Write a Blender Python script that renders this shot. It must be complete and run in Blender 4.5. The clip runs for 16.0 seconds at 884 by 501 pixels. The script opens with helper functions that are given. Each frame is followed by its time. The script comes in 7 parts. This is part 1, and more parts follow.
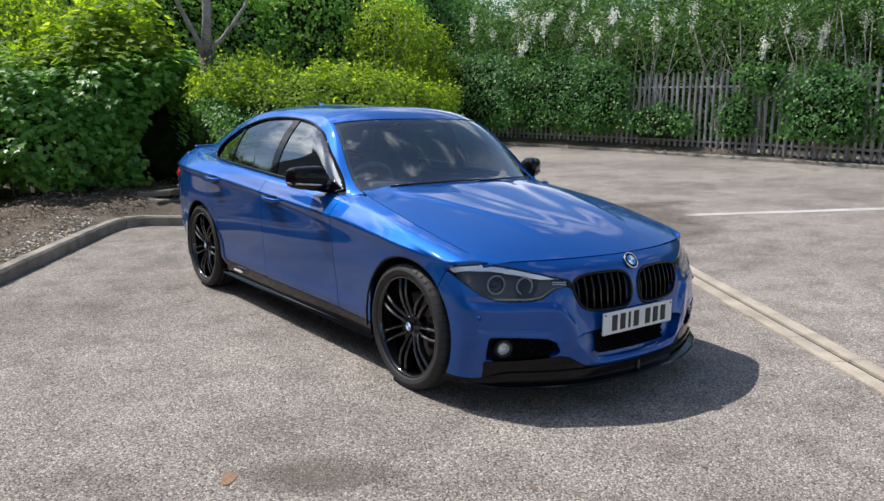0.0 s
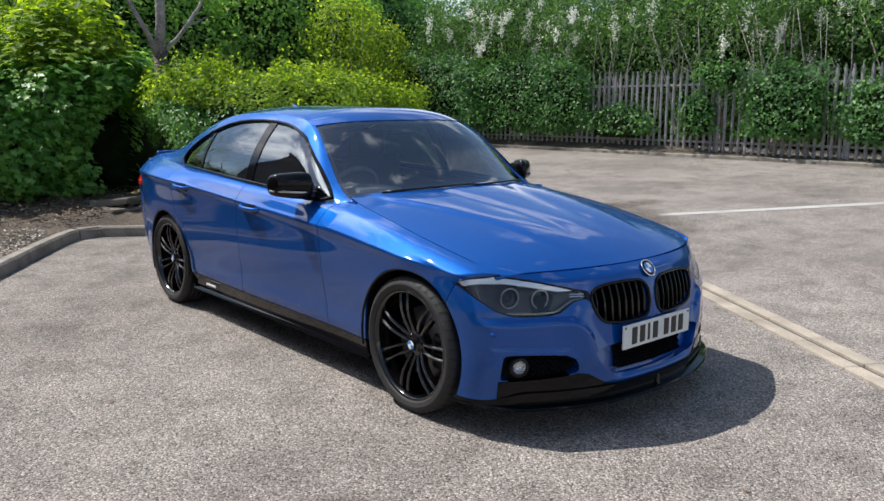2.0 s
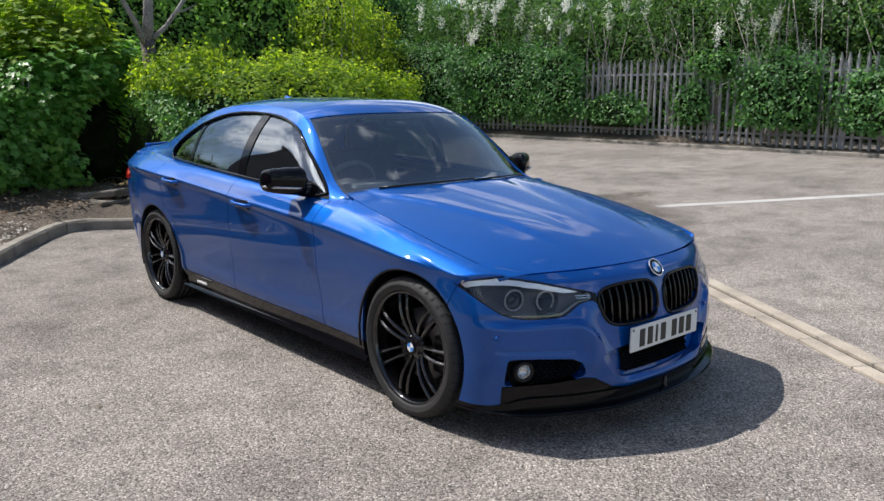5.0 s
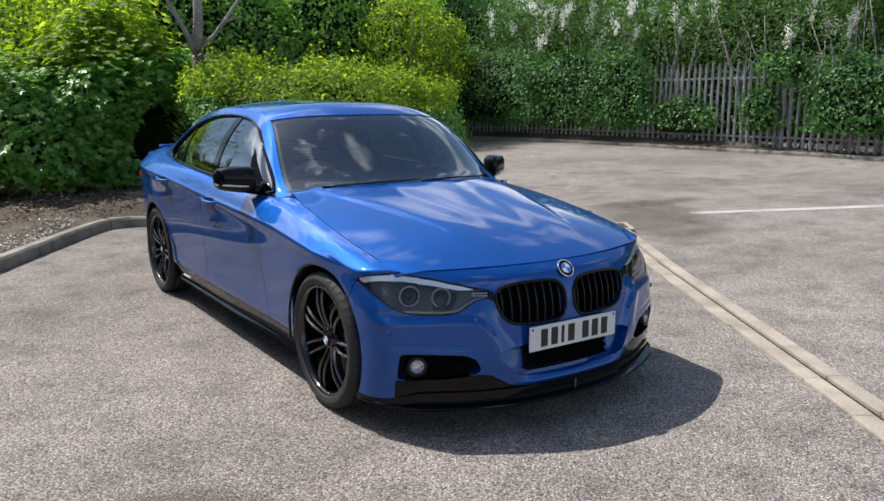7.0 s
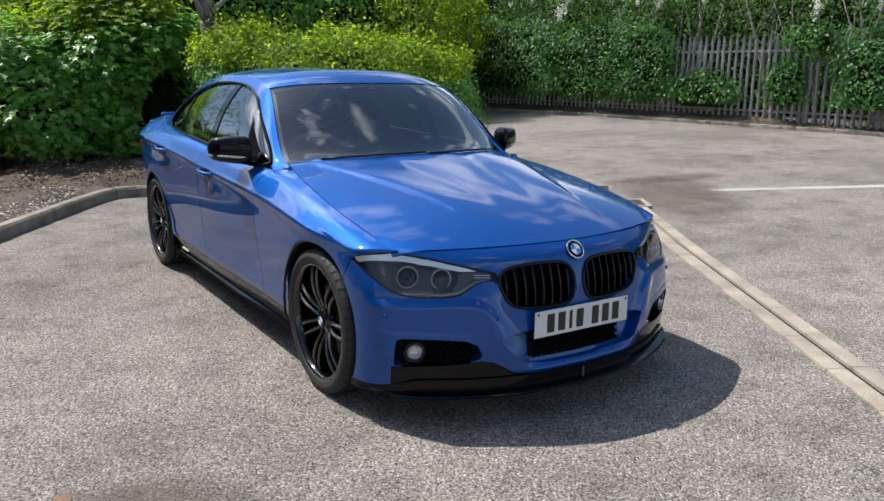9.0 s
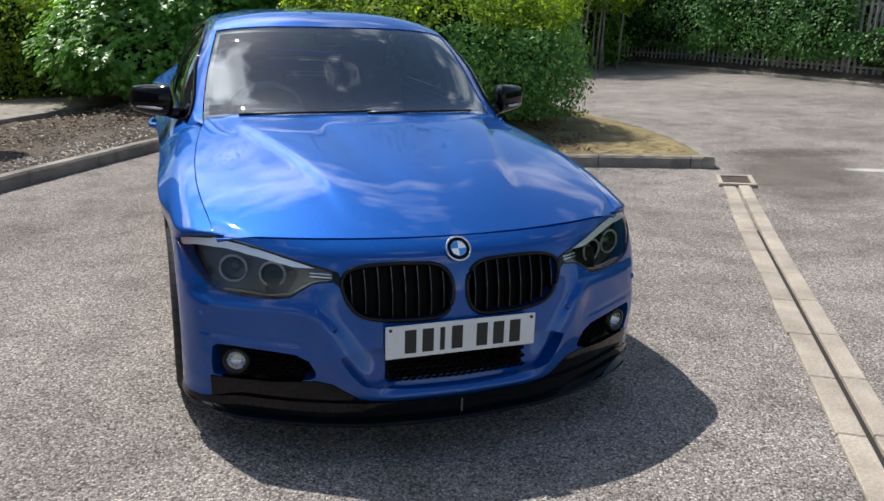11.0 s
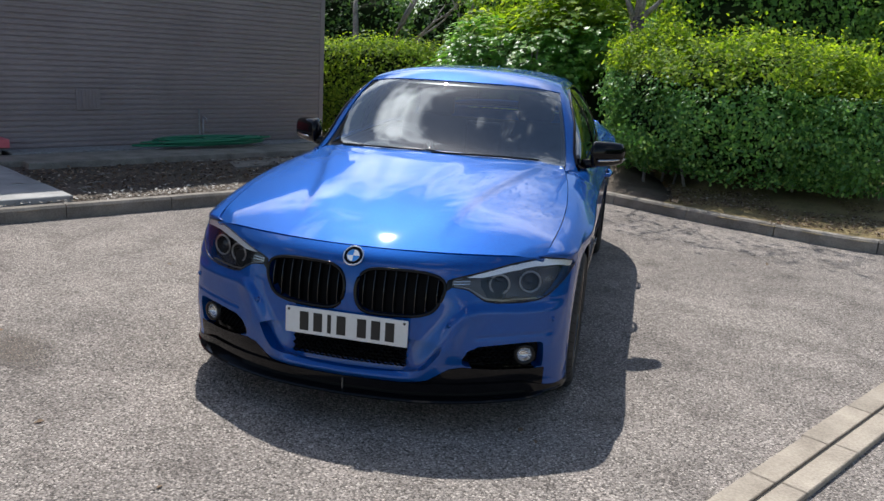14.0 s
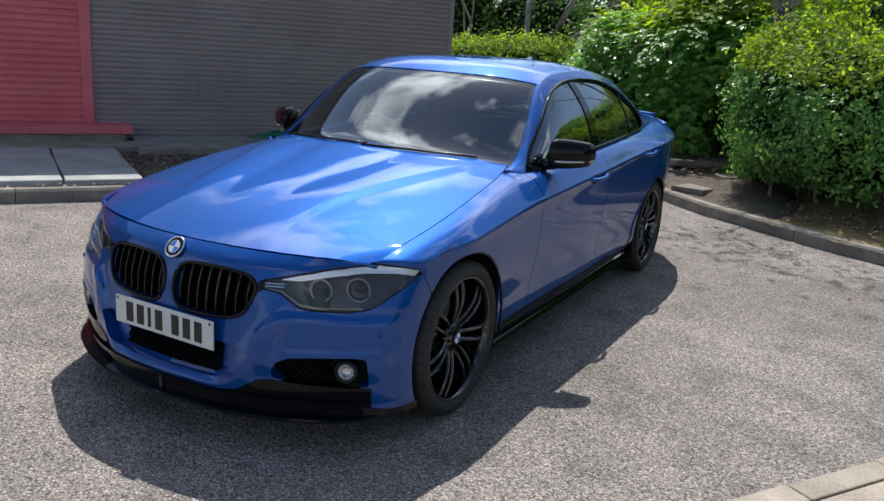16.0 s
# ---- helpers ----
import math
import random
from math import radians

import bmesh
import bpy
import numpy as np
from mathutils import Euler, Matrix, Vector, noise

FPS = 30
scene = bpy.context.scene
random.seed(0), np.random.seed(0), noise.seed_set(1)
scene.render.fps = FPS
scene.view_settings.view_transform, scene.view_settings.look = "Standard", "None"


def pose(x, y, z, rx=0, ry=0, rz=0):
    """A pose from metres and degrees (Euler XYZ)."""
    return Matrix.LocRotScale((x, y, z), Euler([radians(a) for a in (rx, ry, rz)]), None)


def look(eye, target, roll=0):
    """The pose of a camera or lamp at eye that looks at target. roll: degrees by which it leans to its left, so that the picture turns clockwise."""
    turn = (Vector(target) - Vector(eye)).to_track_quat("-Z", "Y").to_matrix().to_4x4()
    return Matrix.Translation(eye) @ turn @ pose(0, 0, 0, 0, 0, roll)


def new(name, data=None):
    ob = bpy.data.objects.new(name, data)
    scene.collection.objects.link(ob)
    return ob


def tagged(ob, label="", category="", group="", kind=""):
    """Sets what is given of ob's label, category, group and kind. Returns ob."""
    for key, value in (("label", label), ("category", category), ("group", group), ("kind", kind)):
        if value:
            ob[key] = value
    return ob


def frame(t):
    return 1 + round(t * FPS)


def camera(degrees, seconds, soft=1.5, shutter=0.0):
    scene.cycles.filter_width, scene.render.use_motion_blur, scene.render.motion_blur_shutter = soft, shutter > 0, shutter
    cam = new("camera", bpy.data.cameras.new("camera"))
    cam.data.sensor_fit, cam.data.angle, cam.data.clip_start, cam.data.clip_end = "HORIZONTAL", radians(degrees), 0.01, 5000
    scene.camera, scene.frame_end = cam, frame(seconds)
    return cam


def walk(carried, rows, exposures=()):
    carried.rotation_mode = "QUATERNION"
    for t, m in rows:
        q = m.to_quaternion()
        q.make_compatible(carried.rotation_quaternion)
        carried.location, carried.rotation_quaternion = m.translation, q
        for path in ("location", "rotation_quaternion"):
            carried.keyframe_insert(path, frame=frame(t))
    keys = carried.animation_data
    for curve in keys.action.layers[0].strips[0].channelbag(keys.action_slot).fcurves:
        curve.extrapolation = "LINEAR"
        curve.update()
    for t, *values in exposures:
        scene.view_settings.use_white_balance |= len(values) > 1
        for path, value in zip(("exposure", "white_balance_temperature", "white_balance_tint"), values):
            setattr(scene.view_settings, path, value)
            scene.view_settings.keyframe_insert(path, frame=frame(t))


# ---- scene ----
cam = camera(58.1, 16.0)

PATH = [
    (0, (-3.091, -3.25, 1.437), (-1.905, -1.679, 1.078), 0.7),
    (0.5, (-3.096, -3.252, 1.432), (-1.906, -1.683, 1.081), 0.8),
    (1, (-3.105, -3.227, 1.425), (-1.897, -1.671, 1.078), 0.7),
    (1.5, (-3.136, -3.062, 1.422), (-1.897, -1.531, 1.074), 0.5),
    (2, (-3.094, -2.852, 1.425), (-1.814, -1.357, 1.071), 0.1),
    (2.5, (-3.017, -2.656, 1.426), (-1.691, -1.203, 1.065), -0.2),
    (3, (-3.092, -2.476, 1.417), (-1.72, -1.068, 1.046), -0.5),
    (3.5, (-3.218, -2.354, 1.43), (-1.821, -0.974, 1.05), -0.5),
    (3.7, (-3.224, -2.344, 1.45), (-1.829, -0.965, 1.056), -0.5),
    (6, (-2.672, -3.145, 1.444), (-1.491, -1.571, 1.085), 0.6),
    (6.5, (-2.475, -3.269, 1.435), (-1.342, -1.661, 1.07), 0.3),
    (7, (-2.428, -3.305, 1.428), (-1.325, -1.678, 1.06), 0.0),
    (7.5, (-2.423, -3.29, 1.426), (-1.329, -1.658, 1.053), 0.0),
    (8, (-2.419, -3.291, 1.425), (-1.327, -1.66, 1.041), 0.2),
    (8.5, (-2.377, -3.282, 1.417), (-1.29, -1.653, 1.012), 0.5),
    (9, (-2.254, -3.161, 1.412), (-1.193, -1.523, 0.976), 0.6),
    (9.5, (-2.044, -3.045, 1.408), (-1.028, -1.39, 0.929), 0.7),
    (9.7, (-1.917, -3.019, 1.396), (-0.927, -1.353, 0.9), 0.8),
    (11.8, (-0.419, -3.074, 1.441), (-0.062, -1.191, 0.87), 2.5),
    (12, (-0.346, -3.204, 1.458), (-0.066, -1.305, 0.894), 2.7),
    (12.5, (-0.029, -3.394, 1.46), (0.047, -1.47, 0.92), 2.9),
    (13, (0.381, -3.568, 1.482), (0.27, -1.64, 0.959), 3.2),
    (13.5, (0.701, -3.701, 1.505), (0.407, -1.788, 1.001), 3.2),
    (14, (1.03, -3.66, 1.495), (0.601, -1.766, 1.019), 3.5),
    (14.5, (1.36, -3.443, 1.477), (0.762, -1.591, 1.015), 3.6),
    (15, (1.642, -3.196, 1.503), (0.911, -1.396, 1.027), 3.5),
    (15.5, (2.016, -2.977, 1.501), (1.168, -1.233, 1.011), 3.5),
    (16, (2.266, -2.762, 1.488), (1.335, -1.064, 0.988), 3.7),
]
walk(cam, [(t, look(eye, target, roll)) for t, eye, target, roll in PATH],
     [(0, 0.22), (9.7, 0.17), (12.0, 0.08), (16.0, 0.12)])

# ---- world, sun and exposure ----
world = bpy.data.worlds.new("world")
scene.world = world
world.use_nodes = True
wn, wl = world.node_tree.nodes, world.node_tree.links
SUN_FROM = Vector((-0.30, 0.60, 0.99)).normalized()
sky = wn.new("ShaderNodeTexSky")
sky.sky_type, sky.sun_disc = "NISHITA", False
sky.sun_elevation = math.asin(SUN_FROM.z)
sky.sun_rotation = math.atan2(SUN_FROM.x, SUN_FROM.y)
sky.air_density, sky.dust_density = 1.0, 0.6
coord = wn.new("ShaderNodeTexCoord")
cloud_map = wn.new("ShaderNodeMapping")
cloud_map.inputs["Scale"].default_value = (1.0, 1.0, 1.6)
cloud_map.inputs["Location"].default_value = (12.15, -5.95, -8.63)
cloud_noise = wn.new("ShaderNodeTexNoise")
cloud_noise.inputs["Scale"].default_value = 2.2
cloud_noise.inputs["Detail"].default_value = 8
cloud_noise.inputs["Roughness"].default_value = 0.58
cloud_ramp = wn.new("ShaderNodeValToRGB")
cloud_ramp.color_ramp.elements[0].position, cloud_ramp.color_ramp.elements[1].position = 0.55, 0.68
cloud_mix = wn.new("ShaderNodeMixRGB")
background = wn["Background"]
background.inputs["Strength"].default_value = 0.125
# clouds scatter most of the light forward, so those near the sun are the brightest
toward = wn.new("ShaderNodeVectorMath")
toward.operation = "DOT_PRODUCT"
toward.inputs[1].default_value = SUN_FROM
unit = wn.new("ShaderNodeVectorMath")
unit.operation = "NORMALIZE"
wl.new(coord.outputs["Generated"], unit.inputs[0])
wl.new(unit.outputs["Vector"], toward.inputs[0])
clip = wn.new("ShaderNodeMath")
clip.operation = "MAXIMUM"
clip.inputs[1].default_value = 0.0
wl.new(toward.outputs["Value"], clip.inputs[0])
power = wn.new("ShaderNodeMath")
power.operation = "POWER"
power.inputs[1].default_value = 9.0
wl.new(clip.outputs["Value"], power.inputs[0])
gain = wn.new("ShaderNodeMath")
gain.operation = "MULTIPLY_ADD"
gain.inputs[1].default_value, gain.inputs[2].default_value = 2.4, 1.0
wl.new(power.outputs["Value"], gain.inputs[0])
cloud_light = wn.new("ShaderNodeVectorMath")
cloud_light.operation = "SCALE"
cloud_light.inputs[0].default_value = (11.5, 11.6, 11.9)
wl.new(gain.outputs["Value"], cloud_light.inputs["Scale"])
wl.new(cloud_light.outputs["Vector"], cloud_mix.inputs["Color2"])
wl.new(coord.outputs["Generated"], cloud_map.inputs["Vector"])
wl.new(cloud_map.outputs["Vector"], cloud_noise.inputs["Vector"])
wl.new(cloud_noise.outputs["Fac"], cloud_ramp.inputs["Fac"])
wl.new(cloud_ramp.outputs["Color"], cloud_mix.inputs["Fac"])
wl.new(sky.outputs["Color"], cloud_mix.inputs["Color1"])
wl.new(cloud_mix.outputs["Color"], background.inputs["Color"])

sun_data = bpy.data.lights.new("sun", "SUN")
sun_data.energy, sun_data.angle, sun_data.color = 5.0, radians(0.53), (1.0, 0.970, 0.935)
sun = new("sun", sun_data)
sun.matrix_world = look(SUN_FROM * 60, (0, 0, 0))



# ---- materials ----
def mat_new(name):
    m = bpy.data.materials.new(name)
    m.use_nodes = True
    return m, m.node_tree.nodes, m.node_tree.links, m.node_tree.nodes["Principled BSDF"]


def plain(name, color, rough=0.5, metal=0.0, coat=0.0, spec=0.5):
    m, n, l, b = mat_new(name)
    b.inputs["Base Color"].default_value = (*color, 1)
    b.inputs["Roughness"].default_value = rough
    b.inputs["Metallic"].default_value = metal
    b.inputs["Coat Weight"].default_value = coat
    b.inputs["Coat Roughness"].default_value = 0.03
    b.inputs["Specular IOR Level"].default_value = spec
    return m


def ramp_node(n, stops):
    r = n.new("ShaderNodeValToRGB")
    e = r.color_ramp.elements
    while len(e) < len(stops):
        e.new(0.5)
    for el, (p, c) in zip(e, stops):
        el.position, el.color = p, (*c, 1)
    return r


def mottled(name, dark, light, scale, rough=0.85, bump=0.3, fine=60.0, fine_mix=0.35, random_tint=0.0, dist=0.01):
    """Two noises, a broad one for stains and a fine one for grain, on object coordinates."""
    m, n, l, b = mat_new(name)
    tc = n.new("ShaderNodeTexCoord")
    a = n.new("ShaderNodeTexNoise")
    a.inputs["Scale"].default_value, a.inputs["Detail"].default_value = scale, 6
    f = n.new("ShaderNodeTexNoise")
    f.inputs["Scale"].default_value, f.inputs["Detail"].default_value = fine, 3
    add = n.new("ShaderNodeMixRGB")
    add.inputs["Fac"].default_value = fine_mix
    r = ramp_node(n, [(0.32, dark), (0.68, light)])
    l.new(tc.outputs["Object"], a.inputs["Vector"])
    l.new(tc.outputs["Object"], f.inputs["Vector"])
    l.new(a.outputs["Fac"], add.inputs["Color1"])
    l.new(f.outputs["Fac"], add.inputs["Color2"])
    l.new(add.outputs["Color"], r.inputs["Fac"])
    out = r.outputs["Color"]
    if random_tint:
        info = n.new("ShaderNodeObjectInfo")
        hsv = n.new("ShaderNodeHueSaturation")
        mr = n.new("ShaderNodeMapRange")
        mr.inputs["To Min"].default_value, mr.inputs["To Max"].default_value = 1 - random_tint, 1 + random_tint
        l.new(info.outputs["Random"], mr.inputs["Value"])
        l.new(mr.outputs["Result"], hsv.inputs["Value"])
        l.new(out, hsv.inputs["Color"])
        out = hsv.outputs["Color"]
    l.new(out, b.inputs["Base Color"])
    bp = n.new("ShaderNodeBump")
    bp.inputs["Strength"].default_value, bp.inputs["Distance"].default_value = bump, dist
    l.new(f.outputs["Fac"], bp.inputs["Height"])
    l.new(bp.outputs["Normal"], b.inputs["Normal"])
    b.inputs["Roughness"].default_value = rough
    return m


def asphalt_material():
    m, n, l, b = mat_new("worn_asphalt")
    tc = n.new("ShaderNodeTexCoord")
    vor = n.new("ShaderNodeTexVoronoi")
    vor.inputs["Scale"].default_value = 128
    vor2 = n.new("ShaderNodeTexVoronoi")
    vor2.inputs["Scale"].default_value = 64
    big = n.new("ShaderNodeTexNoise")
    big.inputs["Scale"].default_value, big.inputs["Detail"].default_value = 0.55, 7
    mid = n.new("ShaderNodeTexNoise")
    mid.inputs["Scale"].default_value, mid.inputs["Detail"].default_value = 3.2, 6
    for x in (vor, vor2, big, mid):
        l.new(tc.outputs["Object"], x.inputs["Vector"])
    sep = n.new("ShaderNodeSeparateColor")
    l.new(vor.outputs["Color"], sep.inputs["Color"])
    stones = ramp_node(n, [(0.0, (0.100, 0.090, 0.081)), (0.16, (0.180, 0.163, 0.147)), (0.40, (0.258, 0.233, 0.211)), (0.82, (0.325, 0.294, 0.266)), (1.0, (0.54, 0.49, 0.44))])
    l.new(sep.outputs["Red"], stones.inputs["Fac"])
    stain = ramp_node(n, [(0.33, (0.74, 0.73, 0.72)), (0.50, (0.95, 0.94, 0.93)), (0.70, (1.08, 1.07, 1.05))])
    l.new(big.outputs["Fac"], stain.inputs["Fac"])
    stain2 = ramp_node(n, [(0.32, (0.72, 0.71, 0.71)), (0.46, (0.93, 0.93, 0.93)), (0.64, (1.08, 1.07, 1.07))])
    l.new(mid.outputs["Fac"], stain2.inputs["Fac"])
    crevice = ramp_node(n, [(0.34, (1.15, 1.15, 1.15)), (0.58, (1.02, 1.01, 1.00)), (0.80, (0.52, 0.51, 0.50))])
    l.new(vor.outputs["Distance"], crevice.inputs["Fac"])
    m0, m1, m2 = n.new("ShaderNodeMixRGB"), n.new("ShaderNodeMixRGB"), n.new("ShaderNodeMixRGB")
    for x in (m0, m1, m2):
        x.blend_type = "MULTIPLY"
        x.inputs["Fac"].default_value = 1
    l.new(stones.outputs["Color"], m0.inputs["Color1"])
    l.new(crevice.outputs["Color"], m0.inputs["Color2"])
    l.new(m0.outputs["Color"], m1.inputs["Color1"])
    l.new(stain.outputs["Color"], m1.inputs["Color2"])
    l.new(m1.outputs["Color"], m2.inputs["Color1"])
    l.new(stain2.outputs["Color"], m2.inputs["Color2"])
    l.new(m2.outputs["Color"], b.inputs["Base Color"])
    h = n.new("ShaderNodeMath")
    h.operation = "ADD"
    l.new(vor.outputs["Distance"], h.inputs[0])
    l.new(vor2.outputs["Distance"], h.inputs[1])
    bp = n.new("ShaderNodeBump")
    bp.invert = True
    bp.inputs["Strength"].default_value, bp.inputs["Distance"].default_value = 0.95, 0.006
    l.new(h.outputs["Value"], bp.inputs["Height"])
    l.new(bp.outputs["Normal"], b.inputs["Normal"])
    b.inputs["Roughness"].default_value = 0.9
    b.inputs["Specular IOR Level"].default_value = 0.25
    return m


def leaf_material(name, tones, translucency=0.35, rough=0.45, spec=0.22):
    """tones: (position, colour) stops taken by each leaf at random."""
    m, n, l, b = mat_new(name)
    geo = n.new("ShaderNodeNewGeometry")
    r = ramp_node(n, tones)
    l.new(geo.outputs["Random Per Island"], r.inputs["Fac"])
    l.new(r.outputs["Color"], b.inputs["Base Color"])
    b.inputs["Roughness"].default_value = rough + 0.15
    b.inputs["Specular IOR Level"].default_value = spec
    tr = n.new("ShaderNodeBsdfTranslucent")
    hsv = n.new("ShaderNodeHueSaturation")
    hsv.inputs["Saturation"].default_value, hsv.inputs["Value"].default_value, hsv.inputs["Hue"].default_value = 1.15, 1.5, 0.485
    l.new(r.outputs["Color"], hsv.inputs["Color"])
    l.new(hsv.outputs["Color"], tr.inputs["Color"])
    mix = n.new("ShaderNodeMixShader")
    mix.inputs["Fac"].default_value = translucency
    l.new(b.outputs["BSDF"], mix.inputs[1])
    l.new(tr.outputs["BSDF"], mix.inputs[2])
    l.new(mix.outputs["Shader"], n["Material Output"].inputs["Surface"])
    return m


ASPHALT = asphalt_material()
CONCRETE = mottled("weathered_concrete", (0.13, 0.115, 0.096), (0.34, 0.305, 0.255), 5, 0.9, 0.5, 90, 0.4, 0.12)
CHANNEL = mottled("dusty_channel_concrete", (0.22, 0.185, 0.145), (0.45, 0.390, 0.310), 4, 0.9, 0.5, 80, 0.4, 0.12)
STONE = mottled("weathered_brown_stone", (0.10, 0.09, 0.075), (0.26, 0.235, 0.20), 4, 0.9, 0.8, 60, 0.4)
SLAB = mottled("grey_paving_slab", (0.27, 0.27, 0.26), (0.46, 0.455, 0.44), 3, 0.85, 0.3, 120, 0.3, 0.10)
SOIL = mottled("dry_bare_soil", (0.035, 0.026, 0.019), (0.17, 0.135, 0.10), 2.2, 0.95, 1.0, 45, 0.55, 0.0, 0.03)
GRASS_DRY = mottled("dry_mossy_turf", (0.13, 0.105, 0.042), (0.36, 0.27, 0.125), 4, 0.95, 1.0, 60, 0.5, 0.0, 0.02)
GRAVEL = mottled("pale_gravel_bed", (0.16, 0.155, 0.15), (0.42, 0.41, 0.40), 18, 0.9, 1.0, 75, 0.6, 0.0, 0.02)
CLADDING = mottled("brown_painted_cladding", (0.235, 0.192, 0.188), (0.320, 0.265, 0.258), 1.1, 0.55, 0.08, 14, 0.25)
RED_PAINT = mottled("faded_red_paint", (0.60, 0.115, 0.135), (0.74, 0.180, 0.195), 2.0, 0.5, 0.1, 25, 0.25)
GALV = mottled("weathered_galvanised_steel", (0.22, 0.21, 0.22), (0.40, 0.38, 0.39), 6, 0.55, 0.1, 40, 0.3, 0.15)
GALV.node_tree.nodes["Principled BSDF"].inputs["Metallic"].default_value = 0.35
BARK = mottled("grey_brown_bark", (0.15, 0.13, 0.115), (0.46, 0.42, 0.38), 7, 0.9, 1.0, 35, 0.5, 0.0, 0.03)
BARK_DARK = mottled("dark_rough_bark", (0.040, 0.032, 0.028), (0.17, 0.14, 0.12), 9, 0.95, 1.0, 30, 0.5, 0.0, 0.04)
WHITE_LINE = mottled("worn_white_line", (0.27, 0.26, 0.24), (0.54, 0.52, 0.49), 3, 0.85, 0.4, 70, 0.5)
HOSE = plain("green_rubber_hose", (0.02, 0.20, 0.10), 0.4)
# near-black for open slots and grooves, standing in for shade in them
RECESS_SHADE = plain("recess_shade", (0.02, 0.018, 0.016), 0.9)
# near-black green for the cores that stand in for shade between leaves
INNER = mottled("crown_shade_dark", (0.007, 0.012, 0.005), (0.024, 0.038, 0.013), 6, 0.95, 0.5)
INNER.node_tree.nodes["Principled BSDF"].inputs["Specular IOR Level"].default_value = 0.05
LEAF_MAPLE = leaf_material("maple_leaves", [(0.0, (0.100, 0.235, 0.056)), (0.5, (0.170, 0.375, 0.086)), (0.85, (0.255, 0.480, 0.115)), (1.0, (0.400, 0.570, 0.170))], 0.50, 0.22, 0.55)
LEAF_LIME = leaf_material("lime_leaves", [(0.0, (0.092, 0.180, 0.030)), (0.4, (0.180, 0.300, 0.046)), (0.8, (0.300, 0.425, 0.066)), (1.0, (0.440, 0.545, 0.110))], 0.60)
LEAF_HEDGE = leaf_material("clipped_hedge_leaves", [(0.0, (0.070, 0.180, 0.048)), (0.5, (0.125, 0.300, 0.074)), (0.9, (0.225, 0.425, 0.100)), (1.0, (0.420, 0.600, 0.170))], 0.38, 0.28, 0.45)
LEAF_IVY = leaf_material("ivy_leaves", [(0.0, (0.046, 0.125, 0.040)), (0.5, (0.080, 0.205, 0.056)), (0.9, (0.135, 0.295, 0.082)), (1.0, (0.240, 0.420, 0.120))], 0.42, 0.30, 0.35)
# lighter copy of the ivy leaves; extra light is put into the colour
LEAF_IVY_LIT = leaf_material("ivy_leaves_lit_copy", [(0.0, (0.105, 0.230, 0.050)), (0.5, (0.185, 0.370, 0.080)), (0.9, (0.290, 0.490, 0.115)), (1.0, (0.430, 0.600, 0.170))], 0.55, 0.30, 0.40)
LEAF_TREE = leaf_material("tree_leaves", [(0.0, (0.034, 0.085, 0.022)), (0.5, (0.062, 0.145, 0.036)), (0.9, (0.110, 0.215, 0.052)), (1.0, (0.190, 0.290, 0.090))], 0.38, 0.35, 0.3)
BLOSSOM = leaf_material("white_blossom", [(0.0, (0.70, 0.70, 0.62)), (1.0, (0.85, 0.85, 0.80))], 0.3)


# ---- mesh helpers ----
def mesh_of(name, verts, faces, mat, smooth=False):
    me = bpy.data.meshes.new(name)
    me.from_pydata([tuple(map(float, v)) for v in verts], [], [tuple(map(int, f)) for f in faces])
    if mat:
        me.materials.append(mat)
    if smooth:
        me.polygons.foreach_set("use_smooth", [True] * len(me.polygons))
    me.update()
    return me


def part(name, me, mat, parent, label=""):
    """Links a mesh or a bmesh as one mesh object under parent."""
    if isinstance(me, bmesh.types.BMesh):
        bm = me
        me = bpy.data.meshes.new(name)
        bm.to_mesh(me)
        bm.free()
    if mat and not me.materials:
        me.materials.append(mat)
    ob = new(name, me)
    if parent:
        ob.parent = parent
    if label:
        ob["label"] = label
    return ob


def thing(name, label, category, at=(0, 0, 0), turn=0, group="", kind=""):
    ob = new(name)
    ob.matrix_basis = pose(*at, 0, 0, turn)
    ob.empty_display_size = 0.2
    return tagged(ob, label, category, group, kind)


def box_bm(x0, x1, y0, y1, z0, z1, bevel=0.0, seg=2):
    bm = bmesh.new()
    bmesh.ops.create_cube(bm, size=1)
    for v in bm.verts:
        v.co = Vector(((x0 + x1) / 2 + v.co.x * (x1 - x0), (y0 + y1) / 2 + v.co.y * (y1 - y0), (z0 + z1) / 2 + v.co.z * (z1 - z0)))
    if bevel:
        bmesh.ops.bevel(bm, geom=bm.edges[:], offset=bevel, segments=seg, affect="EDGES", profile=0.6)
    return bm


def tube(points, radii, sides=8, caps=True):
    """A tube along points, with its own radius at each."""
    pts = [Vector(p) for p in points]
    n = len(pts)
    verts, faces = [], []
    up = Vector((0.13, 0.21, 0.97)).normalized()
    for i, p in enumerate(pts):
        d = (pts[min(i + 1, n - 1)] - pts[max(i - 1, 0)]).normalized()
        a = d.cross(up if abs(d.dot(up)) < 0.95 else Vector((1, 0, 0))).normalized()
        b = d.cross(a)
        r = radii[i] if hasattr(radii, "__len__") else radii
        for k in range(sides):
            w = 2 * math.pi * k / sides
            verts.append(p + a * (r * math.cos(w)) + b * (r * math.sin(w)))
    for i in range(n - 1):
        for k in range(sides):
            k2 = (k + 1) % sides
            faces.append((i * sides + k, i * sides + k2, (i + 1) * sides + k2, (i + 1) * sides + k))
    if caps:
        faces.append(tuple(range(sides))[::-1])
        faces.append(tuple((n - 1) * sides + k for k in range(sides)))
    return verts, faces


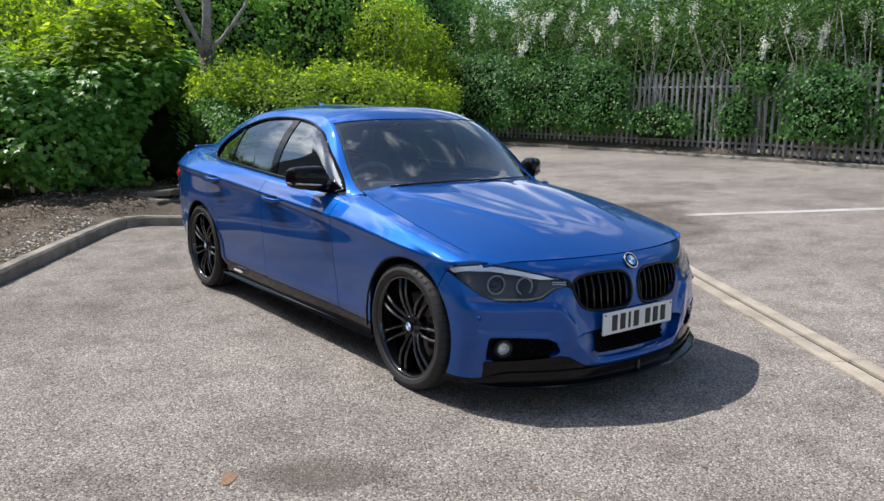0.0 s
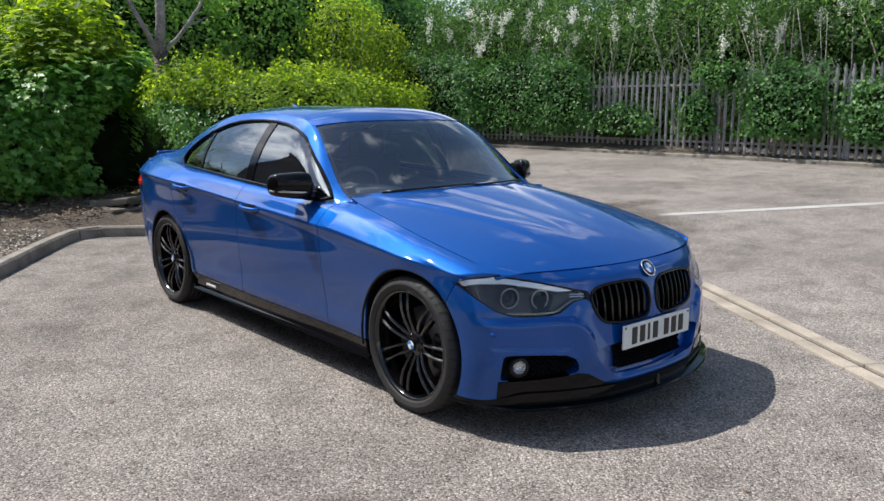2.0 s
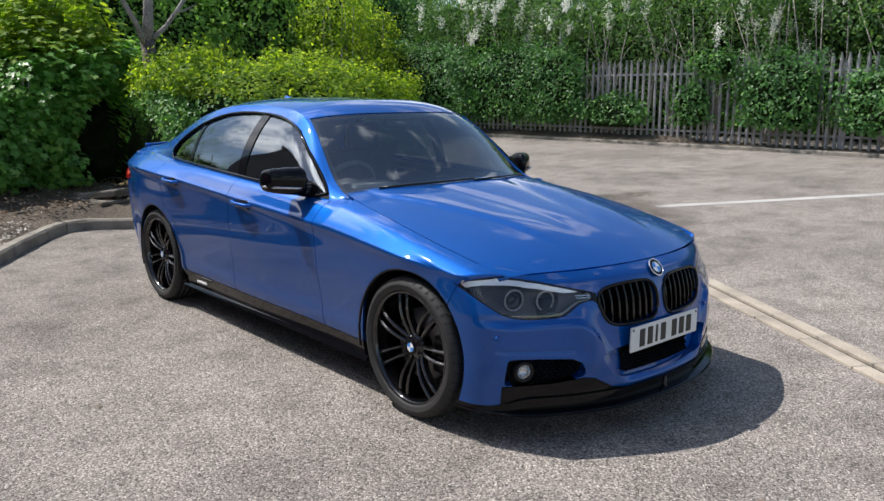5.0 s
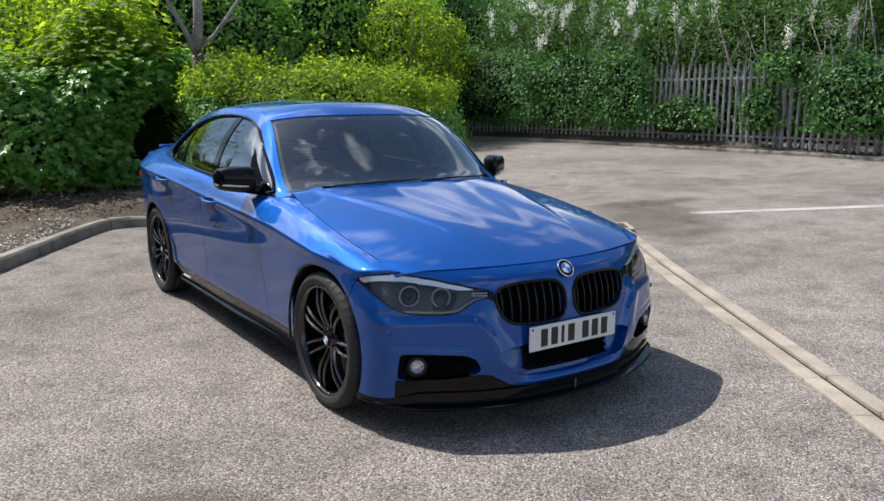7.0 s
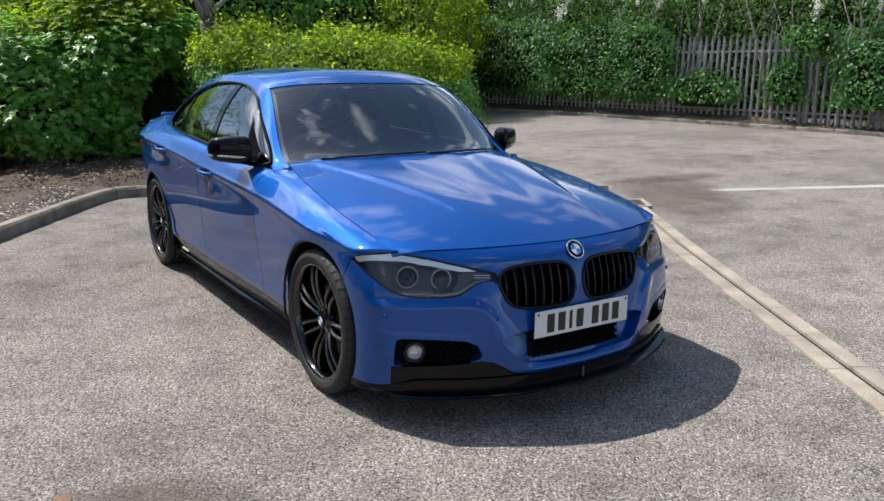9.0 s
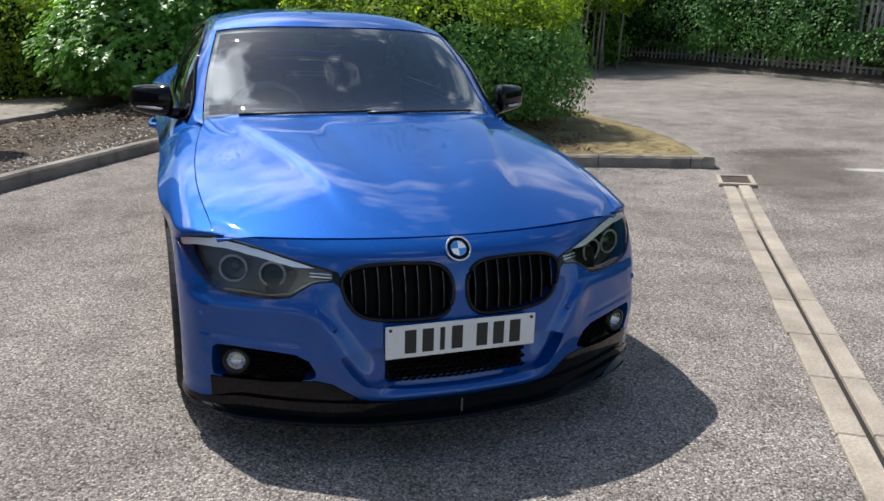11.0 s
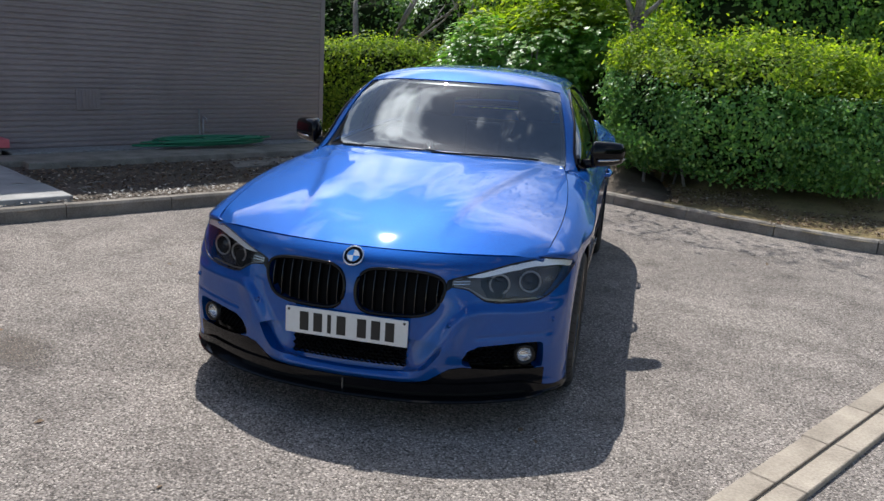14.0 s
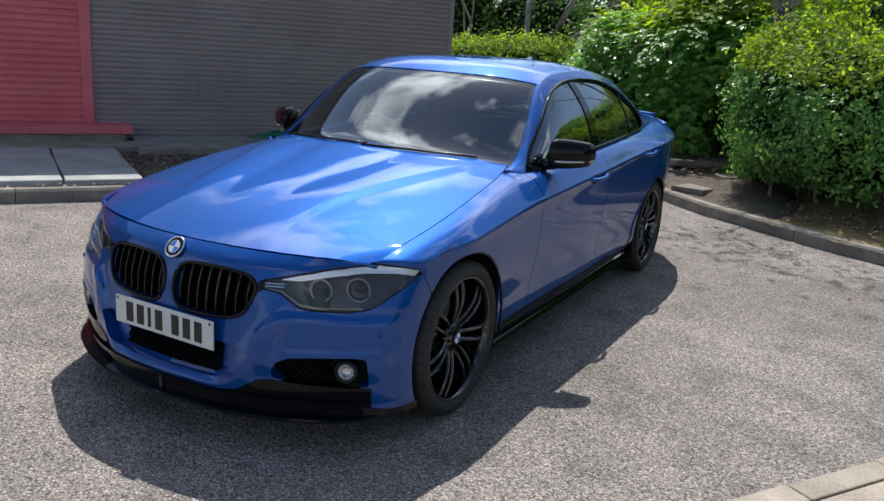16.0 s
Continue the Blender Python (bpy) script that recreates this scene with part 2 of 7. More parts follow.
def merge(meshes):
    verts, faces = [], []
    for v, f in meshes:
        o = len(verts)
        verts += [tuple(p) for p in v]
        faces += [tuple(i + o for i in q) for q in f]
    return verts, faces


# ---- foliage ----
LEAF_SHAPES = {
    "oval": ([(0, 0, 0), (-0.30, 0.42, 0.07), (0, 1, -0.06), (0.30, 0.42, 0.07)], [(0, 3, 2), (0, 2, 1)]),
    "lobed": ([(0, 0, 0), (0.42, -0.02, 0.03), (0.30, 0.26, 0.05), (0.58, 0.52, 0.0), (0.22, 0.55, 0.05), (0, 1, -0.1),
               (-0.22, 0.55, 0.05), (-0.58, 0.52, 0.0), (-0.30, 0.26, 0.05), (-0.42, -0.02, 0.03)],
              [(0, i, i + 1) for i in range(1, 9)]),
    "ivy": ([(0, 0, 0), (0.36, 0.12, 0.04), (0.20, 0.48, 0.03), (0, 0.95, -0.05), (-0.20, 0.48, 0.03), (-0.36, 0.12, 0.04)],
            [(0, 1, 2), (0, 2, 3), (0, 3, 4), (0, 4, 5)]),
}


def leaves_mesh(name, pos, nrm, size, shape, mat, rng, spread=0.8, droop=0.5, out=0.0):
    """Leaves at pos, facing about nrm, each its own island."""
    base, tri = LEAF_SHAPES[shape]
    base, tri = np.array(base), np.array(tri)
    n = len(pos)
    nn = nrm + rng.normal(0, spread, (n, 3)) * 0.6
    nn /= np.linalg.norm(nn, axis=1)[:, None] + 1e-9
    t = rng.normal(0, 1, (n, 3)) * (1 - 0.55 * min(out, 1)) + out * nrm
    t[:, 2] -= droop
    t -= (t * nn).sum(1)[:, None] * nn
    t /= np.linalg.norm(t, axis=1)[:, None] + 1e-9
    s = np.cross(t, nn)
    k = size * rng.uniform(0.65, 1.25, n)
    v = pos[:, None, :] + k[:, None, None] * (base[None, :, 0, None] * s[:, None, :] + base[None, :, 1, None] * t[:, None, :] + base[None, :, 2, None] * nn[:, None, :])
    f = (np.arange(n)[:, None, None] * len(base) + tri[None]).reshape(-1, 3)
    v = v.reshape(-1, 3)
    me = bpy.data.meshes.new(name)
    me.vertices.add(len(v))
    me.vertices.foreach_set("co", v.ravel())
    me.loops.add(f.size)
    me.loops.foreach_set("vertex_index", f.ravel().astype(np.int32))
    me.polygons.add(len(f))
    me.polygons.foreach_set("loop_start", np.arange(0, f.size, 3, dtype=np.int32))
    me.update(calc_edges=True)
    me.materials.append(mat)
    return me


def lump(p, seed, scale):
    return np.array([noise.noise(Vector((q[0] * scale + seed, q[1] * scale, q[2] * scale))) for q in p])


def blob_points(centre, radii, clumps, per, clump_r, rng, low=-1.0, rough=0.25, square=2.0, depth=0.25):
    """Leaf places in clumps over an uneven rounded mass; low cuts off the underside."""
    d = rng.normal(0, 1, (clumps * 3, 3))
    d /= np.linalg.norm(d, axis=1)[:, None]
    d = d[d[:, 2] > low][:clumps]
    k = (np.abs(d) ** square).sum(1) ** (-1.0 / square)
    e = d * k[:, None]
    u = 1 + rough * lump(e, rng.uniform(0, 50), 1.9) + rng.uniform(-depth, 0.04, len(d))
    c = np.array(centre) + e * u[:, None] * np.array(radii)
    off = rng.normal(0, 1, (len(c), per, 3)) * clump_r * rng.uniform(0.5, 1.2, (len(c), 1, 1))
    p = (c[:, None, :] + off).reshape(-1, 3)
    nn = (e / np.array(radii))
    nn /= np.linalg.norm(nn, axis=1)[:, None]
    nn = np.repeat(nn, per, 0)
    nn[:, 2] += 0.35
    return p, nn


def core_mesh(name, centre, radii, seed, low=-1.0, square=2.0):
    """A dark solid blob inside a crown, its colour standing in for the shade."""
    bm = bmesh.new()
    bmesh.ops.create_icosphere(bm, subdivisions=4, radius=1)
    for v in bm.verts:
        d = v.co.normalized()
        k = (abs(d.x) ** square + abs(d.y) ** square + abs(d.z) ** square) ** (-1 / square)
        q = d * k * (1 + 0.28 * noise.noise(d * 2.3 + Vector((seed, 0, 0))) + 0.12 * noise.noise(d * 6 + Vector((seed, 3, 0))))
        q.z = max(q.z, low)
        v.co = Vector(centre) + Vector((q.x * radii[0], q.y * radii[1], q.z * radii[2]))
    me = bpy.data.meshes.new(name)
    bm.to_mesh(me)
    bm.free()
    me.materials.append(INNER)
    me.polygons.foreach_set("use_smooth", [True] * len(me.polygons))
    return me


# ---- the lie of the land ----
def mound(x, y):
    """The beds rise away from the kerbs."""
    t = np.clip((y - 4.6 + 0.35 * np.minimum(x, 0)) / 3.2, 0, 1)
    off = (x + 3.50) * 0.851 - (y - 7.62) * 0.525
    k = np.clip((off - 1.15) / 1.0, 0, 1)
    return 0.20 * t * t * (3 - 2 * t) * k


def height(x, y):
    """Ground height: level round the car, rising gently past the drain towards the fence."""
    return 0.047 * np.maximum(0, np.minimum(x, 13.5) - 3.0)


def smooth_rows(a, b, step):
    return np.arange(a, b + step * 0.5, step)


def ground_sheet():
    xs = np.concatenate([[-400, -150, -60, -30, -18], smooth_rows(-12, 16, 0.5), [20, 30, 60, 150, 400]])
    ys = np.concatenate([[-400, -150, -60, -30, -16], smooth_rows(-10, 24, 0.5), [30, 45, 80, 160, 400]])
    X, Y = np.meshgrid(xs, ys, indexing="ij")
    Z = height(X, Y)
    v = np.stack([X, Y, Z], -1).reshape(-1, 3)
    m = len(ys)
    f = [(i * m + j, (i + 1) * m + j, (i + 1) * m + j + 1, i * m + j + 1) for i in range(len(xs) - 1) for j in range(m - 1)]
    ob = new("ground", mesh_of("ground", v, f, ASPHALT))
    return tagged(ob, "worn grey asphalt car park with pale aggregate and stains", "ground", kind="structure")


ground_sheet()


def flat_area(name, outline, top, mat, label, category, thick=0.2, bumps=0.02, step=0.18, seed=1, soft=0.15):
    """A bed of earth or turf inside an outline of corners, gently uneven."""
    poly = np.array(outline, float)
    x0, y0 = poly.min(0)
    x1, y1 = poly.max(0)
    xs, ys = np.arange(x0, x1 + step, step), np.arange(y0, y1 + step, step)
    X, Y = np.meshgrid(xs, ys, indexing="ij")
    cx, cy = X + 0.0, Y + 0.0

    def inside(px, py):
        r = np.zeros(px.shape, bool)
        j = len(poly) - 1
        for i in range(len(poly)):
            xi, yi = poly[i]
            xj, yj = poly[j]
            hit = ((yi > py) != (yj > py)) & (px < (xj - xi) * (py - yi) / (yj - yi + 1e-12) + xi)
            r ^= hit
            j = i
        return r

    best = np.full(X.shape, 1e9)
    near = np.stack([X, Y], -1)
    for i in range(len(poly)):
        a, b = poly[i], poly[(i + 1) % len(poly)]
        d = b - a
        t = np.clip(((X - a[0]) * d[0] + (Y - a[1]) * d[1]) / (d @ d), 0, 1)
        q = a + t[..., None] * d
        dist = np.hypot(X - q[..., 0], Y - q[..., 1])
        closer = dist < best
        best = np.where(closer, dist, best)
        near[closer] = q[closer]
    ins = inside(X, Y)
    snap = (best < step * 0.75) & ~ins
    cx, cy = np.where(snap, near[..., 0], cx), np.where(snap, near[..., 1], cy)
    ok = ins | snap
    Z = height(cx, cy) + top + np.where(ins, np.minimum(best / 0.5, 1), 0) * mound(cx, cy)
    if bumps:
        Z = Z + np.where(ins, np.minimum(best / soft, 1) * bumps * np.array([[noise.noise(Vector((a * 1.7, b * 1.7, seed))) + 0.6 * noise.noise(Vector((a * 5, b * 5, seed))) + 0.3 for a, b in zip(ra, rb)] for ra, rb in zip(cx, cy)]), 0)
    ids = -np.ones(X.shape, int)
    verts = []
    faces = []
    for i in range(X.shape[0] - 1):
        for j in range(X.shape[1] - 1):
            q = [(i, j), (i + 1, j), (i + 1, j + 1), (i, j + 1)]
            if all(ok[k] for k in q) and any(ins[k] for k in q):
                for k in q:
                    if ids[k] < 0:
                        ids[k] = len(verts)
                        verts.append((cx[k], cy[k], Z[k]))
                faces.append([ids[k] for k in q])
    ob = new(name, mesh_of(name, verts, faces, mat, True))
    return tagged(ob, label, category, kind="structure")

# ---- kerbs, beds, drain ----
DRAIN_DIR, DRAIN_NRM = Vector((0.547, 0.837, 0)), Vector((0.837, -0.547, 0))
WALL_A, WALL_B = Vector((-9.6, -2.27, 0)), Vector((-3.50, 7.62, 0))
WALL_DIR = (WALL_B - WALL_A).normalized()
WALL_OUT = Vector((WALL_DIR.y, -WALL_DIR.x, 0))

KERB_LEFT = [(-6.4, -2.6), (-5.1, -0.62), (-3.95, 1.10), (-3.25, 2.14), (-2.2, 3.68), (-1.35, 5.02), (-0.75, 5.95), (-0.52, 6.2)]
KERB_BACK = [(-0.52, 6.2), (-0.30, 6.25), (0.05, 6.02), (0.68, 5.42), (1.39, 4.93), (1.9, 4.60), (2.64, 4.22), (3.39, 3.86), (4.25, 3.38)]
KERB_ARC = [(4.25, 3.38), (4.44, 3.75), (4.66, 4.5), (4.84, 5.6), (4.76, 6.9), (4.4, 8.3), (3.7, 9.9), (2.9, 11.5)]
BED_TOP = 0.09

flat_area("planting_bed", KERB_LEFT + KERB_BACK[1:5] + [(1.55, 5.6), (1.45, 7.0), (0.9, 9.0), (0.3, 12.2), (-1.2, 12.2), (-3.3, 9.4), (-3.35, 7.45), (-9.1, -1.8)], BED_TOP, SOIL,
          "bare dark soil bed with dry litter between kerb and wall", "planting bed", bumps=0.03)
flat_area("hedge_island", KERB_BACK[4:] + KERB_ARC[1:] + [(0.3, 12.3), (0.9, 9.0), (1.45, 7.0), (1.55, 5.6)], BED_TOP + 0.006, GRASS_DRY,
          "dry mossy turf and soil under the hedge", "planting bed", bumps=0.03, seed=4)


def strip_mesh(outline_pts, z0, z1, mat, name):
    v = [(x, y, z0) for x, y in outline_pts] + [(x, y, z1) for x, y in outline_pts]
    n = len(outline_pts)
    f = [tuple(range(n))[::-1], tuple(range(n, 2 * n))] + [(i, (i + 1) % n, n + (i + 1) % n, n + i) for i in range(n)]
    bm = bmesh.new()
    me = mesh_of(name, v, f, mat)
    bm.from_mesh(me)
    bmesh.ops.bevel(bm, geom=[e for e in bm.edges if abs(e.verts[0].co.z - e.verts[1].co.z) < 1e-6 and e.verts[0].co.z > z1 - 1e-4], offset=0.006, segments=1, affect="EDGES")
    bmesh.ops.recalc_face_normals(bm, faces=bm.faces[:])
    bm.to_mesh(me)
    bm.free()
    return me


def along_wall(s, out):
    p = WALL_B - WALL_DIR * s + WALL_OUT * out
    return (p.x, p.y)


path_ob = new("pavement", strip_mesh([along_wall(-3.4, -0.3), along_wall(-3.4, 1.0), along_wall(4.45, 1.05), along_wall(4.45, 0.85), along_wall(9.2, 0.85), along_wall(9.2, 0.40), along_wall(-0.1, 0.38), along_wall(-0.1, -0.3)], 0.0, 0.165, CONCRETE, "pavement"))
tagged(path_ob, "grey concrete path along the foot of the wall", "path", kind="structure")
gravel_ob = new("gravel_strip", strip_mesh([along_wall(0.02, 0.03), along_wall(0.02, 0.375), along_wall(4.4, 0.375), along_wall(4.4, 0.03)], 0.0, 0.18, GRAVEL, "gravel_strip"))
tagged(gravel_ob, "pale gravel strip at the foot of the wall", "gravel", kind="structure")

# ---- building with ribbed cladding and red shutter ----
def building():
    root = thing("building", "dark brown building with horizontally ribbed cladding", "building", kind="structure")
    L, H, D = 14.0, 4.3, 6.0
    M = Matrix(((-WALL_DIR.x, WALL_OUT.x, 0, WALL_B.x), (-WALL_DIR.y, WALL_OUT.y, 0, WALL_B.y), (0, 0, 1, 0), (0, 0, 0, 1)))

    def ribbed(s0, s1, z0, z1, pitch, depth, out, flat=0.55):
        prof = []
        z = z0
        while z < z1 - 1e-6:
            for dz, o in ((0, depth), (pitch * flat, depth), (pitch * (flat + 0.12), 0), (pitch * 0.9, 0)):
                prof.append((min(z + dz, z1), out + o))
            z += pitch
        prof.append((z1, out + depth))
        v = [M @ Vector((s, o, z)) for z, o in prof for s in (s0, s1)]
        f = [(2 * i, 2 * i + 1, 2 * i + 3, 2 * i + 2) for i in range(len(prof) - 1)]
        return v, f

    body = box_bm(0, L, -D, -0.004, -0.3, H)
    body.transform(M)
    bmesh.ops.recalc_face_normals(body, faces=body.faces[:])
    part("wall", body, CLADDING, root)
    part("cladding", mesh_of("cladding", *ribbed(0, 4.80, 0.13, H, 0.062, 0.014, 0.0), CLADDING), None, root, "brown ribbed metal cladding")
    part("cladding", mesh_of("cladding", *ribbed(8.8, L, 0.13, H, 0.062, 0.014, 0.0), CLADDING), None, root, "brown ribbed metal cladding")
    part("cladding", mesh_of("cladding", *ribbed(4.80, 8.8, 2.75, H, 0.062, 0.014, 0.0), CLADDING), None, root, "brown ribbed metal cladding")
    roof = box_bm(-0.12, L + 0.12, -D - 0.1, 0.14, H, H + 0.16, 0.02)
    roof.transform(M)
    part("roof", roof, CLADDING, root)
    corner = box_bm(-0.012, 0.06, -0.06, 0.022, 0.0, H, 0.004)
    corner.transform(M)
    part("corner_trim", corner, CLADDING, root)
    shutter = thing("door_1", "closed red ribbed roller shutter door", "door", kind="structure")
    part("curtain", mesh_of("curtain", *ribbed(4.92, 8.68, 0.34, 2.7, 0.075, 0.018, 0.004), RED_PAINT), None, shutter)
    for s0, s1 in ((4.80, 4.92), (8.68, 8.80)):
        j = box_bm(s0, s1, 0.0, 0.05, 0.28, 2.75, 0.006)
        j.transform(M)
        part("side_guide", j, RED_PAINT, shutter)
    top = box_bm(4.80, 8.80, 0.0, 0.06, 2.66, 2.78, 0.006)
    top.transform(M)
    part("lintel", top, RED_PAINT, shutter)
    sill = box_bm(4.42, 8.9, 0.0, 0.40, 0.24, 0.335, 0.012)
    sill.transform(M)
    part("threshold", sill, RED_PAINT, shutter, "red painted threshold step")
    under = box_bm(4.50, 8.9, 0.0, 0.36, 0.0, 0.24, 0.01)
    under.transform(M)
    part("plinth", under, CONCRETE, shutter, "dark concrete plinth")
    vent = thing("wall_vent", "small brown louvred wall vent", "vent")
    fr = box_bm(3.28, 3.56, 0.012, 0.028, 0.62, 0.86, 0.003)
    fr.transform(M)
    part("frame", fr, CLADDING, vent)
    for i in range(6):
        sl = box_bm(3.31 + i * 0.04, 3.33 + i * 0.04, 0.026, 0.036, 0.64, 0.84, 0.002, 1)
        sl.transform(M)
        part("slat", sl, CLADDING, vent)
    pipe = thing("standpipe", "short grey outdoor water tap pipe on the wall", "pipe")
    a = M @ Vector((1.95, 0.05, 0.14))
    b = M @ Vector((1.95, 0.05, 0.52))
    c = M @ Vector((1.95, 0.14, 0.50))
    part("riser", mesh_of("riser", *tube([a, b], 0.013), GALV, True), None, pipe)
    part("tap", mesh_of("tap", *tube([b, c, c + Vector((0, 0, -0.06))], 0.011), GALV, True), None, pipe)
    post = thing("marker_post", "thin grey stake leaning on the wall", "post")
    part("stake", mesh_of("stake", *tube([M @ Vector((2.02, 0.10, 0.14)), M @ Vector((2.0, 0.03, 0.62))], 0.01, 6), GALV), None, post)
    return M


WALL_M = building()


def garden_hose():
    rng = np.random.default_rng(5)
    pts = []
    for k in range(260):
        a = k * 0.32
        r = 0.34 + 0.16 * math.sin(k * 0.11) + 0.05 * math.sin(k * 0.7)
        s = 2.05 + 1.55 * (r * math.cos(a)) + 0.25 * math.sin(k * 0.05)
        o = 0.36 + 0.45 * r * math.sin(a)
        z = 0.195 + 0.0003 * k + 0.018 * abs(math.sin(k * 0.37))
        pts.append(WALL_M @ Vector((s, max(o, 0.08), z)))
    hose = new("garden_hose", mesh_of("garden_hose", *tube(pts, 0.011, 6), HOSE, True))
    tagged(hose, "tangled green garden hose lying on the path", "hose")


garden_hose()

# paving slabs in front of the shutter
def slab_path():
    root = thing("slab_path", "grey paving slabs from shutter to kerb", "paving", kind="structure")
    for i in range(5):
        for j in range(3):
            s0 = 4.68 + i * 0.66 + 0.006 * ((i + j) % 2)
            o0 = 0.86 + j * 0.665
            q = [(s0 + 0.006, o0 + 0.006), (s0 + 0.648, o0 + 0.006), (s0 + 0.648, o0 + 0.655), (s0 + 0.006, o0 + 0.655)]
            pts = [(WALL_M @ Vector((a, b, 0))) for a, b in q]
            me = strip_mesh([(p.x, p.y) for p in pts][::-1], 0.06, 0.150 + 0.006 * ((i * 7 + j * 3) % 3), SLAB, "slab")
            part("slab", me, None, root)


slab_path()
ug = strip_mesh([along_wall(0.9, 1.30), along_wall(1.0, 1.72), along_wall(2.5, 1.80), along_wall(2.35, 1.38)], 0.05, 0.125, CONCRETE, "cover_slab")
tagged(new("cover_slab", ug), "grey concrete cover slab set in the soil", "slab")

# worn white strip across the road
def white_strip():
    pts = [(5.35, 2.85), (6.4, 2.12), (7.4, 1.44), (8.6, 0.62), (10.0, -0.30), (11.3, -1.15)]
    v, f = [], []
    dense = []
    for (x0, y0), (x1, y1) in zip(pts, pts[1:]):
        for k in range(8):
            t = k / 8
            dense.append((x0 + (x1 - x0) * t, y0 + (y1 - y0) * t))
    dense.append(pts[-1])
    rng = np.random.default_rng(3)
    for x, y in dense:
        w = 0.080 + rng.uniform(-0.010, 0.010)
        nx, ny = 0.56, 0.83
        for sgn in (-1, 1):
            px, py = x + sgn * w * nx, y + sgn * w * ny
            v.append((px, py, float(height(px, py)) + 0.004))
    f = [(2 * i, 2 * i + 2, 2 * i + 3, 2 * i + 1) for i in range(len(dense) - 1)]
    tagged(new("road_marking", mesh_of("road_marking", v, f, WHITE_LINE)), "worn white line across the asphalt", "road marking", kind="structure")


white_strip()

# ---- palisade fence ----
FENCE_X, FENCE_H, FENCE_Y0, FENCE_Y1 = 12.0, 1.78, -3.0, 17.5


def fence_x(y):
    return FENCE_X - 0.012 * max(0, y - 9) ** 2 - 0.02 * max(0, 4 - y) ** 2


def palisade_fence():
    root = thing("palisade_fence", "weathered grey steel palisade fence overgrown with ivy", "fence")
    pitch = 0.155
    h = FENCE_H
    w = 0.034
    prof = [(-w, 0.0), (-w * 0.45, 0.022), (w * 0.45, 0.022), (w, 0.0)]
    v, f = [], []
    for z, k in ((0.05, 1), (h - 0.10, 1), (h, 0.18)):
        for a, b in prof:
            v.append((-b, a * k, z))
    for i in range(2):
        for j in range(3):
            f.append((i * 4 + j, i * 4 + j + 1, (i + 1) * 4 + j + 1, (i + 1) * 4 + j))
    n = len(v)
    v += [(x + 0.004, y, z) for x, y, z in v]
    f += [tuple(i + n for i in q)[::-1] for q in f[:]]
    for a, b in ((0, 4), (4, 8), (3, 7), (7, 11)):
        f.append((a, b, b + n, a + n))
    pale = mesh_of("pale", v, f, GALV)
    bm = bmesh.new()
    bm.from_mesh(pale)
    bmesh.ops.recalc_face_normals(bm, faces=bm.faces[:])
    bm.to_mesh(pale)
    bm.free()
    rng = random.Random(8)
    y = FENCE_Y0
    i = 0
    post_me = bpy.data.meshes.new("post")
    b2 = box_bm(0.03, 0.08, -0.035, 0.035, -0.1, h - 0.12, 0.004, 1)
    b2.to_mesh(post_me)
    b2.free()
    post_me.materials.append(GALV)
    while y < FENCE_Y1:
        x = fence_x(y)
        z = float(height(np.array(x), np.array(y)))
        ang = math.degrees(math.atan2(-(fence_x(y + 0.1) - x), 0.1))
        o = part("pale", pale, None, root)
        o.matrix_basis = pose(x, y, z + 0.02, rng.uniform(-0.6, 0.6), 0, ang + rng.uniform(-3, 3))
        if i % 17 == 8:
            p = part("post", post_me, None, root)
            p.matrix_basis = pose(x, y + pitch / 2, z, 0, 0, ang)
        i += 1
        y += pitch * math.cos(math.radians(ang))
    ys = np.arange(FENCE_Y0 - 0.1, FENCE_Y1 + 0.2, 0.5)
    for zr in (0.30, FENCE_H - 0.30):
        pts = [(fence_x(a) + 0.022, a, float(height(np.array(fence_x(a)), a)) + zr) for a in ys]
        verts, faces = [], []
        for (x, a, z) in pts:
            verts += [(x - 0.015, a, z - 0.022), (x + 0.015, a, z - 0.022), (x + 0.015, a, z + 0.022), (x - 0.015, a, z + 0.022)]
        for k in range(len(pts) - 1):
            for q in range(4):
                faces.append((4 * k + q, 4 * k + (q + 1) % 4, 4 * k + 4 + (q + 1) % 4, 4 * k + 4 + q))
        part("rail", mesh_of("rail", verts, faces, GALV), None, root)


palisade_fence()
flat_area("fence_verge", [(fence_x(q) - 0.30, q) for q in np.arange(17.0, -3.1, -1.0)] + [(fence_x(q) + 0.5, q) for q in np.arange(-3.0, 17.1, 1.0)], 0.06, SOIL, "narrow strip of bare soil under the fence", "verge", bumps=0.03, seed=6)


# ---- plants ----
def plant(name, label, category, pieces, group=""):
    root = thing(name, label, category, group=group)
    for nm, me, lab in pieces:
        part(nm, me, None, root, lab)
    return root


def in_hollow(p):
    """The shaded gap between the bush and the hedge."""
    return ((p[:, 0] - 0.50) / 0.37) ** 2 + ((p[:, 1] - 7.55) / 1.35) ** 2 + ((p[:, 2] - 0.72) / 0.74) ** 2 < 1


